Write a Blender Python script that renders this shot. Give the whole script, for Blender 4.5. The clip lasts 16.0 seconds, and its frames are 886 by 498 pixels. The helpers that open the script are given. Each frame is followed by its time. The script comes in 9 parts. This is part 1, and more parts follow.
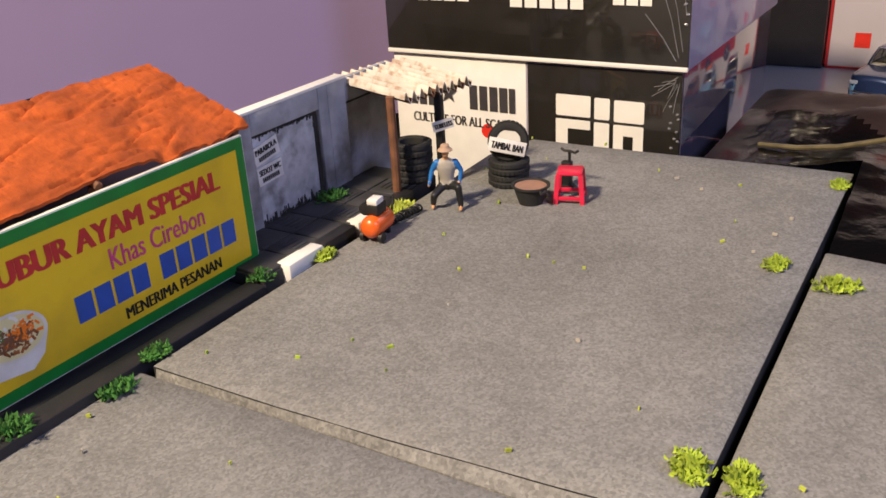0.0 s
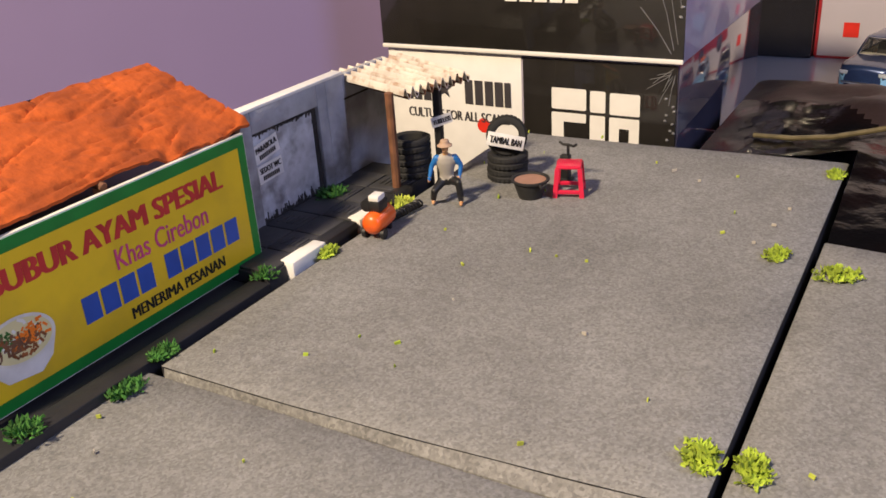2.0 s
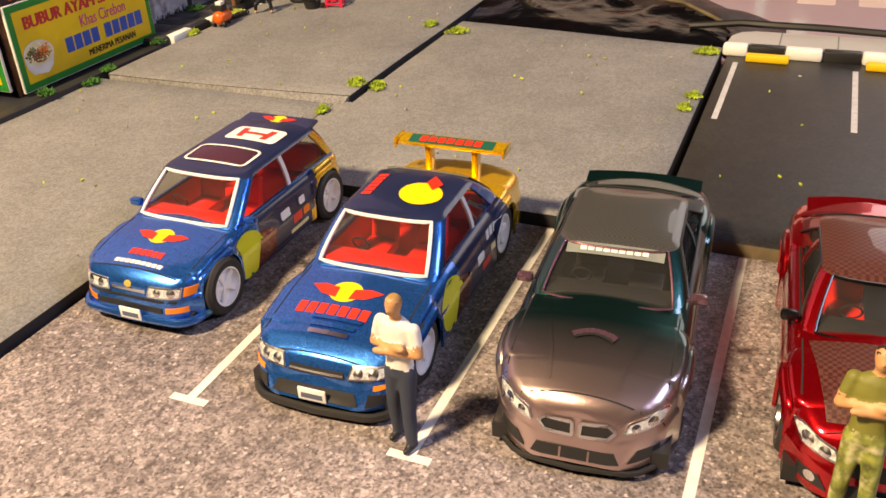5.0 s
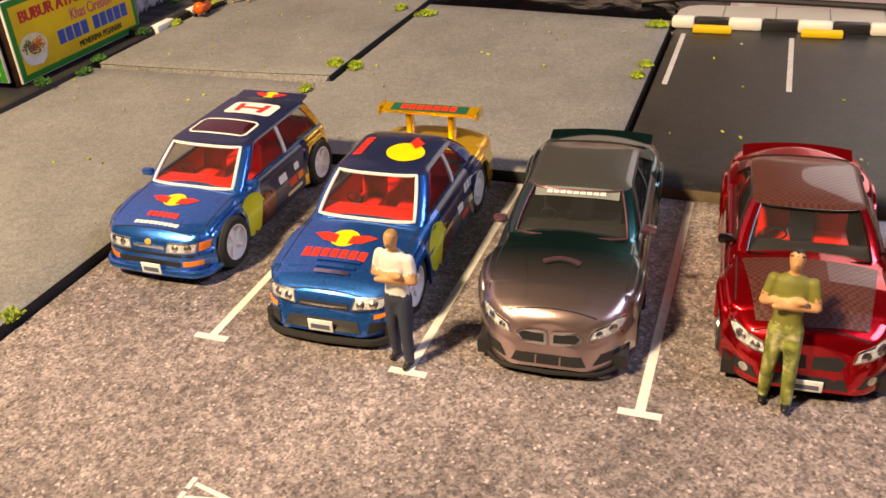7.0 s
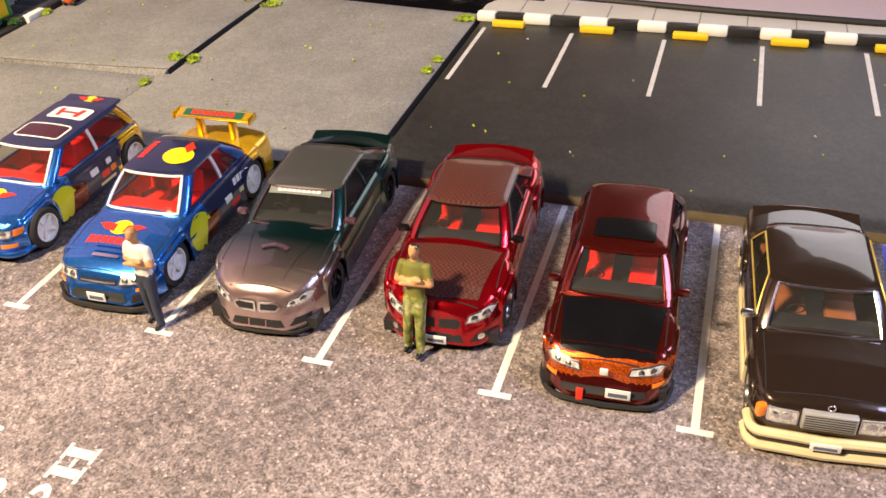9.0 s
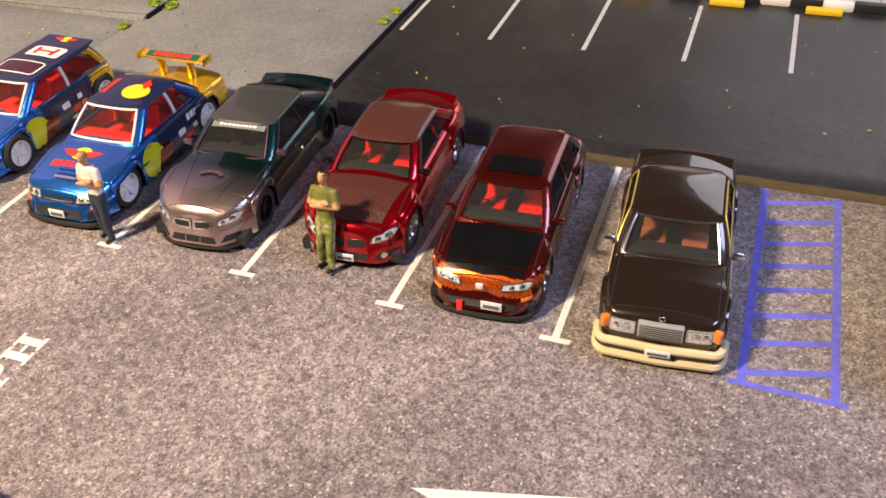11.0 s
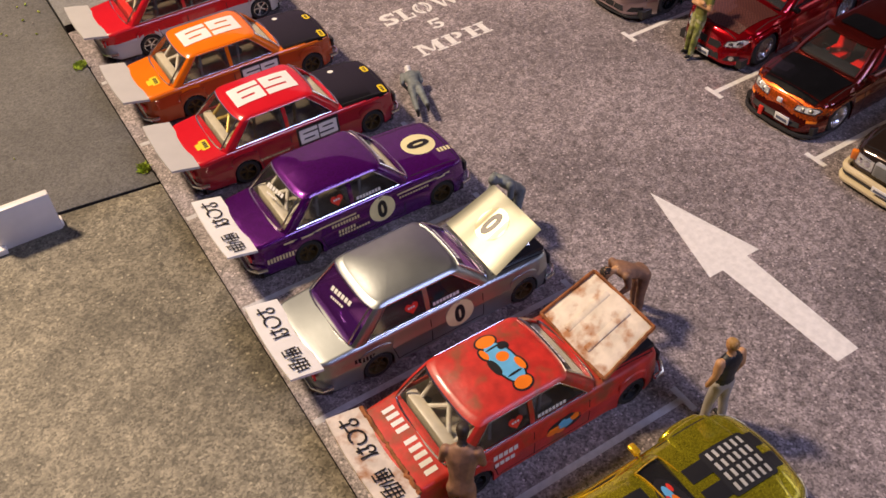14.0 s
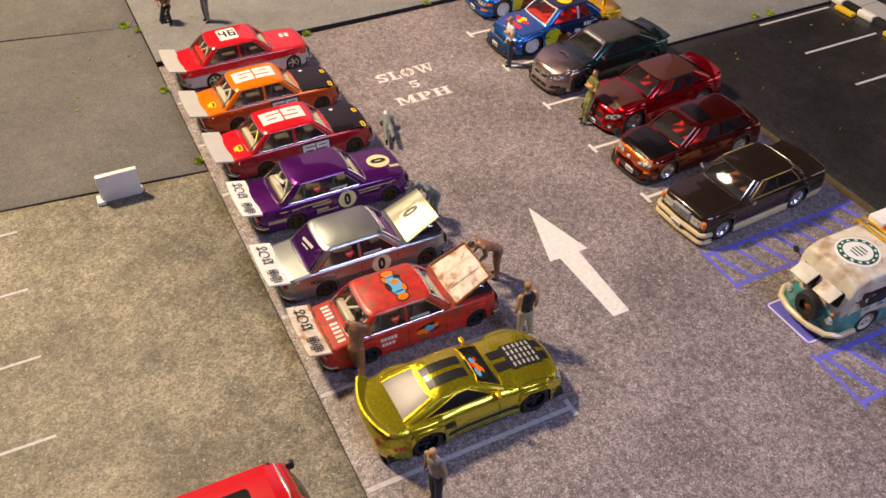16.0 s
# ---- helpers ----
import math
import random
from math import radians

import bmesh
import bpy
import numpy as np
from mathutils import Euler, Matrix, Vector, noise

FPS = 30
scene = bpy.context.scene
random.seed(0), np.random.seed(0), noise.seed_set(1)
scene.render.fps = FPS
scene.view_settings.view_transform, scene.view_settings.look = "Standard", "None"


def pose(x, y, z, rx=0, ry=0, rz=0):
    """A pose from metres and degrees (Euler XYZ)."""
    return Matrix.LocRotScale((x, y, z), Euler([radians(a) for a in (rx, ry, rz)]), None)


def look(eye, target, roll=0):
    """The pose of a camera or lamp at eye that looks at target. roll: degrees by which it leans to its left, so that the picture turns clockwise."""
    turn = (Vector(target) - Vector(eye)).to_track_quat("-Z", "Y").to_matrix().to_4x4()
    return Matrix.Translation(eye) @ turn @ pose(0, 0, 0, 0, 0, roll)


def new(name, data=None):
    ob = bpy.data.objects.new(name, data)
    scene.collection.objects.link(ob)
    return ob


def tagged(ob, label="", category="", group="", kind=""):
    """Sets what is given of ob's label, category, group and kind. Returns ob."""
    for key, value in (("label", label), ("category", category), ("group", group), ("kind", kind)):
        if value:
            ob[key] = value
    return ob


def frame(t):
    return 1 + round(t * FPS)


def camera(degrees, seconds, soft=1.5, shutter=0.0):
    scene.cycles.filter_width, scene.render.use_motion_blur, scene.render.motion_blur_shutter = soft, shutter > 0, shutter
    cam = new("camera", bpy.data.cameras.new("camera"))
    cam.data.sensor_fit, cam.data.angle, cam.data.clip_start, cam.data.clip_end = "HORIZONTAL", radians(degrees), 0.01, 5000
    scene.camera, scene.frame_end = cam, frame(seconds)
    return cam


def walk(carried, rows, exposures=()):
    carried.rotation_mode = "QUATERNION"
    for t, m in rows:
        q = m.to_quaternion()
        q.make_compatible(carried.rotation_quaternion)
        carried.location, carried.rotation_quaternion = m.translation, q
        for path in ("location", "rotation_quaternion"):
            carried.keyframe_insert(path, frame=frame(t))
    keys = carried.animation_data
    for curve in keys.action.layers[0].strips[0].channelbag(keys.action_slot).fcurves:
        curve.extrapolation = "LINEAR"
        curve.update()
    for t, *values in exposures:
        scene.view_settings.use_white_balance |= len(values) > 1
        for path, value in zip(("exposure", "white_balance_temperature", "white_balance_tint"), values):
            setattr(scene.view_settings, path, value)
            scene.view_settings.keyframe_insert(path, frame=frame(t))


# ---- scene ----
from mathutils.bvhtree import BVHTree

MM = 0.001  # the model world is laid out in millimetres
cam = camera(53.44, 16.0, soft=1.6)
PATH = [
    (0.0, (22.60, 44.19, 75.92), (-461.6, 816.7, -334.9), -3.38),
    (0.5, (23.59, 44.31, 76.75), (-458.9, 818.0, -333.9), -3.49),
    (1.0, (22.31, 44.86, 76.25), (-461.0, 816.6, -337.0), -3.66),
    (1.5, (20.04, 45.91, 74.39), (-462.8, 817.1, -340.4), -3.71),
    (2.0, (20.42, 42.36, 76.70), (-450.8, 818.9, -341.7), -3.88),
    (2.5, (41.72, 10.34, 100.68), (-401.3, 793.3, -336.0), -3.89),
    (3.0, (71.48, -26.38, 110.57), (-342.7, 765.0, -339.1), -3.41),
    (3.5, (100.30, -51.04, 106.14), (-284.7, 749.5, -353.1), -2.90),
    (4.0, (119.93, -64.89, 101.92), (-249.4, 734.9, -371.2), -2.81),
    (4.5, (125.33, -79.57, 92.44), (-232.1, 718.5, -392.7), -2.65),
    (5.0, (122.77, -85.73, 89.71), (-227.3, 708.9, -406.2), -2.76),
    (7.5, (134.04, -115.20, 97.43), (-170.5, 686.1, -417.6), -4.03),
    (8.0, (153.33, -126.02, 113.27), (-135.3, 670.7, -417.7), -3.85),
    (8.5, (171.32, -139.07, 133.90), (-101.0, 647.0, -421.0), -3.40),
    (9.0, (190.64, -123.80, 125.07), (-83.3, 651.1, -444.6), -3.34),
    (11.5, (231.99, -151.86, 133.70), (-78.0, 553.8, -503.4), -2.64),
    (12.0, (243.22, -170.38, 132.89), (-114.9, 466.4, -549.9), -3.39),
    (12.5, (255.81, -178.35, 145.70), (-162.8, 380.8, -569.9), -3.76),
    (13.0, (260.60, -177.12, 139.72), (-218.7, 315.9, -586.4), -3.79),
    (13.5, (278.07, -182.78, 141.95), (-263.7, 251.6, -577.6), -3.26),
    (14.0, (304.14, -182.13, 159.32), (-309.9, 167.2, -548.5), -3.55),
    (14.5, (323.31, -160.79, 172.37), (-341.4, 96.7, -528.9), -3.43),
    (15.0, (331.96, -139.47, 177.43), (-366.7, 28.9, -517.9), -4.08),
    (15.5, (380.19, -155.84, 192.45), (-322.3, 60.5, -485.6), -2.06),
    (16.0, (413.80, -197.71, 220.63), (-263.4, 129.9, -438.2), -0.29),
]
EXPOSURES = [(0.0, 0.24, 6150, 8), (3.0, 0.2, 6350, 7), (4.0, 0.25, 7800, 9), (5.0, 0.36, 7650, 7), (7.5, 0.18, 7900, 8), (8.5, 0.42, 7300, 10), (9.0, 0.5, 6950, 6), (11.5, 0.05, 6600, 6), (12.0, -0.68, 7050, 14), (12.5, -0.94, 6700, 20), (13.5, -0.82, 6650, 20), (14.0, -0.5, 6450, 15), (14.5, -0.46, 6250, 10), (15.5, -0.3, 6250, 4), (16.0, -0.22, 6700, 9)]
walk(cam, [(t, look([c * MM for c in eye], [c * MM for c in target], roll)) for t, eye, target, roll in PATH], EXPOSURES)

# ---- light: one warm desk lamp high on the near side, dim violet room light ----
world = bpy.data.worlds.new("room_light")
scene.world = world
world.use_nodes = True
wn = world.node_tree.nodes
bg = wn["Background"]
bg.inputs["Color"].default_value = (0.50, 0.44, 0.62, 1)
bg.inputs["Strength"].default_value = 0.010


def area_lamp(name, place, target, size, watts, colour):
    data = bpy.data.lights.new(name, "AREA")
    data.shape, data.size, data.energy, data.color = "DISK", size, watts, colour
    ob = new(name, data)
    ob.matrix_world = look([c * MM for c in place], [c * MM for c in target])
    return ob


area_lamp("desk_lamp_light", (-190, -354, 590), (90, 20, 0), 0.09, 10.8, (1.0, 0.77, 0.52))
# unseen pale lamp, added behind to put a sheen on the dark sheet
area_lamp("far_sheen_light", (420, 1000, 470), (200, 100, 0), 0.5, 1.1, (0.90, 0.88, 1.0))
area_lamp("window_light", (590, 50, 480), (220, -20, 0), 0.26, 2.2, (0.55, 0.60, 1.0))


# ---- materials ----
def material(name, colour, rough=0.5, metal=0.0, coat=0.0, scale=200.0, vary=0.12, bump=0.0, bump_scale=900.0, second=None, second_scale=60.0, second_amount=0.0, spec=0.5):
    """Colour with grain and broad stains; scales are in cycles a metre."""
    m = bpy.data.materials.new(name)
    m.use_nodes = True
    nt = m.node_tree
    b = nt.nodes["Principled BSDF"]
    b.inputs["Roughness"].default_value, b.inputs["Metallic"].default_value = rough, metal
    b.inputs["Coat Weight"].default_value, b.inputs["Coat Roughness"].default_value = coat, 0.05
    b.inputs["Specular IOR Level"].default_value = spec
    co = nt.nodes.new("ShaderNodeTexCoord")
    n1 = nt.nodes.new("ShaderNodeTexNoise")
    n1.inputs["Scale"].default_value, n1.inputs["Detail"].default_value = scale, 5.0
    nt.links.new(co.outputs["Object"], n1.inputs["Vector"])
    ramp = nt.nodes.new("ShaderNodeValToRGB")
    lo, hi = [max(0.0, c * (1 - vary)) for c in colour], [min(1.0, c * (1 + vary)) for c in colour]
    ramp.color_ramp.elements[0].position, ramp.color_ramp.elements[1].position = 0.35, 0.65
    ramp.color_ramp.elements[0].color, ramp.color_ramp.elements[1].color = (*lo, 1), (*hi, 1)
    nt.links.new(n1.outputs["Fac"], ramp.inputs["Fac"])
    out = ramp.outputs["Color"]
    if second is not None:
        n2 = nt.nodes.new("ShaderNodeTexNoise")
        n2.inputs["Scale"].default_value, n2.inputs["Detail"].default_value = second_scale, 6.0
        nt.links.new(co.outputs["Object"], n2.inputs["Vector"])
        r2 = nt.nodes.new("ShaderNodeValToRGB")
        r2.color_ramp.elements[0].position, r2.color_ramp.elements[1].position = 0.5, 0.68
        r2.color_ramp.elements[0].color, r2.color_ramp.elements[1].color = (0, 0, 0, 1), (second_amount,) * 3 + (1,)
        nt.links.new(n2.outputs["Fac"], r2.inputs["Fac"])
        mix = nt.nodes.new("ShaderNodeMix")
        mix.data_type = "RGBA"
        nt.links.new(r2.outputs["Color"], mix.inputs["Factor"])
        nt.links.new(out, mix.inputs["A"])
        mix.inputs["B"].default_value = (*second, 1)
        out = mix.outputs["Result"]
    nt.links.new(out, b.inputs["Base Color"])
    if bump > 0:
        n3 = nt.nodes.new("ShaderNodeTexNoise")
        n3.inputs["Scale"].default_value, n3.inputs["Detail"].default_value = bump_scale, 4.0
        nt.links.new(co.outputs["Object"], n3.inputs["Vector"])
        bp = nt.nodes.new("ShaderNodeBump")
        bp.inputs["Strength"].default_value, bp.inputs["Distance"].default_value = bump, 0.0004
        nt.links.new(n3.outputs["Fac"], bp.inputs["Height"])
        nt.links.new(bp.outputs["Normal"], b.inputs["Normal"])
    return m


def glass(name, tint, rough=0.03, see=0.75):
    """Clear moulded plastic: part see-through, part glossy."""
    m = bpy.data.materials.new(name)
    m.use_nodes = True
    nt = m.node_tree
    b = nt.nodes["Principled BSDF"]
    b.inputs["Base Color"].default_value = (*[0.12 * c for c in tint], 1)
    b.inputs["Roughness"].default_value = rough
    b.inputs["Specular IOR Level"].default_value = 0.9
    tr = nt.nodes.new("ShaderNodeBsdfTransparent")
    tr.inputs["Color"].default_value = (*[0.35 + 0.65 * c for c in tint], 1)
    mix = nt.nodes.new("ShaderNodeMixShader")
    mix.inputs["Fac"].default_value = see
    nt.links.new(b.outputs["BSDF"], mix.inputs[1])
    nt.links.new(tr.outputs["BSDF"], mix.inputs[2])
    nt.links.new(mix.outputs["Shader"], nt.nodes["Material Output"].inputs["Surface"])
    return m


def asphalt_print(name, dark, light, grain, stain=30.0, rough=0.75, bump=0.3, blotch=(0.72, 1.15), chips=0.0, mottle=0.06):
    """Printed or foam asphalt: fine speckle, clustered grit and broad blotches; chips: share of pale stone chips."""
    m = bpy.data.materials.new(name)
    m.use_nodes = True
    nt = m.node_tree
    b = nt.nodes["Principled BSDF"]
    b.inputs["Roughness"].default_value = rough
    co = nt.nodes.new("ShaderNodeTexCoord")

    def noise_tex(scale, detail, roughness=0.65):
        n = nt.nodes.new("ShaderNodeTexNoise")
        n.inputs["Scale"].default_value, n.inputs["Detail"].default_value, n.inputs["Roughness"].default_value = scale, detail, roughness
        nt.links.new(co.outputs["Object"], n.inputs["Vector"])
        return n

    def ramp(fac, a, c, p0, p1):
        r = nt.nodes.new("ShaderNodeValToRGB")
        r.color_ramp.elements[0].position, r.color_ramp.elements[1].position = p0, p1
        r.color_ramp.elements[0].color, r.color_ramp.elements[1].color = (*a, 1), (*c, 1)
        nt.links.new(fac, r.inputs["Fac"])
        return r.outputs["Color"]

    def times(p, q):
        x = nt.nodes.new("ShaderNodeMix")
        x.data_type, x.blend_type = "RGBA", "MULTIPLY"
        x.inputs["Factor"].default_value = 1.0
        nt.links.new(p, x.inputs["A"])
        nt.links.new(q, x.inputs["B"])
        return x.outputs["Result"]

    cells = nt.nodes.new("ShaderNodeTexVoronoi")
    cells.inputs["Scale"].default_value = grain
    nt.links.new(co.outputs["Object"], cells.inputs["Vector"])
    sep = nt.nodes.new("ShaderNodeSeparateColor")
    nt.links.new(cells.outputs["Color"], sep.inputs["Color"])
    grit = noise_tex(grain * 0.45, 6.0, 0.8)
    av = nt.nodes.new("ShaderNodeMix")
    av.inputs["Factor"].default_value = 0.68
    nt.links.new(sep.outputs["Green"], av.inputs["A"])
    nt.links.new(grit.outputs["Fac"], av.inputs["B"])
    col = ramp(av.outputs["Result"], dark, light, 0.3, 0.7)
    lo, hi = blotch
    col = times(col, ramp(noise_tex(stain, 5.0).outputs["Fac"], (lo,) * 3, (hi,) * 3, 0.35, 0.65))
    col = times(col, ramp(noise_tex(stain * 7.0, 4.0).outputs["Fac"], ((1 + lo) / 2,) * 3, ((1 + hi) / 2,) * 3, 0.36, 0.64))
    col = times(col, ramp(noise_tex(grain * 0.17, 3.0, 0.7).outputs["Fac"], (1 - mottle,) * 3, (1 + mottle,) * 3, 0.38, 0.62))
    if chips > 0:
        pale = ramp(sep.outputs["Blue"], (0, 0, 0), (1, 1, 1), 1 - chips, 1 - chips + 0.02)
        x = nt.nodes.new("ShaderNodeMix")
        x.data_type = "RGBA"
        nt.links.new(pale, x.inputs["Factor"])
        nt.links.new(col, x.inputs["A"])
        x.inputs["B"].default_value = (*[min(1.0, c * 1.35) for c in light], 1)
        col = x.outputs["Result"]
    nt.links.new(col, b.inputs["Base Color"])
    bp = nt.nodes.new("ShaderNodeBump")
    bp.inputs["Strength"].default_value, bp.inputs["Distance"].default_value = bump, 0.0003
    nt.links.new(av.outputs["Result"], bp.inputs["Height"])
    nt.links.new(bp.outputs["Normal"], b.inputs["Normal"])
    return m


def flake_paint(name, colour, metal=0.55, rough=0.28, flake=0.35, coat=1.0, second=None):
    """Die-cast metallic paint: tiny flakes under clear coat; second: the colour that shows at steep view through gloss only."""
    m = bpy.data.materials.new(name)
    m.use_nodes = True
    nt = m.node_tree
    b = nt.nodes["Principled BSDF"]
    b.inputs["Metallic"].default_value, b.inputs["Roughness"].default_value = metal, rough
    b.inputs["Coat Weight"].default_value, b.inputs["Coat Roughness"].default_value = coat, 0.025
    co = nt.nodes.new("ShaderNodeTexCoord")
    v = nt.nodes.new("ShaderNodeTexVoronoi")
    v.inputs["Scale"].default_value = 5000.0
    nt.links.new(co.outputs["Object"], v.inputs["Vector"])
    hsv = nt.nodes.new("ShaderNodeMapRange")
    hsv.inputs["To Min"].default_value, hsv.inputs["To Max"].default_value = 1 - flake, 1 + flake
    sep = nt.nodes.new("ShaderNodeSeparateColor")
    nt.links.new(v.outputs["Color"], sep.inputs["Color"])
    nt.links.new(sep.outputs["Red"], hsv.inputs["Value"])
    mul = nt.nodes.new("ShaderNodeVectorMath")
    mul.operation = "SCALE"
    mul.inputs[0].default_value = colour
    nt.links.new(hsv.outputs["Result"], mul.inputs["Scale"])
    nt.links.new(mul.outputs["Vector"], b.inputs["Base Color"])
    bp = nt.nodes.new("ShaderNodeBump")
    bp.inputs["Strength"].default_value, bp.inputs["Distance"].default_value = 0.5 * flake, 0.00005
    nt.links.new(sep.outputs["Green"], bp.inputs["Height"])
    nt.links.new(bp.outputs["Normal"], b.inputs["Normal"])
    return m


M = {
    "foam_dark": asphalt_print("dark_foam_asphalt", (0.085, 0.083, 0.08), (0.165, 0.16, 0.152), 2100.0, 12.0, 0.85, 0.7, (0.84, 1.1)),
    "foam": asphalt_print("grey_foam_asphalt", (0.155, 0.155, 0.157), (0.265, 0.265, 0.267), 2500.0, 12.0, 0.85, 0.75, (0.84, 1.12)),
    "foam_edge": material("black_foam_edge", (0.014, 0.014, 0.018), 0.8, bump=0.4),
    "foam_bevel": asphalt_print("worn_foam_bevel", (0.15, 0.147, 0.143), (0.29, 0.285, 0.275), 2000.0, 40.0, 0.9, 0.6),
    "mat": asphalt_print("printed_asphalt_mat", (0.085, 0.070, 0.074), (0.40, 0.345, 0.352), 2300.0, 20.0, 0.48, 0.6, (0.72, 1.16), 0.03, 0.29),
    "mat_side": asphalt_print("printed_light_asphalt", (0.078, 0.069, 0.048), (0.305, 0.275, 0.202), 1900.0, 26.0, 0.6, 0.1, (0.58, 1.28), 0.02, 0.2),
    "dark_mat": asphalt_print("printed_dark_asphalt", (0.011, 0.0108, 0.0115), (0.030, 0.029, 0.030), 1300.0, 22.0, 0.42, 0.1, (0.7, 1.2)),
    "board_edge": material("brown_board_edge", (0.13, 0.10, 0.06), 0.8, bump=0.4),
    "white_line": material("white_print", (0.72, 0.70, 0.68), 0.6, scale=600, vary=0.08),
    "grey_line": material("grey_white_print", (0.48, 0.48, 0.50), 0.6, scale=600, vary=0.1),
    "blue_line": material("blue_print", (0.13, 0.13, 0.62), 0.6, scale=500, vary=0.12),
    "yellow_paint": material("yellow_paint", (0.78, 0.52, 0.02), 0.5, vary=0.06),
    "white_paint": material("white_paint", (0.78, 0.77, 0.75), 0.5, vary=0.05),
    "black_paint": material("black_paint", (0.02, 0.02, 0.022), 0.4),
    "table": material("dark_table", (0.03, 0.025, 0.025), 0.5, scale=60),
    "lavender": material("lavender_sheet", (0.27, 0.21, 0.385), 0.75, scale=8, vary=0.05, bump=0.05, bump_scale=30),
}

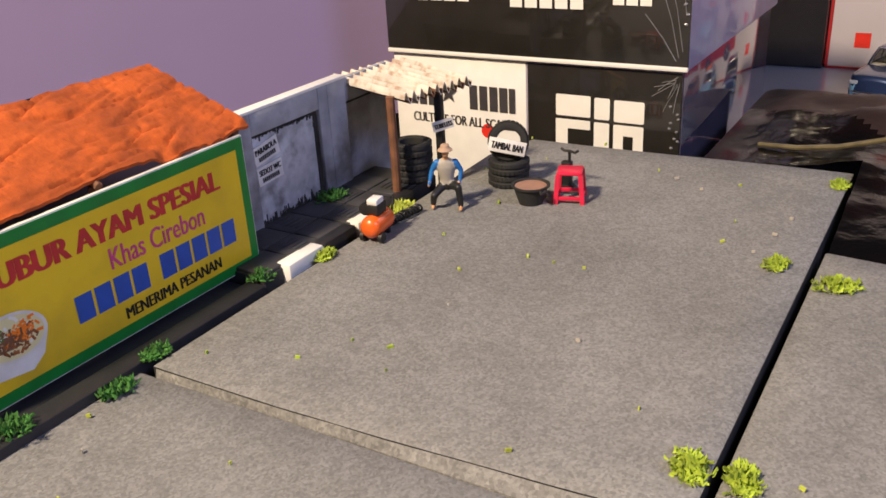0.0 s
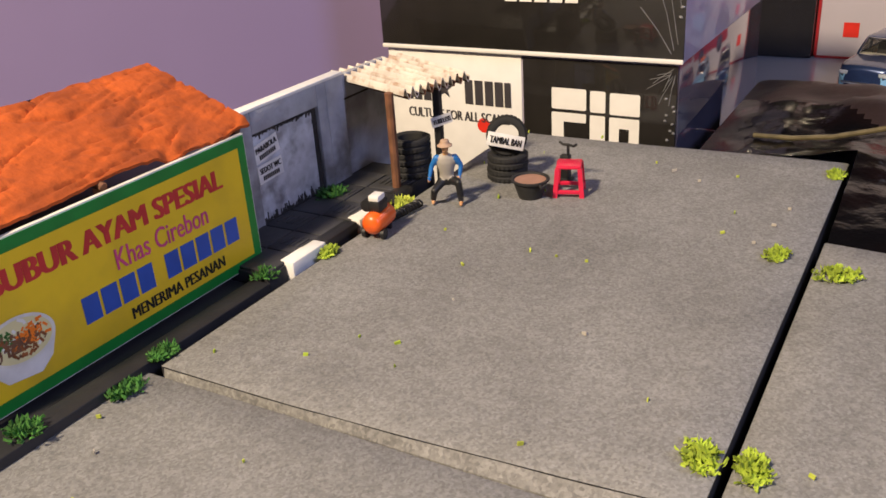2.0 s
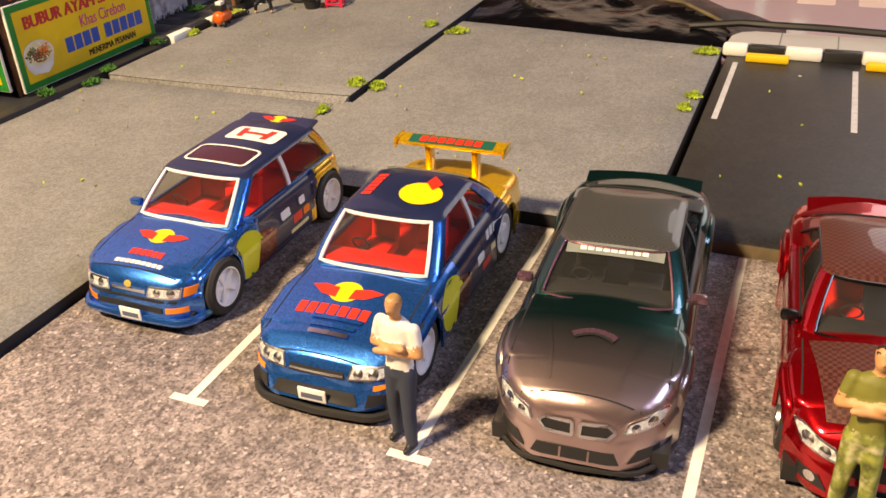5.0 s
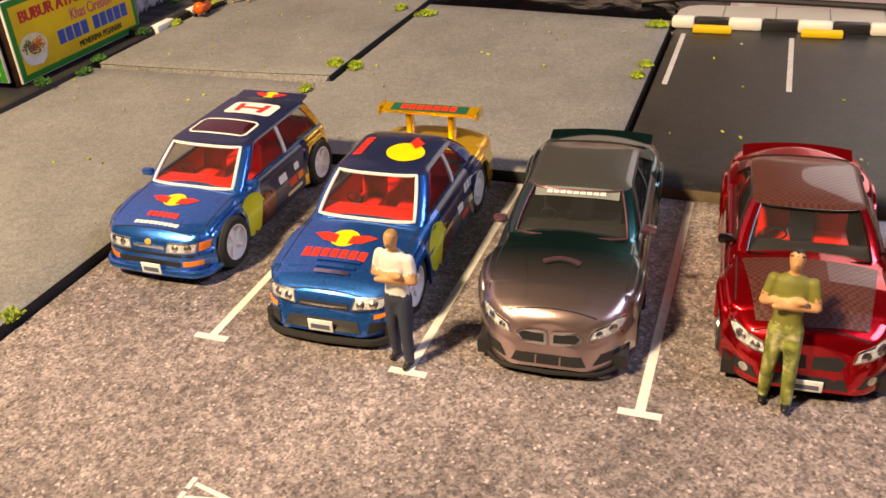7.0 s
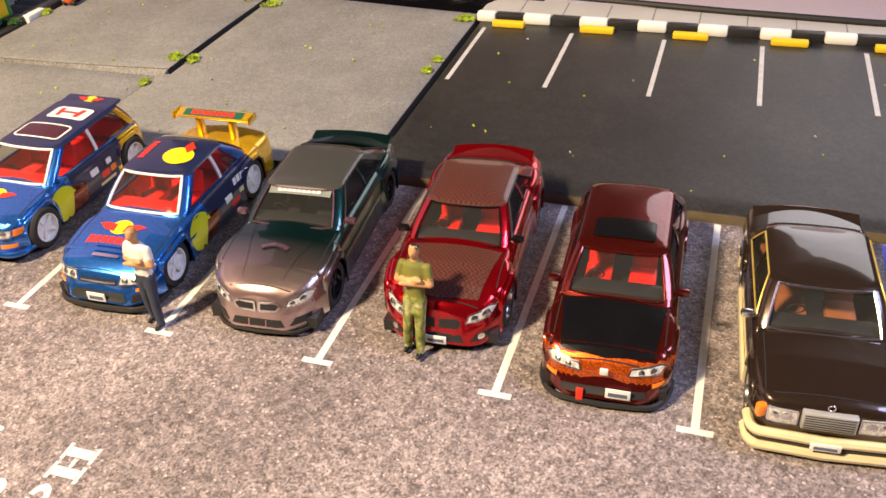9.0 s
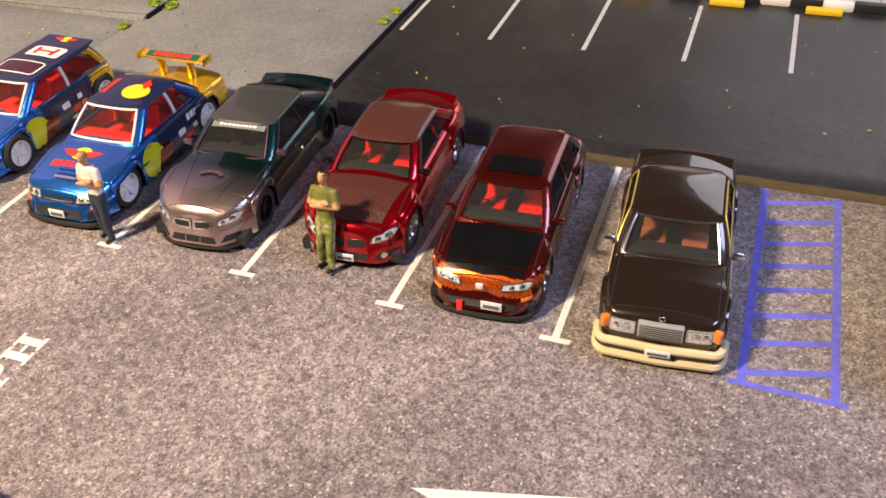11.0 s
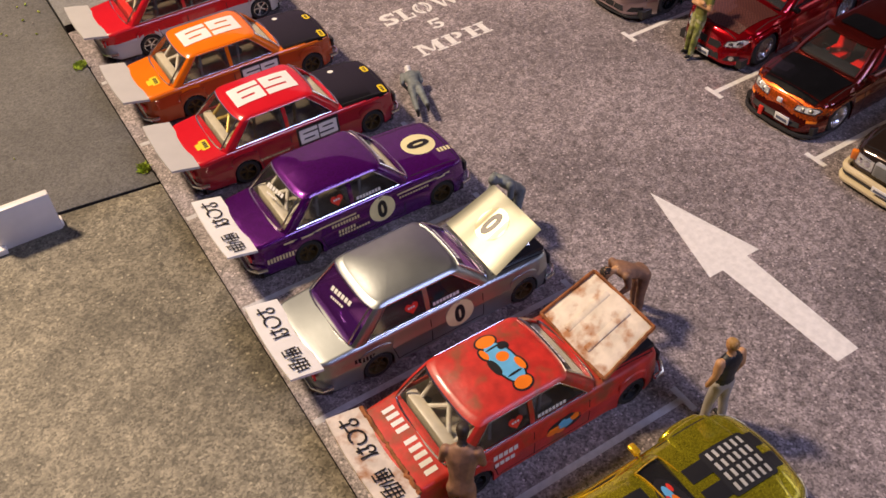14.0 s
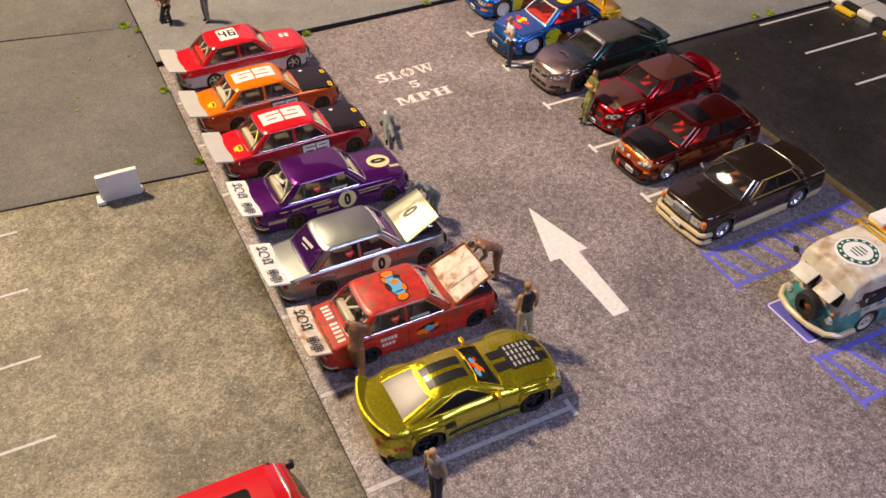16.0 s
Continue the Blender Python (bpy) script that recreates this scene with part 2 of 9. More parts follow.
M.update({
    "tyre": material("black_rubber", (0.018, 0.018, 0.019), 0.75, bump=0.15),
    "black_part": material("black_moulded_plastic", (0.016, 0.016, 0.018), 0.45),
    "black_gloss": material("black_gloss_paint", (0.005, 0.005, 0.006), 0.2, coat=0.25, spec=0.35),
    "seam": material("panel_gap", (0.01, 0.01, 0.012), 0.9),
    "chrome": material("bright_chrome", (0.85, 0.85, 0.87), 0.22, 1.0, vary=0.03),
    "silver": material("brushed_silver", (0.62, 0.62, 0.64), 0.22, 1.0, vary=0.05, scale=900),
    "white_rim": material("white_enamel", (0.78, 0.77, 0.78), 0.35, vary=0.04),
    "clear": glass("clear_plastic", (0.92, 0.92, 0.88), 0.04, 0.92),
    "side_tint": glass("tinted_side_plastic", (0.40, 0.38, 0.36), 0.04, 0.72),
    "smoke": glass("smoked_plastic", (0.10, 0.10, 0.11), 0.5, 0.6),
    "violet_glass": glass("violet_plastic", (0.55, 0.14, 0.85), 0.05, 0.6),
    "lens": material("clear_lamp_lens", (0.55, 0.60, 0.66), 0.08, 0.3, coat=1.0, vary=0.25, scale=1500),
    "grille_grey": material("satin_grey_grille", (0.42, 0.43, 0.44), 0.35, 0.3, vary=0.08),
    "lamp_bowl": material("lamp_bowl", (0.62, 0.64, 0.66), 0.2, 0.25, coat=1.0, vary=0.35, scale=1800),
    "dark_tint": material("dark_screen_tint", (0.03, 0.02, 0.05), 0.2, coat=0.5),
    "amber": material("amber_lens", (0.85, 0.22, 0.02), 0.2, coat=0.6),
    "red_lens": material("red_lens", (0.5, 0.02, 0.02), 0.2, coat=0.6),
    "plate": material("white_plate", (0.75, 0.76, 0.78), 0.4, vary=0.1, scale=2500),
    "plate_ink": material("plate_ink", (0.10, 0.12, 0.2), 0.5),
    "red_plastic": material("red_moulded_plastic", (0.80, 0.02, 0.015), 0.35, coat=0.2),
    "tan_plastic": material("tan_moulded_plastic", (0.30, 0.10, 0.04), 0.5),
    "louvre_glint": material("pale_louvre_glint", (0.42, 0.41, 0.38), 0.4),
    "pale_cabin": material("pale_moulded_cabin", (0.50, 0.46, 0.36), 0.35, coat=0.3, vary=0.15, scale=300),
    "white_tube": material("white_painted_tube", (0.82, 0.80, 0.72), 0.25, coat=0.6),
    "cream_plastic": material("cream_moulded_plastic", (0.62, 0.57, 0.45), 0.4),
    "yellow_ink": material("yellow_decal", (0.85, 0.62, 0.02), 0.35, vary=0.05),
    "lime_ink": material("lime_yellow_decal", (0.62, 0.62, 0.02), 0.3, vary=0.05, coat=0.5),
    "red_ink": material("red_decal", (0.72, 0.035, 0.02), 0.35, vary=0.08),
    "orange_ink": material("orange_decal", (0.85, 0.20, 0.01), 0.35, vary=0.08),
    "white_ink": material("white_decal", (0.78, 0.77, 0.74), 0.4, vary=0.04),
    "black_ink": material("black_decal", (0.012, 0.012, 0.014), 0.4),
    "navy_ink": material("navy_decal", (0.012, 0.018, 0.06), 0.3, coat=0.5),
    "green_ink": material("dark_green_decal", (0.01, 0.09, 0.06), 0.35),
    "cream_ink": material("cream_decal", (0.72, 0.66, 0.36), 0.4, vary=0.04),
    "blue_ink": material("sky_blue_decal", (0.12, 0.42, 0.68), 0.4, vary=0.1),
    "bronze": material("dark_bronze_rim", (0.11, 0.075, 0.03), 0.4, 0.6),
    "gold_ink": material("old_gold_decal", (0.60, 0.45, 0.12), 0.35, 0.4),
    "pale_gold_ink": material("pale_gold_decal", (0.66, 0.60, 0.33), 0.35, 0.2),
    "blue_flake": flake_paint("blue_metal_flake", (0.03, 0.18, 0.68), 0.8, 0.24, 0.35),
    "gold_flake": flake_paint("yellow_gold_flake", (0.92, 0.55, 0.025), 0.65, 0.26, 0.3),
    "mauve_shift": flake_paint("mauve_pearl", (0.30, 0.16, 0.22), 0.8, 0.25, 0.25),
    "candy_red": flake_paint("candy_red", (0.52, 0.004, 0.012), 0.85, 0.2, 0.15),
    "maroon": flake_paint("deep_maroon", (0.14, 0.012, 0.008), 0.8, 0.22, 0.35),
    "copper": flake_paint("copper_orange_flake", (0.60, 0.10, 0.008), 0.7, 0.32, 0.6),
    "brown_black": flake_paint("brown_black_pearl", (0.035, 0.022, 0.016), 0.5, 0.22, 0.2),
    "purple": flake_paint("purple_paint", (0.10, 0.0038, 0.16), 0.62, 0.26, 0.5),
    "red_gloss": material("red_gloss_enamel", (0.62, 0.012, 0.022), 0.22, coat=0.8, vary=0.03),
    "shaded_red": material("shaded_red_enamel", (0.30, 0.012, 0.02), 0.25, coat=0.8, vary=0.05),
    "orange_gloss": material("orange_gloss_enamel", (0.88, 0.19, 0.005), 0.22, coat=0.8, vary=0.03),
    "shaded_orange": material("shaded_orange_enamel", (0.42, 0.06, 0.012), 0.25, coat=0.8, vary=0.05),
    "bare_silver": material("polished_bare_metal", (0.43, 0.47, 0.48), 0.38, 1.0, vary=0.06, scale=150, bump=0.03),
    "bonnet_metal": material("dull_bare_metal", (0.25, 0.255, 0.21), 0.46, 0.95, vary=0.08, scale=120, bump=0.03),
    "worn_red": material("worn_red_paint", (0.52, 0.028, 0.018), 0.42, coat=0.2, vary=0.2, scale=300, second=(0.20, 0.075, 0.03), second_scale=230, second_amount=0.75, bump=0.1),
    "rusty_white": material("rust_stained_white", (0.66, 0.58, 0.48), 0.6, vary=0.14, scale=300, second=(0.34, 0.13, 0.035), second_scale=240, second_amount=1.0, bump=0.15),
    "lime_gold": flake_paint("lime_gold_flake", (0.60, 0.53, 0.025), 0.82, 0.24, 0.5),
    "grey_wing": material("grey_enamel", (0.50, 0.49, 0.47), 0.35, vary=0.03),
    "cream_paint": material("cream_enamel", (0.66, 0.56, 0.36), 0.35, coat=0.4, vary=0.06),
    "carbon": None,
    "faded_gold": material("faded_gold_disc", (0.46, 0.44, 0.30), 0.4, 0.7, vary=0.1),
    "rust": material("brown_rust", (0.25, 0.085, 0.025), 0.85, vary=0.4, scale=600, bump=0.4),
    "teal_white": material("worn_white_van_paint", (0.62, 0.58, 0.48), 0.5, vary=0.1, scale=200, second=(0.30, 0.17, 0.07), second_scale=140, second_amount=0.8, bump=0.1),
    "teal": material("worn_teal_van_paint", (0.05, 0.26, 0.26), 0.45, vary=0.2, scale=200, second=(0.40, 0.42, 0.36), second_scale=180, second_amount=0.6, bump=0.1),
    "pale_blue": material("pale_blue_enamel", (0.22, 0.46, 0.72), 0.3, coat=0.6, vary=0.05),
    "copper_red": flake_paint("dark_red_brown", (0.22, 0.04, 0.03), 0.4, 0.3, 0.2),
    "dark_blue": flake_paint("dark_blue", (0.02, 0.04, 0.12), 0.4, 0.3, 0.2),
})


def weave(name, a, b, scale):
    """Printed carbon weave."""
    m = bpy.data.materials.new(name)
    m.use_nodes = True
    nt = m.node_tree
    bs = nt.nodes["Principled BSDF"]
    co = nt.nodes.new("ShaderNodeTexCoord")
    ck = nt.nodes.new("ShaderNodeTexChecker")
    ck.inputs["Scale"].default_value = scale
    ck.inputs["Color1"].default_value, ck.inputs["Color2"].default_value = (*a, 1), (*b, 1)
    nt.links.new(co.outputs["Object"], ck.inputs["Vector"])
    nt.links.new(ck.outputs["Color"], bs.inputs["Base Color"])
    bs.inputs["Roughness"].default_value, bs.inputs["Coat Weight"].default_value = 0.4, 0.6
    return m


M["carbon"] = weave("carbon_weave", (0.05, 0.012, 0.010), (0.10, 0.035, 0.025), 1700.0)


def sheen_fade_paint(name, rear, front, x0, x1):
    """Pearl that fades from the tail colour into a nose colour painting in the lit sheen; x in millimetres."""
    m = flake_paint(name, rear, 0.92, 0.29, 0.3)
    nt = m.node_tree
    co = nt.nodes.new("ShaderNodeTexCoord")
    sep = nt.nodes.new("ShaderNodeSeparateXYZ")
    nt.links.new(co.outputs["Object"], sep.inputs["Vector"])
    mr = nt.nodes.new("ShaderNodeMapRange")
    mr.inputs["From Min"].default_value, mr.inputs["From Max"].default_value = x0 * MM, x1 * MM
    nt.links.new(sep.outputs["X"], mr.inputs["Value"])
    mix = nt.nodes.new("ShaderNodeMix")
    mix.data_type = "RGBA"
    mix.inputs["A"].default_value, mix.inputs["B"].default_value = (*rear, 1), (*front, 1)
    nt.links.new(mr.outputs["Result"], mix.inputs["Factor"])
    nt.links.new(mix.outputs["Result"], nt.nodes["Principled BSDF"].inputs["Base Color"])
    nt.nodes["Principled BSDF"].inputs["Thin Film Thickness"].default_value = 430.0
    nt.nodes["Principled BSDF"].inputs["Thin Film IOR"].default_value = 1.7
    return m


# mauve nose colour stands in for the lamp's highlight on colour-shift pearl
M["pearl"] = sheen_fade_paint("teal_pearl_mauve_sheen", (0.014, 0.072, 0.070), (0.60, 0.44, 0.44), 18, 35)
M["carbon_grey"] = weave("grey_carbon_roof", (0.035, 0.036, 0.036), (0.055, 0.055, 0.052), 2400.0)
M["pale_screen"] = material("pale_screen_tint", (0.20, 0.22, 0.21), 0.2, coat=0.5)


# ---- mesh helpers, all in millimetres ----
class Geo:
    def __init__(self):
        self.v, self.f, self.m = [], [], []

    def add(self, verts, faces, mi=0):
        o = len(self.v)
        self.v += [tuple(p) for p in verts]
        self.f += [tuple(i + o for i in f) for f in faces]
        self.m += [mi] * len(faces)
        return self

    def bm(self, b, mi=0):
        b.verts.ensure_lookup_table()
        self.add([v.co[:] for v in b.verts], [[v.index for v in f.verts] for f in b.faces], mi)
        b.free()
        return self

    def box(self, x0, x1, y0, y1, z0, z1, bevel=0.0, mi=0, seg=2):
        b = bmesh.new()
        bmesh.ops.create_cube(b, size=1)
        for v in b.verts:
            v.co = Vector(((x0 + x1) / 2 + v.co.x * (x1 - x0), (y0 + y1) / 2 + v.co.y * (y1 - y0), (z0 + z1) / 2 + v.co.z * (z1 - z0)))
        if bevel > 0:
            bmesh.ops.bevel(b, geom=b.edges[:], offset=bevel, segments=seg, profile=0.5, affect="EDGES")
        b.verts.index_update()
        return self.bm(b, mi)

    def prism(self, poly, z0, z1, mi=0):
        """A flat polygon (x, y) raised from z0 to z1."""
        n = len(poly)
        self.add([(x, y, z0) for x, y in poly] + [(x, y, z1) for x, y in poly],
                 [tuple(reversed(range(n))), tuple(range(n, 2 * n))] + [(i, (i + 1) % n, n + (i + 1) % n, n + i) for i in range(n)], mi)
        return self

    def rings(self, rings, cap0=True, cap1=True, closed=True, mi=0):
        """Skin rows of points of equal length."""
        n = len(rings[0])
        vs = [p for r in rings for p in r]
        fs = []
        for a in range(len(rings) - 1):
            for i in range(n if closed else n - 1):
                j = (i + 1) % n
                fs.append((a * n + i, a * n + j, (a + 1) * n + j, (a + 1) * n + i))
        if cap0:
            fs.append(tuple(reversed(range(n))))
        if cap1:
            fs.append(tuple(range((len(rings) - 1) * n, len(rings) * n)))
        return self.add(vs, fs, mi)

    def tube(self, pts, r, sides=8, mi=0, r_end=None, caps=True):
        pts = [Vector(p) for p in pts]
        rows, k = [], len(pts)
        for i, p in enumerate(pts):
            d = (pts[min(i + 1, k - 1)] - pts[max(i - 1, 0)]).normalized()
            u = d.orthogonal().normalized() if i == 0 else (u - d * u.dot(d)).normalized()
            w = d.cross(u)
            rr = r if r_end is None else r + (r_end - r) * i / (k - 1)
            rows.append([p + u * (rr * math.cos(a)) + w * (rr * math.sin(a)) for a in [2 * math.pi * j / sides for j in range(sides)]])
        return self.rings(rows, caps, caps, True, mi)

    def lathe(self, profile, sides=24, axis="z", at=(0, 0, 0), mi=0, closed=False):
        """Profile of (radius, height) turned round an axis through at."""
        rows = []
        for r, h in profile:
            row = []
            for j in range(sides):
                a = 2 * math.pi * j / sides
                c, s = r * math.cos(a), r * math.sin(a)
                p = {"z": (c, s, h), "y": (c, h, -s), "x": (h, c, s)}[axis]
                row.append((p[0] + at[0], p[1] + at[1], p[2] + at[2]))
            rows.append(row)
        if closed:
            rows.append(rows[0])
            return self.rings(rows, False, False, True, mi)
        return self.rings(rows, profile[0][0] > 1e-6, profile[-1][0] > 1e-6, True, mi)

    def blob(self, c, rx, ry, rz, mi=0, u=10, w=6):
        rows = []
        for i in range(1, w):
            t = math.pi * i / w
            rows.append([(c[0] + rx * math.sin(t) * math.cos(a), c[1] + ry * math.sin(t) * math.sin(a), c[2] - rz * math.cos(t)) for a in [2 * math.pi * j / u for j in range(u)]])
        return self.rings(rows, True, True, True, mi)

    def turn(self, m, start=0):
        """Move the points from index start on by a matrix."""
        for i in range(start, len(self.v)):
            self.v[i] = tuple(m @ Vector(self.v[i]))
        return self


def as_mesh(name, geo, mats, smooth=35):
    me = bpy.data.meshes.new(name)
    me.from_pydata([(x * MM, y * MM, z * MM) for x, y, z in geo.v], [], geo.f)
    for m in mats if isinstance(mats, (list, tuple)) else [mats]:
        me.materials.append(m)
    if len(me.materials) > 1:
        me.polygons.foreach_set("material_index", geo.m)
    me.validate()
    b = bmesh.new()
    b.from_mesh(me)
    bmesh.ops.recalc_face_normals(b, faces=b.faces[:])
    b.to_mesh(me)
    b.free()
    if smooth:
        me.shade_smooth()
        me.set_sharp_from_angle(angle=radians(smooth))
    return me


def part(name, geo, mats, parent, label="", smooth=35):
    ob = new(name, as_mesh(name, geo, mats, smooth))
    ob.parent = parent
    return tagged(ob, label)


def thing(name, label, category, x, y, z=0.0, rz=0.0, group="", kind=""):
    ob = new(name)
    ob.empty_display_size = 0.01
    ob.matrix_world = pose(x * MM, y * MM, z * MM, 0, 0, rz)
    return tagged(ob, label, category, group, kind)


def solid(name, geo, mats, label, category, x=0, y=0, z=0.0, rz=0.0, group="", kind="", smooth=35):
    ob = new(name, as_mesh(name, geo, mats, smooth))
    ob.matrix_world = pose(x * MM, y * MM, z * MM, 0, 0, rz)
    return tagged(ob, label, category, group, kind)


def letters(text, size, width=None, bold=0.0, step=0.0):
    """Built-in font letters as flat Geo in the x-y plane, centred, cap height size."""
    cu = bpy.data.curves.new("letters", "FONT")
    cu.body, cu.size, cu.align_x, cu.offset = text, 1.0, "CENTER", bold
    cu.resolution_u = 3
    ob = bpy.data.objects.new("letters", cu)
    me = bpy.data.meshes.new_from_object(ob)
    vs = [v.co.copy() for v in me.vertices]
    fs = [tuple(p.vertices) for p in me.polygons]
    bpy.data.objects.remove(ob)
    bpy.data.curves.remove(cu)
    bpy.data.meshes.remove(me)
    x0, x1 = min(v.x for v in vs), max(v.x for v in vs)
    y0, y1 = min(v.y for v in vs), max(v.y for v in vs)
    sy = size / (y1 - y0)
    sx = width / (x1 - x0) if width else sy
    g = Geo()
    g.add([((v.x - (x0 + x1) / 2) * sx, (v.y - (y0 + y1) / 2) * sy, 0.0) for v in vs], fs)
    return g


def bold(text, size, width, weight):
    """Heavier letters: the same word laid down several times, side by side."""
    r = Geo()
    for k, d in enumerate((-1, -0.5, 0, 0.5, 1)):
        g = letters(text, size, width - 2 * weight)
        r.add([(x + d * weight, y, 0.012 * k) for x, y, _ in g.v], g.f)
    return r


def block_digit(d, w, h, t):
    """Square-cut racing digits built of straight strokes."""
    strokes = {"6": "lbmtr", "9": "rbmtL", "4": "Lmr"}[d]
    g = Geo()
    box = {"t": rect(w, t, 0, h / 2 - t / 2), "b": rect(w, t, 0, -h / 2 + t / 2), "m": rect(w, t, 0, 0), "l": rect(t, h, -w / 2 + t / 2, 0), "r": rect(t, h / 2, w / 2 - t / 2, -h / 4) if d == "6" else rect(t, h, w / 2 - t / 2, 0), "L": rect(t, h / 2, -w / 2 + t / 2, h / 4)}
    for k, s in enumerate(strokes):
        c = sheet(box[s], 8)
        g.add([(x, y, 0.004 * k) for x, y, _ in c.v], c.f)
    return g


def bars(n, size, width, gap=0.35):
    """Plain bars that stand for writing."""
    g = Geo()
    w = width / n
    for i in range(n):
        x = -width / 2 + i * w
        g.add([(x, -size / 2, 0), (x + w * (1 - gap), -size / 2, 0), (x + w * (1 - gap), size / 2, 0), (x, size / 2, 0)], [(0, 1, 2, 3)])
    return g


def ellipse(rx, ry, n=28, x=0, y=0):
    return [(x + rx * math.cos(2 * math.pi * i / n), y + ry * math.sin(2 * math.pi * i / n)) for i in range(n)]


def flat(poly):
    g = Geo()
    g.add([(x, y, 0) for x, y in poly], [tuple(range(len(poly)))])
    return g


def rect(w, h, x=0, y=0):
    return [(x - w / 2, y - h / 2), (x + w / 2, y - h / 2), (x + w / 2, y + h / 2), (x - w / 2, y + h / 2)]


def round_rect(w, h, r, x=0, y=0, n=4):
    pts = []
    for cx, cy, a0 in ((w / 2 - r, h / 2 - r, 0), (-w / 2 + r, h / 2 - r, 90), (-w / 2 + r, -h / 2 + r, 180), (w / 2 - r, -h / 2 + r, 270)):
        pts += [(x + cx + r * math.cos(radians(a0 + 90 * i / n)), y + cy + r * math.sin(radians(a0 + 90 * i / n))) for i in range(n + 1)]
    return pts


# ---- the setting ----
g = Geo().box(-1500, 1500, -1500, 1500, -50, -24)
solid("table", g, M["table"], "large dark table top under the diorama", "table", kind="structure")


def slab(name, x0, x1, y0, y1, top, label, mat, edge, bump_h=0.0, seed=0, notch=None):
    """A sheet with a gently uneven top, eased rims and darker cut edges; a rim may be a number or a function of the other axis."""
    g = Geo()
    as_rim = lambda r: r if callable(r) else (lambda v: r)
    fx0, fx1, fy0, fy1 = as_rim(x0), as_rim(x1), as_rim(y0), as_rim(y1)
    mx, my = (fx0(0) + fx1(0)) / 2, (fy0(0) + fy1(0)) / 2
    lx, ly = fx1(my) - fx0(my), fy1(mx) - fy0(mx)
    nx, ny = max(6, int(lx / 8)), max(6, int(ly / 8))
    us = [0, 0.5 / lx] + [i / nx for i in range(1, nx)] + [1 - 0.5 / lx, 1]
    vs = [0, 0.5 / ly] + [j / ny for j in range(1, ny)] + [1 - 0.5 / ly, 1]
    if notch:
        cut = (notch[0] - fy0(mx)) / ly
        vs = sorted(vs + [cut - 0.05 / ly, cut + 0.05 / ly])

    def at(i, j):
        """The left rim steps in by notch[1] beyond y = notch[0]."""
        y = fy0(mx) + ly * vs[j]
        x = fx0(y) + (fx1(y) - fx0(y)) * us[i]
        k = notch[1] * (1 - us[i]) if notch and y > notch[0] else 0.0
        return x + k, fy0(x) + (fy1(x) - fy0(x)) * vs[j]

    def z(i, j):
        x, y = at(i, j)
        rim = 0.35 if i in (0, len(us) - 1) or j in (0, len(vs) - 1) else 0.0
        return top - rim + bump_h * noise.noise((x * 0.02 + seed, y * 0.02, 0.5))

    n = len(vs)
    top_v = [(*at(i, j), z(i, j)) for i in range(len(us)) for j in range(n)]
    g.add(top_v, [(i * n + j, (i + 1) * n + j, (i + 1) * n + j + 1, i * n + j + 1) for i in range(len(us) - 1) for j in range(n - 1)], 0)
    ring = [(i, 0) for i in range(len(us))] + [(len(us) - 1, j) for j in range(1, n)] + [(i, n - 1) for i in range(len(us) - 2, -1, -1)] + [(0, j) for j in range(n - 2, 0, -1)]
    low = [(*at(i, j), -23.9) for i, j in ring]
    up = [(*at(i, j), z(i, j)) for i, j in ring]
    g.rings([low, up], True, False, True, 1)
    return solid(name, g, [mat, edge], label, "road", kind="structure", smooth=50)


def step_rim(x):
    """The front rim of the raised sheet swings away from its neighbour towards the gap."""
    k = max(0.0, (x + 80) / 83)
    return 121.75 + 3.6 * k * k + 0.25 * noise.noise((x * 0.06, 2, 9))


slab("pavement_1", -96, -0.6, -155.2, 121.3, 2.6, "matt grey foam road sheet with fine grain", M["foam"], M["foam_edge"], 0.5, 1)
slab("pavement_2", lambda y: -81.6 + 4.6 * max(0.0, (y - 236) / 14), 3.0, step_rim, lambda x: 253.2 + 0.03 * x, 4.2, "matt grey foam road sheet butting against the stall kerb", M["foam"], M["foam_edge"], 0.4, 2)
rows = []
for i in range(60):
    x = -81 + 83.6 * i / 59
    q = step_rim(x)
    j = 0.35 * noise.noise((x * 0.12, 3, 7))
    rows.append([(x, 121.4, 1.5), (x, 121.45, 2.5 + j * 0.2), (x, 121.45 + (q - 121.45) * 0.5, 3.15 + j * 0.5), (x, q - 0.05, 3.7 + 0.2 * j), (x, q - 0.02, 1.5)])
part("worn_bevel", Geo().rings(rows), M["foam_bevel"], bpy.data.objects["pavement_2"], "pale worn bevel along the sheet's rim", smooth=30)
slab("pavement_3", -0.3, 97, 74.6, lambda x: 210.3 - 0.09 * x, 2.8, "matt grey foam road sheet with straight cut edges", M["foam"], M["foam_edge"], 0.4, 3, (121.8, 4.5))
west_rim = lambda y: -46.2 + 0.215 * (y + 155.6)
slab("pavement_4", lambda y: west_rim(y) + 0.5, lambda y: 98.6 + 0.12 * (y + 155.6), -320, -155.6, 1.3, "dark grey foam road sheet beside the parked racing saloons", M["foam_dark"], M["foam_edge"], 0.4, 4)
slab("pavement_5", -200, lambda y: west_rim(y) - 0.5, -320, -155.6, 1.3, "dark grey foam road sheet at the far end", M["foam_dark"], M["foam_edge"], 0.4, 5)
slab("parking_mat", 0, 352, -155, 74, 0.0, "grey-violet printed asphalt parking sheet", M["mat"], M["foam_edge"])
slab("pavement_6", lambda y: 99.2 + 0.12 * (y + 155.6), 430, -340, -155.4, 0.9, "light printed asphalt sheet with faint bay lines", M["mat_side"], M["foam_edge"])
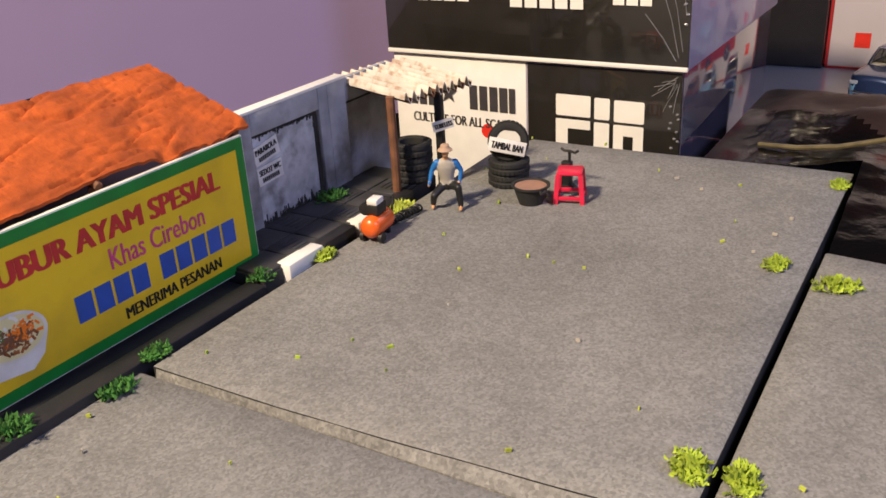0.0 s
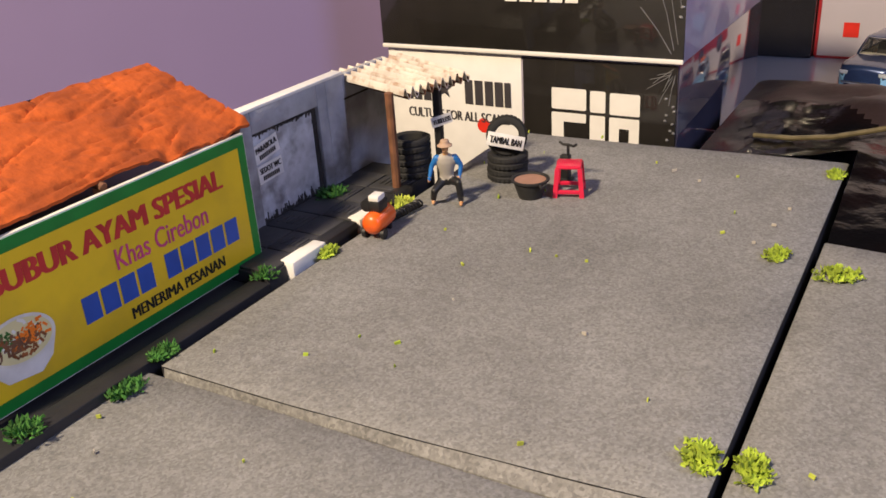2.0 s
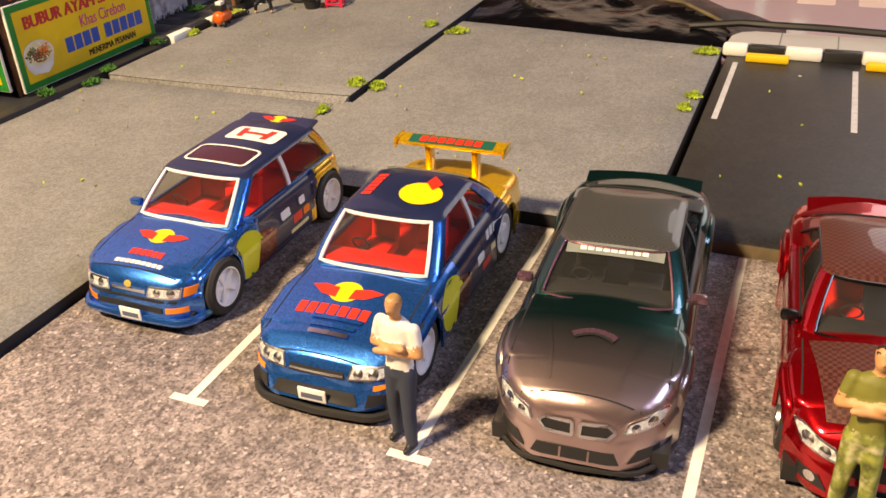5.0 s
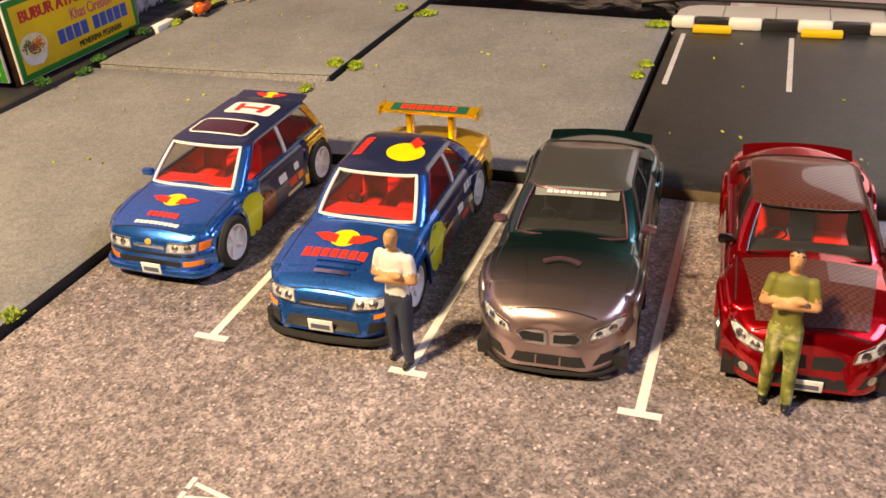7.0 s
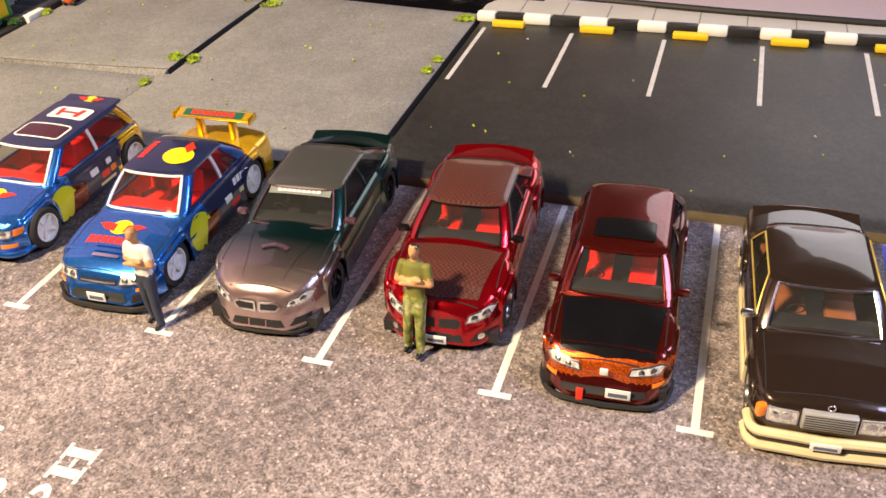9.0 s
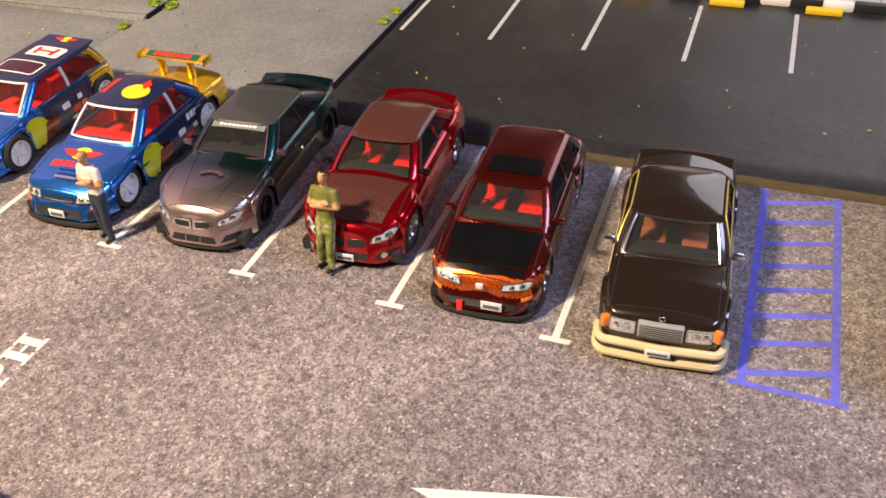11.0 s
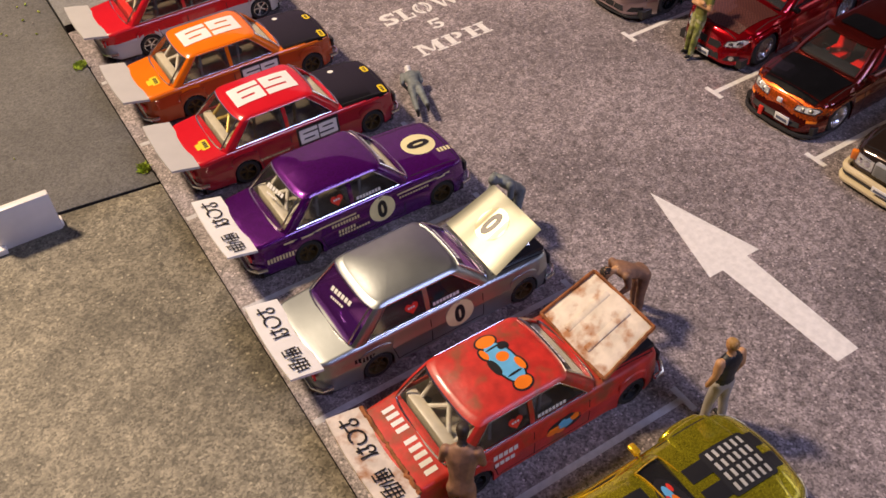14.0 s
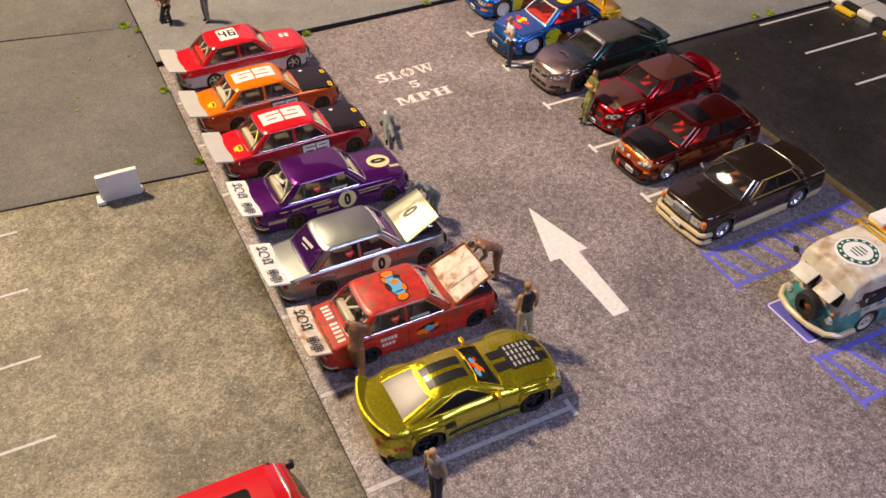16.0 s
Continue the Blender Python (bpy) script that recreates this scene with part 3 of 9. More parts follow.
slab("pavement_7", 99, 460, 74.8, 205, 2.4, "dark printed asphalt sheet with white bay lines", M["dark_mat"], M["board_edge"])
mat_ob = bpy.data.objects["parking_mat"]


def stripe(x0, y0, x1, y1, w, z, mat, parent, name="painted_line"):
    d = Vector((x1 - x0, y1 - y0)).normalized() * (w / 2)
    p = [(x0 + d.y, y0 - d.x), (x1 + d.y, y1 - d.x), (x1 - d.y, y1 + d.x), (x0 - d.y, y0 + d.x)]
    return part(name, Geo().prism(p, z - 0.02, z + 0.04), mat, parent, smooth=0)


BAY = 39.0
for i in range(1, 6):  # far row bays
    stripe(i * BAY, 0, i * BAY, 73, 1.6, 0, M["white_line"], mat_ob)
    stripe(i * BAY - 3.4, 0, i * BAY + 3.4, 0, 1.5, 0.01, M["white_line"], mat_ob)
for i in range(1, 9):  # near row bays
    stripe(i * BAY, -154.5, i * BAY, -85, 1.6, 0, M["grey_line"], mat_ob)
    stripe(i * BAY - 3.4, -85, i * BAY + 3.4, -85, 1.5, 0.01, M["grey_line"], mat_ob)
arrow = [(179.6, -46.2), (211, -38.4), (211, -42.5), (245.5, -43.5), (245.5, -50.2), (211.2, -50.9), (211.2, -55.2)]
part("painted_arrow", Geo().prism(arrow, -0.02, 0.05), M["white_line"], mat_ob, smooth=0)


def stencil(word, size, wide):
    """Heavy slab-serif stencil letters cut by narrow bridges, as convex pieces; x to the right, y up, centred."""
    box = lambda x0, y0, x1, y1: [(x0, y0), (x1, y0), (x1, y1), (x0, y1)]

    def arc(cx, cy, a0, a1, ro, ri, sx=1.0, n=6):
        out = []
        for k in range(n):
            a, b = radians(a0 + (a1 - a0) * k / n), radians(a0 + (a1 - a0) * (k + 1) / n)
            out.append([(cx + sx * ri * math.cos(a), cy + ri * math.sin(a)), (cx + sx * ro * math.cos(a), cy + ro * math.sin(a)), (cx + sx * ro * math.cos(b), cy + ro * math.sin(b)), (cx + sx * ri * math.cos(b), cy + ri * math.sin(b))])
        return out

    shapes = {
        "S": (0.86, arc(0.43, 0.73, 20, 255, 0.27, 0.09, 1.5, 8) + arc(0.43, 0.27, -160, 75, 0.27, 0.09, 1.5, 8) + [box(0.74, 0.66, 0.84, 0.98), box(0.02, 0.02, 0.12, 0.34), [(0.16, 0.58), (0.36, 0.46), (0.72, 0.40), (0.52, 0.54)]]),
        "L": (0.86, [box(0.14, 0.14, 0.40, 0.86), box(0, 0.88, 0.54, 1), box(0, 0, 0.54, 0.12), box(0.58, 0, 0.84, 0.12), box(0.72, 0.12, 0.84, 0.40)]),
        "O": (1.04, arc(0.52, 0.5, 98, 262, 0.5, 0.36, 1.0, 8) + arc(0.52, 0.5, -82, 82, 0.5, 0.36, 1.0, 8) + arc(0.52, 0.5, 110, 250, 0.37, 0.30, 0.75, 6) + arc(0.52, 0.5, -70, 70, 0.37, 0.30, 0.75, 6)),
        "W": (1.46, [[(0.10, 0.88), (0.36, 0.88), (0.56, 0), (0.44, 0)], [(0.46, 0), (0.58, 0), (0.76, 0.62), (0.70, 0.80)], [(0.66, 0.88), (0.92, 0.88), (1.12, 0), (1.00, 0)], [(1.02, 0), (1.14, 0), (1.34, 0.86), (1.24, 0.86)], box(0, 0.9, 0.5, 1), box(0.58, 0.9, 1.02, 1), box(1.12, 0.9, 1.46, 1)]),
        "M": (1.30, [box(0.10, 0.13, 0.24, 0.87), [(0.14, 0.98), (0.42, 0.98), (0.70, 0.16), (0.58, 0.16)], [(0.66, 0.24), (0.72, 0.16), (0.98, 0.87), (0.88, 0.87)], box(0.88, 0.13, 1.16, 0.87), box(0, 0, 0.36, 0.11), box(0.76, 0, 1.28, 0.11), box(0, 0.89, 0.30, 1), box(0.92, 0.89, 1.28, 1)]),
        "P": (0.96, [box(0.12, 0.13, 0.40, 0.87), box(0, 0, 0.54, 0.11), box(0, 0.89, 0.44, 1)] + arc(0.50, 0.70, -84, 84, 0.30, 0.14, 1.35, 8)),
        "H": (1.14, [box(0.12, 0.13, 0.40, 0.87), box(0.74, 0.13, 1.02, 0.87), box(0.44, 0.44, 0.70, 0.56), box(0, 0, 0.52, 0.11), box(0.62, 0, 1.14, 0.11), box(0, 0.89, 0.52, 1), box(0.62, 0.89, 1.14, 1)]),
        "5": (0.80, arc(0.36, 0.32, -150, 100, 0.32, 0.14, 1.1, 9) + [box(0.10, 0.54, 0.24, 0.98), box(0.10, 0.80, 0.72, 1), box(0.04, 0.10, 0.22, 0.26)]),
    }
    total = sum(shapes[c][0] for c in word) + 0.10 * (len(word) - 1)
    g, x = Geo(), 0.0
    for c in word:
        for k, poly in enumerate(shapes[c][1]):
            g.prism([((x + p - total / 2) * wide / total, (q - 0.5) * size) for p, q in poly], -0.03, 0.05 + 0.0006 * k)
        x += shapes[c][0] + 0.10
    return g


for text, x, y, size, wide in (("SLOW", 60.1, -46.9, 7.9, 30.4), ("5", 71.9, -47.0, 6.2, 5.6), ("MPH", 83.6, -47.6, 7.0, 27.8)):
    part("painted_word", stencil(text, size, wide).turn(pose(x, y, 0, 0, 0, 90)), M["white_line"], mat_ob, "white stencilled letters", smooth=0)
# blue hatched zones
for x0, x1 in ((234, 252), (292, 312)):
    stripe(x0, -1, x0, 73, 1.8, 0, M["blue_line"], mat_ob)
    stripe(x1, -1, x1, 73, 1.8, 0.01, M["blue_line"], mat_ob)
    stripe(x0 - 2.5, -1, x1 + 2.5, -1.5, 1.4, 0.02, M["blue_line"], mat_ob)
    for k in range(8):
        y = 2 + k * 9.2
        stripe(x0, y, x1, y + 5, 1.7, 0.02, M["blue_line"], mat_ob)
dark_ob = bpy.data.objects["pavement_7"]
for i in range(9):
    x = 102.4 + 33.6 * i
    stripe(x, 139.6, x, 188, 1.5, 2.4, M["grey_line"], dark_ob)
side_ob = bpy.data.objects["pavement_6"]
for i in range(6):
    stripe(105.4 + 36 * i, -300, 105.4 + 36 * i, -232.5, 1.1, 0.9, M["grey_line"], side_ob)
# lavender backdrop behind the stall
g = Geo().box(-420, 0, 0, 3, -4, 420)
solid("backdrop", g, M["lavender"], "pale lavender cloth hung behind the stall", "backdrop", -129, 300, 0, 48, kind="structure")


# plain room round the table
def wall(name, x0, x1, y0, y1, z0, z1, mat, label):
    solid(name, Geo().box(x0, x1, y0, y1, z0, z1), mat, label, "wall", kind="structure", smooth=0)


ROOM = material("dim_violet_wall_paint", (0.42, 0.38, 0.47), 0.85, scale=4, vary=0.06, bump=0.1, bump_scale=300)
wall("floor", -1700, 1900, -1700, 1900, -820, -760, material("dark_floor", (0.12, 0.09, 0.07), 0.6, scale=6, vary=0.2), "dark floor of the room")
wall("ceiling", -1700, 1900, -1700, 1900, 1650, 1710, ROOM, "plain ceiling of the room")
wall("wall_south", -1700, 1900, -1760, -1700, -820, 1710, ROOM, "plain wall of the room")
wall("wall_north", -1700, 1900, 1900, 1960, -820, 1710, ROOM, "plain wall of the room")
wall("wall_east", 1900, 1960, -1700, 1900, -820, 1710, ROOM, "plain wall of the room")
wall("wall_far_west", -1760, -1700, -1700, 1900, -820, 1710, ROOM, "plain wall of the room")


# ---- model cars: local x runs to the front, y to the left, z up ----
def lerp_list(pts, x):
    if x <= pts[0][0]:
        return pts[0][1]
    for (a, p), (b, q) in zip(pts, pts[1:]):
        if x <= b:
            return p + (q - p) * (x - a) / max(b - a, 1e-9)
    return pts[-1][1]


def body_shell(S, paint):
    """Skin of the car body below the windows, with round wheel arches, as Geo with paint slots."""
    a, b = S["len"]
    keys = [a + (b - a) * i / 50 for i in range(51)] + [p[0] for p in S["top"]] + [p[0] for p in S["plan"]]
    ar = S["arch"]
    for wx in S["wheels"]:
        keys += [wx + ar * math.cos(math.pi * i / 12) for i in range(13)] + [wx - ar - 0.02, wx + ar + 0.02]
    for e in (0.08, 0.25, 0.5, 0.9, 1.4, 2.0, 2.8, 3.8):
        keys += [a + e, b - e]
    xs, last = [], None
    for x in sorted(keys):
        if a <= x <= b and (last is None or x - last > 0.015):
            xs.append(x)
            last = x
    rnd, crown = S.get("round", 1.9), S.get("crown", 0.7)
    (nl, nr), (tl, tr) = S.get("nose", (6.0, 1.6)), S.get("tail", (5.0, 1.2))
    rings = []
    for x in xs:
        w, t, zb = lerp_list(S["plan"], x), lerp_list(S["top"], x), lerp_list(S["low"], x)
        for d, l, r in ((x - (b - nl), nl, nr), (a + tl - x, tl, tr)):
            if d > 0:
                w -= r * (1 - math.sqrt(max(0, 1 - (d / l) ** 2)))
        e = min(x - a, b - x)
        if e < rnd:
            k = rnd - math.sqrt(max(rnd * rnd - (rnd - e) ** 2, 0))
            w, t, zb = w - k * 0.8, t - k * 0.7, zb + k * 0.3
        lip = 0.0
        for wx in S["wheels"]:
            d = abs(x - wx)
            if d < ar:
                zb = max(zb, S["axle"] + math.sqrt(ar * ar - d * d))
            if d < ar + 2.4:
                q = max(0, d - ar * 0.75) / (2.4 + ar * 0.25)
                lip = max(lip, S.get("flare", 0.3) * (1 - q * q * (3 - 2 * q)))
        zb = min(zb, t - 2.2)
        h = t - zb
        tuck = S.get("tumble", 0.9)
        R = min(S.get("shoulder", 1.7), h * 0.4)
        cx = w - 0.35 * tuck - R
        half = [(w - 0.7 + lip, zb), (w - 0.15 + lip, zb + min(0.5, h * 0.1)), (w + lip * 0.7, zb + h * 0.3), (w + 0.06 + lip * 0.35, zb + h * 0.5), (w + 0.02 + lip * 0.2, zb + h * 0.57), (w - 0.16, zb + h * 0.6)]
        half += [(cx + R * math.cos(q), t - R + R * math.sin(q)) for q in [math.pi / 2 * i / 6 for i in range(7)]]
        half += [(cx * f, t + crown * (1 - f * f)) for f in (0.85, 0.65, 0.45, 0.22)] + [(0, t + crown)]
        qf, qr = max(0, (x - b + 13) / 13) ** 2 * S.get("bow", 1.0), max(0, (a + 13 - x) / 13) ** 2 * S.get("tail_bow", 0.8)
        rk = max(0, (x - b + 9) / 9) ** 1.5 * S.get("rake", 0.6)
        fx = lambda y, z: x + (qf - qr) * (0.45 - (y / S["hw"]) ** 2) + rk * (0.3 - (z - zb) / h)
        rings.append([(fx(y, z), -y, z) for y, z in half] + [(fx(y, z), y, z) for y, z in reversed(half[:-1])])
    g = Geo()
    g.rings(rings, True, True, False, 0)
    for i, f in enumerate(g.f):
        c = [sum(g.v[k][j] for k in f) / len(f) for j in range(3)]
        g.m[i] = paint(*c)
    return g


def lean(G, s):
    """Half width of the cabin at a share of its height."""
    return G["wb"] + (G["wr"] - G["wb"]) * max(s, 0) ** 1.5


def thick(g, d):
    """Gives an open sheet a thickness d inwards."""
    n = len(g.v)
    nor = [Vector((0, 0, 0)) for _ in g.v]
    edge = {}
    for f in g.f:
        p = [Vector(g.v[k]) for k in f]
        m = Vector((0, 0, 0))
        for i in range(1, len(p) - 1):
            m += (p[i] - p[0]).cross(p[i + 1] - p[0])
        for i, k in enumerate(f):
            nor[k] += m
            q = f[(i + 1) % len(f)]
            edge[(k, q)] = edge.get((k, q), 0) + 1
    r = Geo()
    r.v = list(g.v) + [tuple(Vector(v) - m.normalized() * d) for v, m in zip(g.v, nor)]
    r.f = list(g.f) + [tuple(k + n for k in reversed(f)) for f in g.f] + [(q, k, k + n, q + n) for k, q in edge if (q, k) not in edge]
    r.m = [0] * len(r.f)
    return r


def thick_shift(g, d):
    """The same sheet moved by d along its normals."""
    k = thick(g, -d)
    r = Geo()
    r.v, r.f, r.m = k.v[len(g.v):], g.f, g.m
    return r


def cabin(G):
    """The whole glasshouse as one bowed skin, cut into named regions: {region: Geo}."""
    ss = [-0.16, 0.0, 0.05, 0.2, 0.36, 0.52, 0.68, 0.8, 0.9, 0.955, 1.0]
    n, bul, rb = 2.0 / G.get("square", 3.0), G.get("bulge", 0.9), G.get("bulge", 0.9) * 0.8
    c, c2, p_w = bul + G.get("corner", 2.0), rb + G.get("corner", 2.0), G.get("pillar", 1.3)
    cpb, cpt = G["cp"] if "cp" in G else (G.get("cpillar", 4.0), G.get("cpillar", 4.0) * 0.55)
    th = [0, 14, 28, 40, 51, 62, 74, 83]
    posts = G.get("posts", [])
    grid, tags = [], []
    for s in ss:
        e = min(max(s, 0), 1)
        w, z = lean(G, e) - (0.22 if s > 0.95 else 0) - (0.55 if s > 0.99 else 0), G["belt"] + (G["roof"] - G["belt"]) * s
        ins = 0 if s < 0.95 else (0.1 if s < 0.99 else 0.45)
        arc = 0.35 * 4 * e * (1 - e)
        xf = G["ws0"] + (G["ws1"] - G["ws0"]) * s + bul + arc - ins
        xr = G["rg0"] + (G["rg1"] - G["rg0"]) * s - rb - arc + ins
        row, tag = [], []
        for q in th:
            q = radians(q)
            row.append((xf - c * (1 - math.cos(q) ** n), w * math.sin(q) ** n, z))
            tag.append("windscreen" if q < radians(50) else "front_pillar")
        f90, r90 = xf - c, xr + c2
        row.append((f90, w, z))
        tag.append("front_pillar")
        cols = [(f90 - p_w * 0.5, "w")]
        for bx in posts:
            cols += [(bx + 0.55, "p"), (bx - 0.55, "w")]
        cols.append((max(r90 + 0.4, G["rg0"] + cpb + (G["rg1"] + cpt - G["rg0"] - cpb) * s), "c"))
        for x, k in cols:
            x = min(x, row[-1][0] - 0.05)
            row.append((x, w, z))
            tag.append(k)
        row.append((r90, w, z))
        tag.append("c")
        for q in reversed(th):
            q = radians(q)
            row.append((xr + c2 * (1 - math.cos(q) ** n), w * math.sin(q) ** n, z))
            tag.append("rear_window" if q <= radians(G.get("rear_edge", 51)) + 1e-6 else "c")
        grid.append(row)
        tags = tag
    m = len(tags)
    names, wi, po = [], 0, 0
    for k, t in enumerate(tags[:-1]):
        if t == "w":
            names.append("side_window%d" % wi)
            wi += 1
        elif t == "p":
            names.append("door_pillar%d" % po)
            po += 1
        else:
            names.append({"c": "rear_pillar"}.get(t, t))
    out = {}
    for sg in (1, -1):
        for i in range(len(ss) - 1):
            for k in range(m - 1):
                nm = names[k]
                if ss[i] < 0.02:
                    nm = "belt"
                elif ss[i] > 0.85:
                    nm = "roof"
                key = nm if nm in ("belt", "roof", "windscreen", "rear_window") else nm + ("+" if sg > 0 else "-")
                quad = [grid[i][k], grid[i][k + 1], grid[i + 1][k + 1], grid[i + 1][k]]
                quad = [(x, y * sg, z) for x, y, z in quad]
                out.setdefault(key, []).append(quad if sg < 0 else quad[::-1])
    top = grid[-1] + [(x, -y, z) for x, y, z in reversed(grid[-1][1:-1])]
    xc = (grid[-1][0][0] + grid[-1][-1][0]) / 2
    dome = G.get("dome", 0.7)
    prev, xh, wt = top, grid[-1][0][0] - xc + 0.3, lean(G, 1.0) + 0.3
    for f in (0.97, 0.9, 0.8, 0.66, 0.5, 0.33, 0.16, 0.0):
        cur = []
        for x, y, z in top:
            px, py = xc + (x - xc) * (0.3 + 0.7 * f), y * f
            cur.append((px, py, z + dome * (1 - f ** 8) * (1 - abs((px - xc) / xh) ** 2.5) * (1 - (py / wt) ** 2)))
        for k in range(len(top)):
            j = (k + 1) % len(top)
            out["roof"].append([prev[k], cur[k], cur[j], prev[j]])
        prev = cur
    res = {}
    for key, quads in out.items():
        g, seen = Geo(), {}
        for q in quads:
            f = []
            for p in q:
                h = tuple(round(v, 3) for v in p)
                if h not in seen:
                    seen[h] = len(g.v)
                    g.v.append(p)
                if seen[h] not in f:
                    f.append(seen[h])
            if len(f) > 2:
                g.f.append(tuple(f))
                g.m.append(0)
        # faces look outwards
        mid = Vector((xc, 0, G["belt"] - 3))
        for i, f in enumerate(g.f):
            p = [Vector(g.v[k]) for k in f]
            nn = (p[1] - p[0]).cross(p[2] - p[0])
            if nn.dot(sum(p, Vector((0, 0, 0))) / len(p) - mid) < 0:
                g.f[i] = tuple(reversed(f))
        res[key] = g
    edge = [grid[i][4] for i in range(2, 9)]
    loop = [grid[2][k] for k in range(5)] + edge[1:] + [grid[8][k] for k in (3, 2, 1, 0)]
    back = [grid[2][-1 - k] for k in range(5)] + [grid[i][-5] for i in range(3, 9)] + [grid[8][-1 - k] for k in (3, 2, 1, 0)]
    both = lambda lp: lp + [(x, -y, z) for x, y, z in reversed(lp[:-1])]
    k0 = 9
    k1 = k0 + 2 * len(posts) + 1
    side = [grid[2][k] for k in range(k0, k1 + 1)] + [grid[i][k1] for i in range(3, 9)] + [grid[8][k] for k in range(k1 - 1, k0 - 1, -1)] + [grid[i][k0] for i in range(7, 1, -1)]
    return res, both(loop), both(back), side


def merge(*gs):
    r = Geo()
    for g in gs:
        o = len(r.v)
        r.v += g.v
        r.f += [tuple(i + o for i in f) for f in g.f]
        r.m += g.m
    return r


def wheel_parts(parent, S, rim_mat, spokes=5, dish=0.6, label="", tyre_mat=None):
    r, wd = S["wr"], S["ww"]
    ty = Geo()
    ty.lathe([(r * 0.63, -wd / 2), (r * 0.9, -wd / 2), (r, -wd / 2 + 0.6), (r, wd / 2 - 0.6), (r * 0.9, wd / 2), (r * 0.63, wd / 2 - 0.1)], 28, "y", closed=True)
    rim = Geo()
    rr = r * 0.68
    rim.lathe([(rr, wd / 2 - 0.05), (rr * 0.93, wd / 2 - 0.05), (rr * 0.88, wd / 2 - 0.5 - dish), (rr * 0.6, -wd / 2 + 0.8), (rr, -wd / 2 + 0.3)], 28, "y", closed=True)
    rim.lathe([(0.01, wd / 2 - 0.75), (rr * 0.86, wd / 2 - 0.95 - dish), (rr * 0.86, wd / 2 - 1.3 - dish), (0.01, wd / 2 - 1.6)], 20, "y", mi=1)
    for k in range(spokes):
        s0 = len(rim.v)
        rim.box(0, rr * 0.9, wd / 2 - 0.95 - dish * 0.6, wd / 2 - 0.35 - dish * 0.5, -rr * 0.13, rr * 0.13, 0.1)
        rim.turn(Matrix.Rotation(2 * math.pi * k / spokes, 4, "Y"), s0)
    s0 = len(rim.v)
    rim.lathe([(0.01, wd / 2 - 0.2 - dish * 0.4), (rr * 0.2, wd / 2 - 0.25 - dish * 0.4), (rr * 0.24, wd / 2 - 0.6 - dish * 0.4)], 12, "y")
    tm, rm = as_mesh("wheel", ty, tyre_mat or M["tyre"]), as_mesh("rim", rim, [rim_mat, rim_mat if rim_mat == M["white_rim"] else M["black_part"]])
    for wx in S["wheels"]:
        for sgn in (1, -1):
            w = new("wheel", tm)
            w.parent = parent
            w.matrix_local = pose(wx * MM, sgn * (S["track"]) * MM, S["axle"] * MM, 0, 0, 0 if sgn > 0 else 180)
            q = new("rim", rm)
            q.parent = w
            tagged(q, label)


class Skin:
    """The outside of a car, to lay stickers, seams and panels on."""

    def __init__(self, g):
        self.t = BVHTree.FromPolygons([Vector(v) for v in g.v], g.f)

    def lay(self, g, at, u, v, out=0.07):
        """Lays a flat Geo, whose x runs along u and y along v, on the skin."""
        at, u, v = Vector(at), Vector(u).normalized(), Vector(v).normalized()
        d = -u.cross(v).normalized()
        r = Geo()
        for x, y, z in g.v:
            p = at + u * x + v * y
            hit, nor, _, _ = self.t.ray_cast(p - d * 14, d, 40)
            if hit is None:
                hit = self.t.find_nearest(p)[0]
            q = hit - d * (out + z)
            r.v.append(tuple(q))
        r.f, r.m = g.f, g.m
        return r


def screen(S, s, rear=False):
    """A place on the windscreen and the axes that lie in it."""
    G = S["cab"]
    e, h = ("rg" if rear else "ws"), G["roof"] - G["belt"]
    x0, x1 = G[e + "0"], G[e + "1"]
    return (x0 + (x1 - x0) * s, 0, G["belt"] + h * s), ((0, -1 if rear else 1, 0), (x1 - x0, 0, h))


TOP, FRONT, REAR = ((1, 0, 0), (0, 1, 0)), ((0, 1, 0), (0, 0, 1)), ((0, -1, 0), (0, 0, 1))
RIGHT, LEFT = ((1, 0, 0), (0, 0, 1)), ((-1, 0, 0), (0, 0, 1))


def sheet(poly, n=8):
    """A flat polygon cut into small cells so that it can follow a bowed skin; poly is convex."""
    b = bmesh.new()
    vs = [b.verts.new((x, y, 0)) for x, y in poly]
    b.faces.new(vs)
    xs, ys = [p[0] for p in poly], [p[1] for p in poly]
    for lo, hi, nrm in ((min(xs), max(xs), (1, 0, 0)), (min(ys), max(ys), (0, 1, 0))):
        for k in range(1, n):
            c = lo + (hi - lo) * k / n
            bmesh.ops.bisect_plane(b, geom=b.verts[:] + b.edges[:] + b.faces[:], plane_co=(c if nrm[0] else 0, c if nrm[1] else 0, 0), plane_no=nrm)
    b.verts.index_update()
    return Geo().bm(b)


def seam(pts, w=0.22):
    """A thin strip along flat points."""
    g = Geo()
    for (x0, y0), (x1, y1) in zip(pts, pts[1:]):
        L = math.hypot(x1 - x0, y1 - y0)
        n = max(1, int(L / 1.5))
        dx, dy = (x1 - x0) / L * w / 2, (y1 - y0) / L * w / 2
        row = [((x0 + (x1 - x0) * i / n), (y0 + (y1 - y0) * i / n)) for i in range(n + 1)]
        g.rings([[(x + dy, y - dx, 0) for x, y in row], [(x - dy, y + dx, 0) for x, y in row]], False, False, False)
    return g


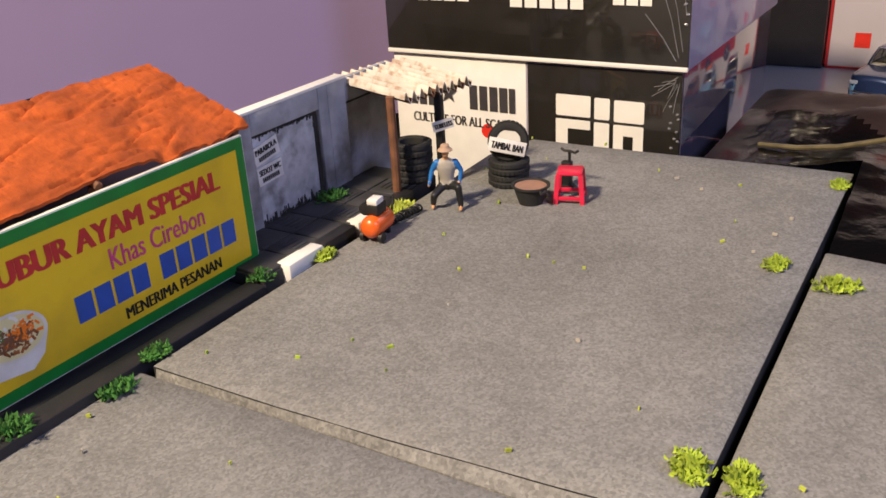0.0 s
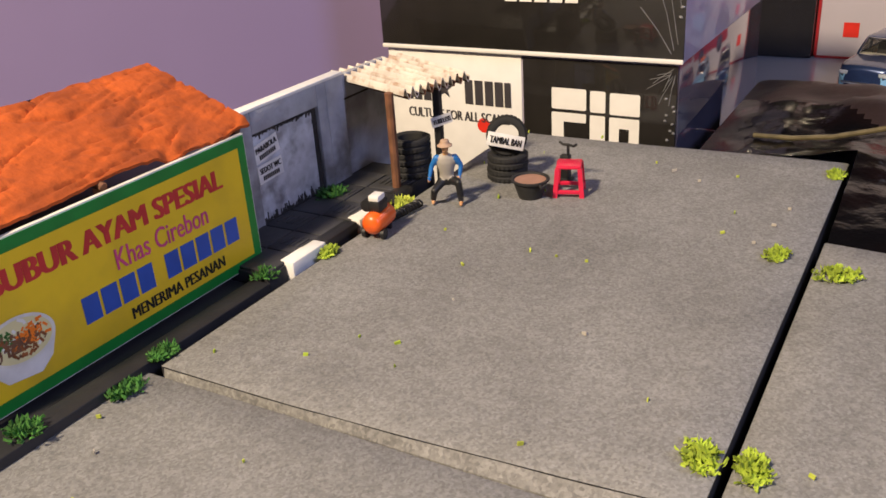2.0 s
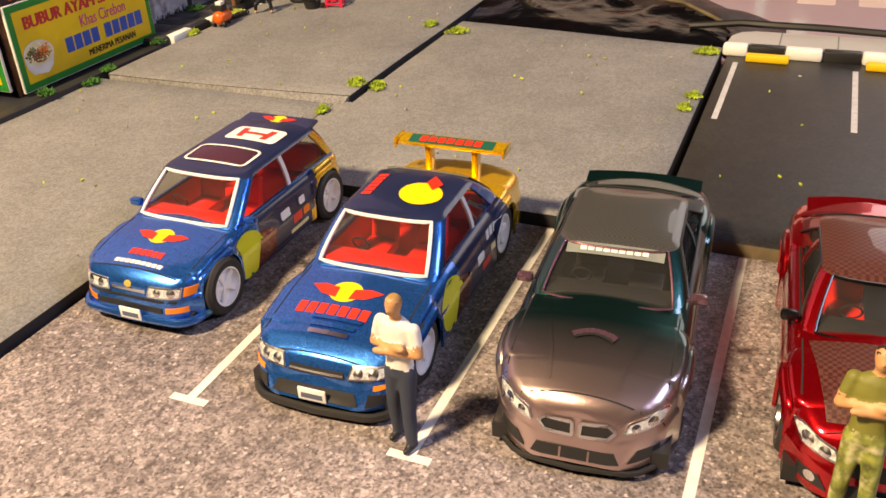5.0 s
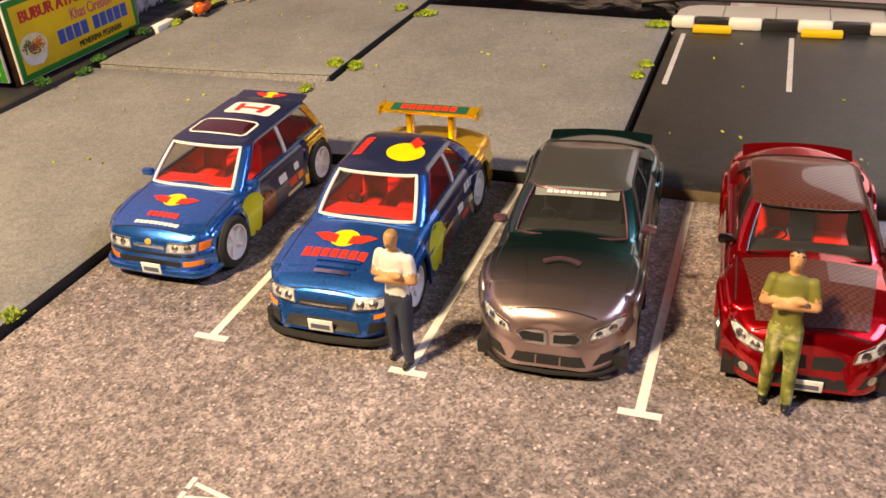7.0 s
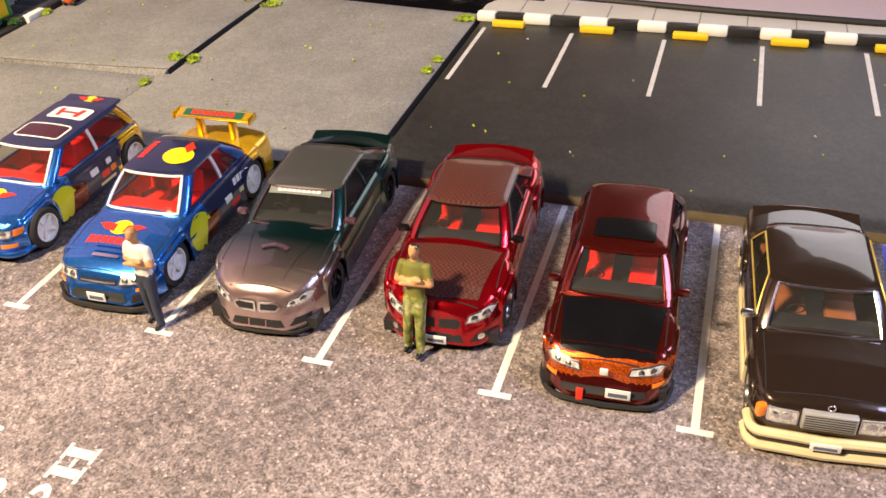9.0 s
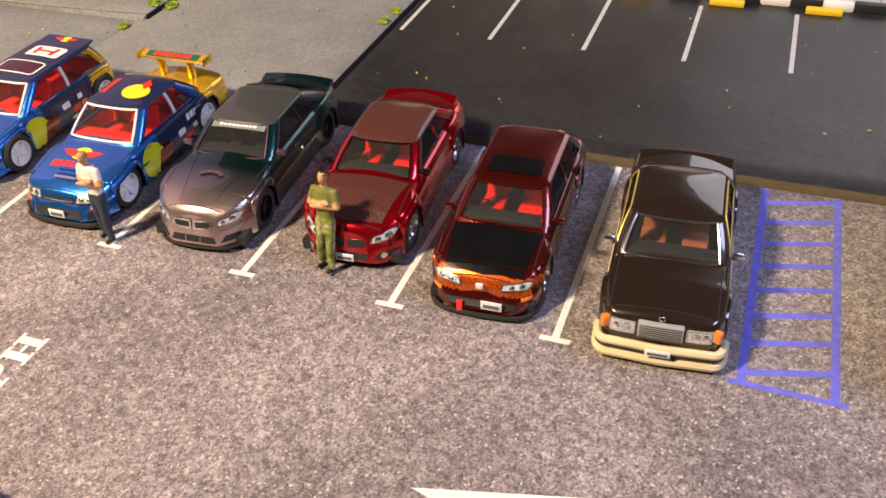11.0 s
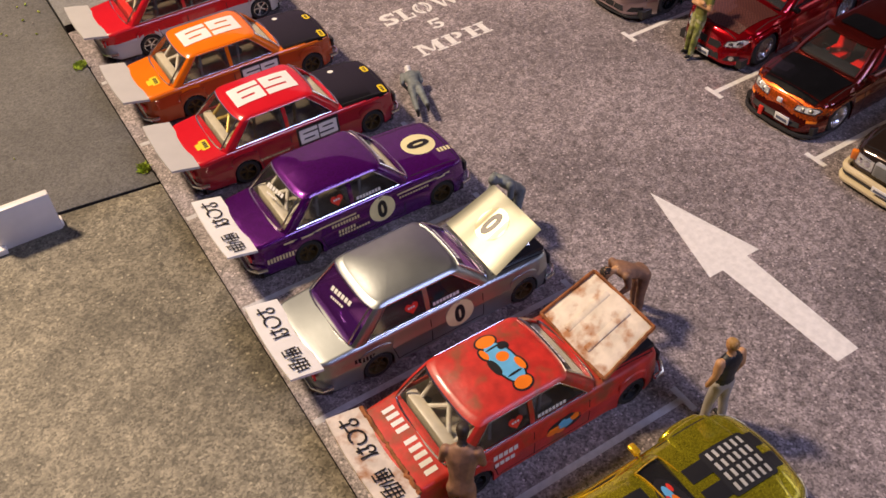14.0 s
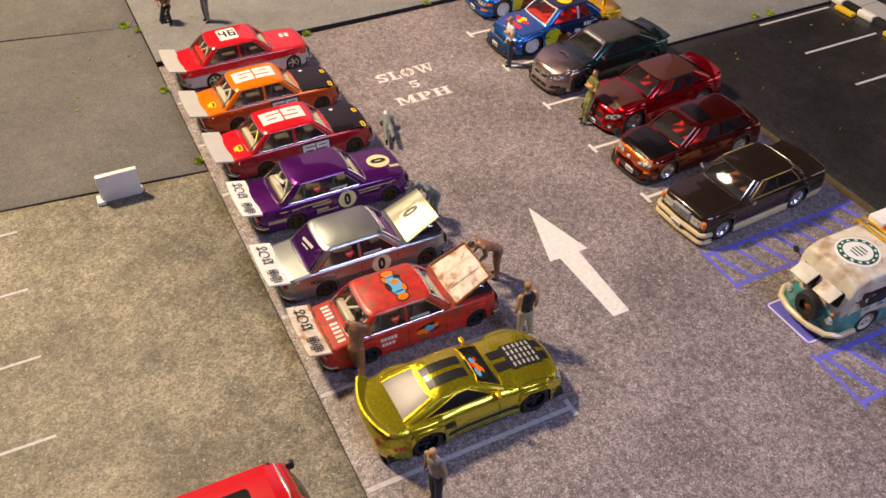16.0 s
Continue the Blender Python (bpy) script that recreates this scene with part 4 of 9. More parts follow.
def car(name, label, x, y, z, rz, S, paints, paint=lambda x, y, z: 0, roof_mat=None, trim=None, glass_mat=None, seat=None, rim=None, spokes=5, group="", doors=2, mirrors=None, rim_label=""):
    T = thing(name, label, "model car", x, y, z, rz, group)
    G = S["cab"]
    shell = body_shell(S, paint)
    zb, zt = G["belt"], G["roof"]
    inside = lambda f: all(G["rg0"] + 0.8 < shell.v[k][0] < G["ws0"] - 0.4 and abs(shell.v[k][1]) < G["wb"] - 0.2 and shell.v[k][2] > zb - 1.2 for k in f)
    opened = Geo()
    opened.v = shell.v
    for f, mi in zip(shell.f, shell.m):
        if not inside(f):
            opened.f.append(f)
            opened.m.append(mi)
    part("body", opened, paints, T, smooth=32)
    tub = Geo()
    wi0, wi1, x0, x1 = G["wb"] - 1.6, G["wb"] - 0.9, G["rg0"] + 0.6, G["ws0"] - 0.2
    tub.rings([[(x0, -wi1, zb), (x1, -wi1, zb), (x1, wi1, zb), (x0, wi1, zb)], [(x0 + 1, -wi0, zb - 5.5), (x1 - 1, -wi0, zb - 5.5), (x1 - 1, wi0, zb - 5.5), (x0 + 1, wi0, zb - 5.5)]], False, True)
    part("cabin_floor", tub, G.get("dash") or M["black_part"], T)
    trim, glass_mat, seat = trim or M["chrome"], glass_mat or M["clear"], seat or M["black_part"]
    # dark chassis between the wheels
    a, b = S["len"]
    ch = Geo().box(a + 2.5, b - 2.5, -S["hw"] + 4.6, S["hw"] - 4.6, min(S["sill"], 2.0) - 0.3, 4.0)
    for wx0, wx1 in ((a + 2, S["wheels"][0] - S["arch"] - 0.2), (S["wheels"][0] + S["arch"] + 0.2, S["wheels"][1] - S["arch"] - 0.2), (S["wheels"][1] + S["arch"] + 0.2, b - 2)):
        if wx1 > wx0:
            ch.box(wx0, wx1, -S["hw"] + 1.0, S["hw"] - 1.0, S["sill"] - 0.1, 4.2)
    part("chassis", ch, M["black_part"], T)
    # glasshouse
    cab, front_loop, back_loop, side_loop = cabin(G)
    for key, g in sorted(cab.items()):
        nm = key.rstrip("+-").rstrip("0123456789")
        if nm.endswith("window") or nm == "windscreen":
            gm = (G.get("rear_glass") or glass_mat) if nm == "rear_window" else ((G.get("side_glass") or glass_mat) if nm == "side_window" else glass_mat)
            pane = thick(thick_shift(g, -0.14), 0.2)
            ob = part(nm, pane, gm, T, "clear plastic windscreen" if nm == "windscreen" and gm == M["clear"] else "", smooth=60)
            ob.visible_shadow = False
        elif nm == "roof":
            part("roof", thick(g, 0.45), roof_mat or paints[0], T, smooth=50)
        elif nm == "belt":
            part("belt_moulding", thick(g, 0.4), paints[G.get("pillar_paint", 0)], T, smooth=50)
        else:
            part(nm, thick(g, 0.45), G.get("post_mat") if nm == "door_pillar" and G.get("post_mat") else paints[G.get("rear_paint", G.get("pillar_paint", 0)) if nm == "rear_pillar" else G.get("pillar_paint", 0)], T, smooth=50)
    if G.get("frame"):
        part("window_frame", Geo().tube([(px + 0.12, py, pz + 0.12) for px, py, pz in front_loop], G["frame"], 6, caps=False), trim, T)
        part("window_frame", Geo().tube([(px - 0.12, py, pz + 0.12) for px, py, pz in back_loop], G["frame"] * 0.8, 6, caps=False), G.get("seal") or trim, T)
    if G.get("side_trim"):
        for sg in (1, -1):
            part("window_frame", Geo().tube([(px, sg * (py + 0.08), pz) for px, py, pz in side_loop], G["side_trim"], 6, caps=False), G.get("side_trim_mat") or trim, T)
    # cabin
    zi = zb - 3.2
    sw = S["hw"] * 0.36
    mid = (G["ws0"] + max(G["rg0"], G["ws0"] - 32)) / 2 + 2.5
    part("dashboard", Geo().box(G["ws0"] - 5.0, G["ws0"] - 0.6, -G["wb"] + 1.2, G["wb"] - 1.2, zi + 1.2, zi + 3.9, 0.5), G.get("dash") or M["black_part"], T)
    for sg in (1, -1):
        g = Geo().box(mid - 1.5, mid + 5.0, sg * sw - 2.9, sg * sw + 2.9, zi - 1.2, zi + 0.9, 0.5)
        s0 = len(g.v)
        g.box(-0.9, 0.9, -2.7, 2.7, 0, 6.2, 0.6)
        g.box(-0.6, 0.6, -1.4, 1.4, 6.0, 7.4, 0.4)
        g.turn(pose(mid - 1.8, sg * sw, zi + 0.2, 0, -14, 0), s0)
        part("seat", g, seat, T)
    part("rear_seat", Geo().box(G["rg0"] + 2.0, G["rg0"] + 4.6, -G["wb"] + 2, G["wb"] - 2, zi - 1, zi + min(5.2, 2.7 + 2.0 * (zt - zb) / (G["rg1"] - G["rg0"])), 0.6), seat, T)
    part("steering_wheel", Geo().lathe([(1.45, -0.15), (1.75, 0), (1.45, 0.15)], 16, "x", closed=True).turn(pose(G["ws0"] - 5.6, -sw, zi + 4.4, 0, 20, 0)), M["black_part"], T)
    wheel_parts(T, S, rim or M["chrome"], spokes, S.get("dish", 0.6), rim_label)
    skin = Skin(merge(shell, *cab.values()))
    # seams of bonnet, boot and doors
    hw = S["hw"]
    sm = Geo()
    if S.get("seams", True):
        f0, f1, wi = G["ws0"] + 1.2, b - 2.6, hw - 2.2
        sm = merge(sm, skin.lay(seam([(f0, -wi), (f1, -wi), (f1, wi), (f0, wi)]), (0, 0, 10), *TOP, out=0.03))
        for side, sg in ((RIGHT, 1), (LEFT, -1)):
            d0, d1 = sg * (G["ws0"] - 2.5), sg * ((G.get("posts") or [mid - 4])[0])
            zl = S["sill"] + 1.6
            sm = merge(sm, skin.lay(seam([(d0, zb - 0.5), (d0, zl), (d1, zl), (d1, zb - 0.5)]), (0, -sg * hw * 0.5, 0), *side, out=0.03))
            if doors == 4:
                d2 = sg * (S["wheels"][0] + S["arch"] * 0.9)
                sm = merge(sm, skin.lay(seam([(d1, zl), (d2 + sg * 1.5, zl), (d2, zb - 2.5)]), (0, -sg * hw * 0.5, 0), *side, out=0.03))
        part("panel_seam", sm, M["seam"], T, "dark gaps round doors and bonnet", smooth=0)
    if mirrors:
        for sg in (1, -1):
            g = Geo().box(-0.8, 0.8, -1.3, 1.3, -0.75, 0.75, 0.45).turn(pose(G["ws0"] - 3.0, sg * (G["wb"] + 1.7), zb + 0.9))
            g.tube([(G["ws0"] - 3.0, sg * (G["wb"] - 0.2), zb + 0.3), (G["ws0"] - 3.0, sg * (G["wb"] + 1.4), zb + 0.8)], 0.25, 6)
            part("mirror", g, mirrors, T)
    return T, skin, S


def panel(T, skin, g, at, axes, mat, name, label="", out=0.3):
    """A raised pad with real edges that follows the skin."""
    top, low = skin.lay(g, at, *axes, out=out), skin.lay(g, at, *axes, out=-0.25)
    n = len(g.v)
    edge = set()
    for f in g.f:
        for i, k in enumerate(f):
            edge.add((k, f[(i + 1) % len(f)]))
    r = Geo()
    r.v = top.v + low.v
    r.f = list(g.f) + [(q, k, k + n, q + n) for k, q in edge if (q, k) not in edge]
    r.m = [0] * len(r.f)
    return part(name, r, mat, T, label, smooth=40)


def headlights(T, skin, poly, bulbs, rim="chrome", slit=None, z_at=8):
    """Conforming lamp pair: dark bowl, bright rim and round reflectors; poly as (y, z)."""
    for sg in (1, -1):
        pts = [(sg * y, z) for y, z in poly][::sg]
        h = panel(T, skin, sheet(pts, 8), (40, 0, 0), FRONT, M["lamp_bowl"], "headlight", "clear headlight over bright bowl", 0.25)
        part("headlight_rim", skin.lay(seam(pts + pts[:1], 0.28), (40, 0, 0), *FRONT, out=0.36), M[rim], h, smooth=0)
        for y, z, r in bulbs:
            disc = Geo().rings([[(sg * y + r * f * math.cos(k * math.pi / 7), z + r * f * math.sin(k * math.pi / 7), 0.22 * (1 - f)) for k in range(14)] for f in (1.0, 0.75, 0.45, 0.1)], False, True)
            part("reflector", skin.lay(disc, (40, 0, 0), *FRONT, out=0.3), M["chrome"], h, smooth=60)


def front_lip(T, S, z, r, mat="black_part", name="lip", label="black front lip", out=0.35):
    """A rail round the nose that follows the plan of the body."""
    b, (nl, nr), hw = S["len"][1], S.get("nose", (6.0, 1.6)), S["hw"]
    k, half = S.get("bow", 1.0), []
    for x, y in [(b - nl - 0.6, hw - 0.2)] + [(b - nl + nl * math.sin(q), hw - nr * (1 - math.cos(q)) - 0.3 - S.get("round", 1.9) * 0.4 * math.sin(q) ** 6) for q in [radians(15 * i) for i in range(7)]] + [(b, hw * 0.4)]:
        half.append((x + out * 0.7 + max(0, (x - b + 13) / 13) ** 2 * k * (0.45 - (y / hw) ** 2), y + out * 0.3, z))
    pts = half + [(b + out + 0.45 * k, 0, z)] + [(x, -y, z) for x, y, z in reversed(half)]
    return part(name, Geo().tube(pts, r, 8), M[mat], T, label)


def front_panel(T, skin, poly, mat, name, label="", out=0.18, both=False):
    for sg in ((1, -1) if both else (1,)):
        pts = [(sg * y, z) for y, z in poly][::sg]
        panel(T, skin, sheet(pts, 8), (40, 0, 0), FRONT, M[mat], name, label, out)


def sticker(T, skin, g, at, axes, mat, name="sticker", label="", out=0.07):
    return part(name, skin.lay(g, at, *axes, out=out), mat, T, label, smooth=0)


def spec(L, hw, top, wheels, wr, cab, sill=2.0, **k):
    a, b = L
    S = dict(len=L, hw=hw, sill=sill, top=top, wheels=wheels, wr=wr, ww=3.6, axle=wr, arch=wr + 0.35, track=hw - 1.9, cab=cab,
             plan=[(a, hw - 1.2), (a + 3, hw - 0.3), (a + 10, hw), (b - 12, hw), (b - 4, hw - 0.4), (b, hw - 1.6)],
             low=[(a, sill + 1.6), (a + 4, sill + 0.3), (0, sill), (b - 4, sill + 0.1), (b, sill + 0.3)])
    S.update(k)
    return S


# ---- the row of racing saloons, fronts to the aisle ----
SALOON = spec((-31.5, 31.5), 11.9, [(-31.5, 10.4), (-30, 11.5), (-22, 12.1), (13.5, 12.1), (24, 11.6), (30, 10.9), (31.5, 10.0)], (-17.2, 22.3), 3.8,
              dict(ws0=13.2, ws1=5.6, rg1=-14.6, rg0=-22.6, belt=12.0, roof=19.5, wb=11.0, wr=9.3, posts=[-3.2], cp=(3.4, 2.6), frame=0.3, bulge=1.0, dome=0.9, side_trim=0.13, seal=M["chrome"], side_glass=M["side_tint"], dash=M["pale_cabin"], rear_edge=62), sill=1.4, arch=3.95, flare=0.45, nose=(3.5, 0.9), tail=(3.5, 0.9), shoulder=1.3)


def saloon_fittings(T, skin, bonnet=True):
    """Lamps, grille, bumpers and boot wing that all the saloons share."""
    g = Geo().box(-0.4, 0.5, -9.8, 9.8, 6.2, 9.0, 0.3)
    for k in range(6):
        g.box(0.45, 0.62, -9.4, 9.4, 6.5 + k * 0.42, 6.68 + k * 0.42)
    part("grille", g.turn(pose(31.0, 0, 0)), M["black_part"], T)
    for sg in (1, -1):
        for o in (8.6, 6.2):
            part("headlight", Geo().lathe([(0.01, 0.75), (0.7, 0.6), (1.05, 0.2), (1.1, -0.4)], 14, "x", (31.3, sg * o, 7.6)), M["lens"], T)
        part("tail_light", Geo().box(-31.9, -31.2, sg * 8.0 - 2.4, sg * 8.0 + 2.4, 7.2, 8.9, 0.25), M["red_lens"], T)
    fb = [(28.5, -12.0, 4.6), (30.8, -11.7, 4.6), (32.2, -9.5, 4.6), (32.4, 0, 4.6), (32.2, 9.5, 4.6), (30.8, 11.7, 4.6), (28.5, 12.0, 4.6)]
    part("bumper", Geo().tube(fb, 0.55, 8), M["chrome"], T)
    part("bumper", Geo().tube([(-x, y, z) for x, y, z in fb], 0.55, 8), M["chrome"], T)


def boot_wing(T, mat, writing=False):
    """A broad ducktail that overhangs the boot."""
    rows = []
    for k in range(9):
        y = -11.9 + 23.8 * k / 8
        bow = 0.9 * (1 - (y / 11.9) ** 2)
        rows.append([(-29.6, y, 11.9), (-33.5, y, 12.9), (-37.6 - bow * 0.6 + 0.6, y, 13.6), (-37.7 - bow * 0.6 + 0.6, y, 13.1), (-33.5, y, 12.1), (-29.6, y, 11.2)])
    part("boot_wing", Geo().rings(rows), mat, T, "broad ducktail wing over the boot")
    if writing:
        ink = Geo()
        rnd = random.Random(5)
        layer = 0
        for c in (-9.0, -5.2):  # two dense characters
            for k in range(5):
                y = -1.9 + 0.95 * k
                layer += 1
                st = seam([(c - rnd.uniform(0.7, 1.6), y + rnd.uniform(-0.15, 0.15)), (c + rnd.uniform(0.8, 1.6), y + rnd.uniform(-0.1, 0.25))], 0.34)
                ink.add([(x, q, 0.002 * layer) for x, q, z in st.v], st.f)
            for dx in (-1.45, -0.45, 0.5, 1.4):
                layer += 1
                st = seam([(c + dx, -2.1 + rnd.uniform(0, 0.8)), (c + dx + rnd.uniform(-0.3, 0.3), 2.0 - rnd.uniform(0, 0.9))], 0.36)
                ink.add([(x, q, 0.002 * layer) for x, q, z in st.v], st.f)
        for c, turns in ((1.2, ((-1.1, -1.9, -1.1, 1.9), (-0.3, 1.1, 1.6, 1.2), (0.7, 1.9, 0.7, -0.8))), (4.8, ()), (8.4, ((-1.7, 1.1, 1.7, 1.3), (0.2, 2.1, 0.3, -0.4)))):
            for x0, y0, x1, y1 in turns:
                layer += 1
                st = seam([(c + x0, y0), (c + (x0 + x1) / 2 + 0.15, (y0 + y1) / 2), (c + x1, y1)], 0.46)
                ink.add([(x, q, 0.002 * layer) for x, q, z in st.v], st.f)
            layer += 1
            r, a0, sw, dy = (0.85, 60, -300, -1.1) if c != 4.8 else (1.75, 120, -330, 0.0)
            st = seam([(c + 0.3 + r * math.cos(radians(a0 + sw * k / 12)), dy + r * math.sin(radians(a0 + sw * k / 12))) for k in range(13)], 0.46)
            ink.add([(x, q, 0.002 * layer) for x, q, z in st.v], st.f)
        ink.turn(Matrix.Translation((-33.6, 0, 13.08)) @ Matrix.Rotation(radians(14), 4, "Y") @ Matrix.Rotation(radians(90), 4, "Z"))
        part("wing_lettering", ink, M["black_ink"], T, "black brushed characters as bars", smooth=0)


def cage(T, mat):
    g = Geo()
    for x in (-12, 0):
        g.tube([(x, -8.5, 11.5), (x + 1, -7.6, 19.0), (x + 1, 7.6, 19.0), (x, 8.5, 11.5)], 0.5, 8)
    g.tube([(-20, -6, 11.5), (-11, -7.2, 18.8)], 0.5, 8)
    g.tube([(-20, 6, 11.5), (-11, 7.2, 18.8)], 0.5, 8)
    g.tube([(-19, -5, 12), (-12, 5, 18.6)], 0.5, 8)
    g.tube([(-19, 5, 12), (-12, -5, 18.6)], 0.5, 8)
    g.tube([(-12, -8.2, 14.5), (-12, 8.2, 14.5)], 0.5, 8)
    part("roll_cage", g, mat, T)


def roundel(T, skin, at, axes, r=3.4, digit="0"):
    sticker(T, skin, sheet(ellipse(r, r * 1.05)), at, axes, M["cream_ink"], "roundel", "cream number roundel", 0.06)
    sticker(T, skin, letters(digit, r * 1.5, r * 0.74, 0.055), at, axes, M["black_ink"], "number", "black racing number", 0.13)


def side_writing(T, skin, ink, z=6.0, rows=((-6, 12, 1.0),)):
    for side, sg in ((RIGHT, 1), (LEFT, -1)):
        for x, w, h in rows:
            sticker(T, skin, bars(max(4, int(w / 0.8)), h * 0.8, w), (x, -sg * 6, z), side, ink, "side_lettering", "small lettering as bars")


SALOONS = "racing saloons in the near row"
SKINS = {}
row = [("red", 21.0, -117.0), ("orange", 63.2, -117.6), ("red69", 101.2, -116.6), ("purple", 139.5, -116.6), ("silver", 180.2, -119.3), ("worn", 216.6, -117.6)]

# red and grey saloon with a white number panel
two_tone = lambda x, y, z: 1 if z < 8.3 and x > -40 else 0
T, skin, S = car("racing_saloon", "red over grey model saloon with white roof panel", 21.0, -117.0, 0, 90, SALOON, [M["red_gloss"], M["grey_wing"]], two_tone, seat=M["red_plastic"], rim=M["silver"], group=SALOONS, doors=4)
saloon_fittings(T, skin)
boot_wing(T, M["grey_wing"])
cage(T, M["cream_plastic"])
sticker(T, skin, sheet(round_rect(9, 11, 0.8)), (-5.5, 0, 19), TOP, M["white_ink"], "number_panel", "white number panel", 0.1)
for k, d in enumerate("46"):
    sticker(T, skin, block_digit(d, 3.4, 6.0, 0.95), (-7.7 + 4.4 * k, 0, 19), TOP, M["black_ink"], "number", "black racing number", 0.2)
sticker(T, skin, bars(2, 4.0, 5.5), (23, 2, 11), TOP, M["white_ink"], "sticker", "pale bonnet mark")

# orange and red saloons with white roof numbers and black bonnets; shade painted into the sides
for (_, x, y), top_m, low_m, seat_m in ((row[1], M["orange_gloss"], M["shaded_orange"], M["cream_plastic"]), (row[2], M["red_gloss"], M["shaded_red"], M["gold_ink"])):
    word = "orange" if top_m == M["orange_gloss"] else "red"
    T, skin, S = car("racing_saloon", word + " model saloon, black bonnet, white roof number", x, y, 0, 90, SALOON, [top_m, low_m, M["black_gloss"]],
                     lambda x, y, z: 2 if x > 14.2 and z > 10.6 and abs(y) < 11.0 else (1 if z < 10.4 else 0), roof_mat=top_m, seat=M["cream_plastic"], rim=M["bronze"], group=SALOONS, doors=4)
    saloon_fittings(T, skin)
    boot_wing(T, M["grey_wing"])
    cage(T, M["gold_ink"] if word == "red" else M["white_tube"])
    for k, d in enumerate("69"):
        sticker(T, skin, block_digit(d, 8.8, 8.8, 2.4), (-9.4 + 9.5 * k, 0, 20), TOP, M["white_ink"], "number", "broad white roof number", 0.16)
    for sx, sy, a in ((29.2, -8.2, 2.4), (29.4, 3.0, 2.2)):
        sticker(T, skin, sheet(round_rect(1.9, a * 1.5, 0.6)), (sx - 1.2, sy, 11), TOP, M["yellow_ink"], "sticker", "yellow bonnet sticker")
        sticker(T, skin, bars(3, 0.8, a * 1.0, 0.3), (sx - 1.2, sy, 11), ((0, 1, 0), (-1, 0, 0)), M["black_ink"], "sticker", "", 0.12)
    sticker(T, skin, sheet(ellipse(0.9, 0.9, 12)), (19, 7.0, 11), TOP, M["white_ink"], "sticker", "white round bonnet mark")
    sticker(T, skin, sheet(round_rect(2.3, 4.2, 0.5)), (-25.4, -4.5, 12), TOP, M["yellow_ink"], "sticker", "yellow boot sticker with dark writing")
    sticker(T, skin, sheet(round_rect(1.3, 2.6, 0.4)), (-27.1, -4.5, 12), TOP, M["yellow_ink"], "sticker", "", 0.075)
    sticker(T, skin, bars(4, 1.1, 3.0, 0.3), (-25.2, -4.5, 12), ((0, 1, 0), (-1, 0, 0)), M["black_ink"], "sticker", "", 0.12)
    for side, sg in ((RIGHT, 1), (LEFT, -1)):
        sticker(T, skin, sheet(rect(13, 6.2)), (sg * 0.0 + 5.2, -sg * 6, 8.2), side, M["black_ink"], "door_panel", "black door panel", 0.05)
        for k, d in enumerate("69"):
            sticker(T, skin, block_digit(d, 5.6, 4.4, 1.15), (5.2 + sg * (-3.0 + 6.0 * k), -sg * 6, 8.2), side, M["white_ink"], "number", "white door number", 0.12)
    side_writing(T, skin, M["pale_gold_ink"], 6.2, ((-15, 9, 0.8), (-8, 8, 0.7)))

# purple saloon
T, skin, S = car("racing_saloon", "glossy purple model saloon with cream number roundels", row[3][1], row[3][2], 0, 90, SALOON, [M["purple"]], seat=M["cream_plastic"], rim=M["bronze"], group=SALOONS, doors=4)
SKINS[row[3][1]] = skin
saloon_fittings(T, skin)
boot_wing(T, M["white_ink"], True)
cage(T, M["white_tube"])
roundel(T, skin, (22.6, 0.4, 11), ((0, 1, 0), (-1, 0, 0)), 4.5)
for side, sg in ((RIGHT, 1), (LEFT, -1)):
    roundel(T, skin, (4.3, -sg * 6, 7.6), side, 3.7)
sticker(T, skin, bars(5, 1.6, 5.0), (28.2, -4.5, 11), TOP, M["cream_ink"], "sticker", "small cream bonnet lettering")
side_writing(T, skin, M["pale_gold_ink"], 8.6, ((14, 9, 0.7), (-6, 8, 1.2)))
side_writing(T, skin, M["pale_gold_ink"], 6.4, ((-22, 12, 2.0), (-6, 5, 1.3)))
for side, sg in ((RIGHT, 1), (LEFT, -1)):
    sticker(T, skin, sheet(rect(20, 0.5)), (-13, -sg * 6, 9.8), side, M["pale_gold_ink"], "stripe", "thin pale side stripe", 0.05)
    sticker(T, skin, sheet(rect(16, 0.5)), (17, -sg * 6, 9.8), side, M["pale_gold_ink"], "stripe", "thin pale side stripe", 0.05)
side_writing(T, skin, M["pale_gold_ink"], 5.2, ((-4, 9, 0.9),))


def raised_bonnet(T, mat, inner, angle, label):
    """A bonnet hinged at the screen, standing open over the engine bay, narrower towards the nose."""
    g = Geo()
    rows = []
    for k in range(13):
        v = -1 + 2 * k / 12
        bow = 0.55 * (1 - v * v) + (0.25 if abs(v) < 0.2 else 0.0)
        edge = 0.35 if k in (0, 12) else 0.0
        wide = lambda x: v * (10.7 - 0.075 * x)
        rows.append([(x, wide(x), bow * h - edge) for x, h in ((0, 0.8), (4, 1.0), (9, 1.0), (13, 0.9), (14.8, 0.5))] + [(14.8, wide(14.8), -0.5), (9, wide(9), -0.35), (0, wide(0), -0.35)])
    g.rings(rows)
    if mat == M["rusty_white"]:
        for yy in (-3.2, 3.2):
            g.box(1.5, 13.4, yy - 0.9, yy + 0.9, 0.1, 0.78, 0.3)
    m = pose(14.9, 0, 12.7, 0, -angle, 0)
    b = part("bonnet", g.turn(m), mat, T, label)
    return m


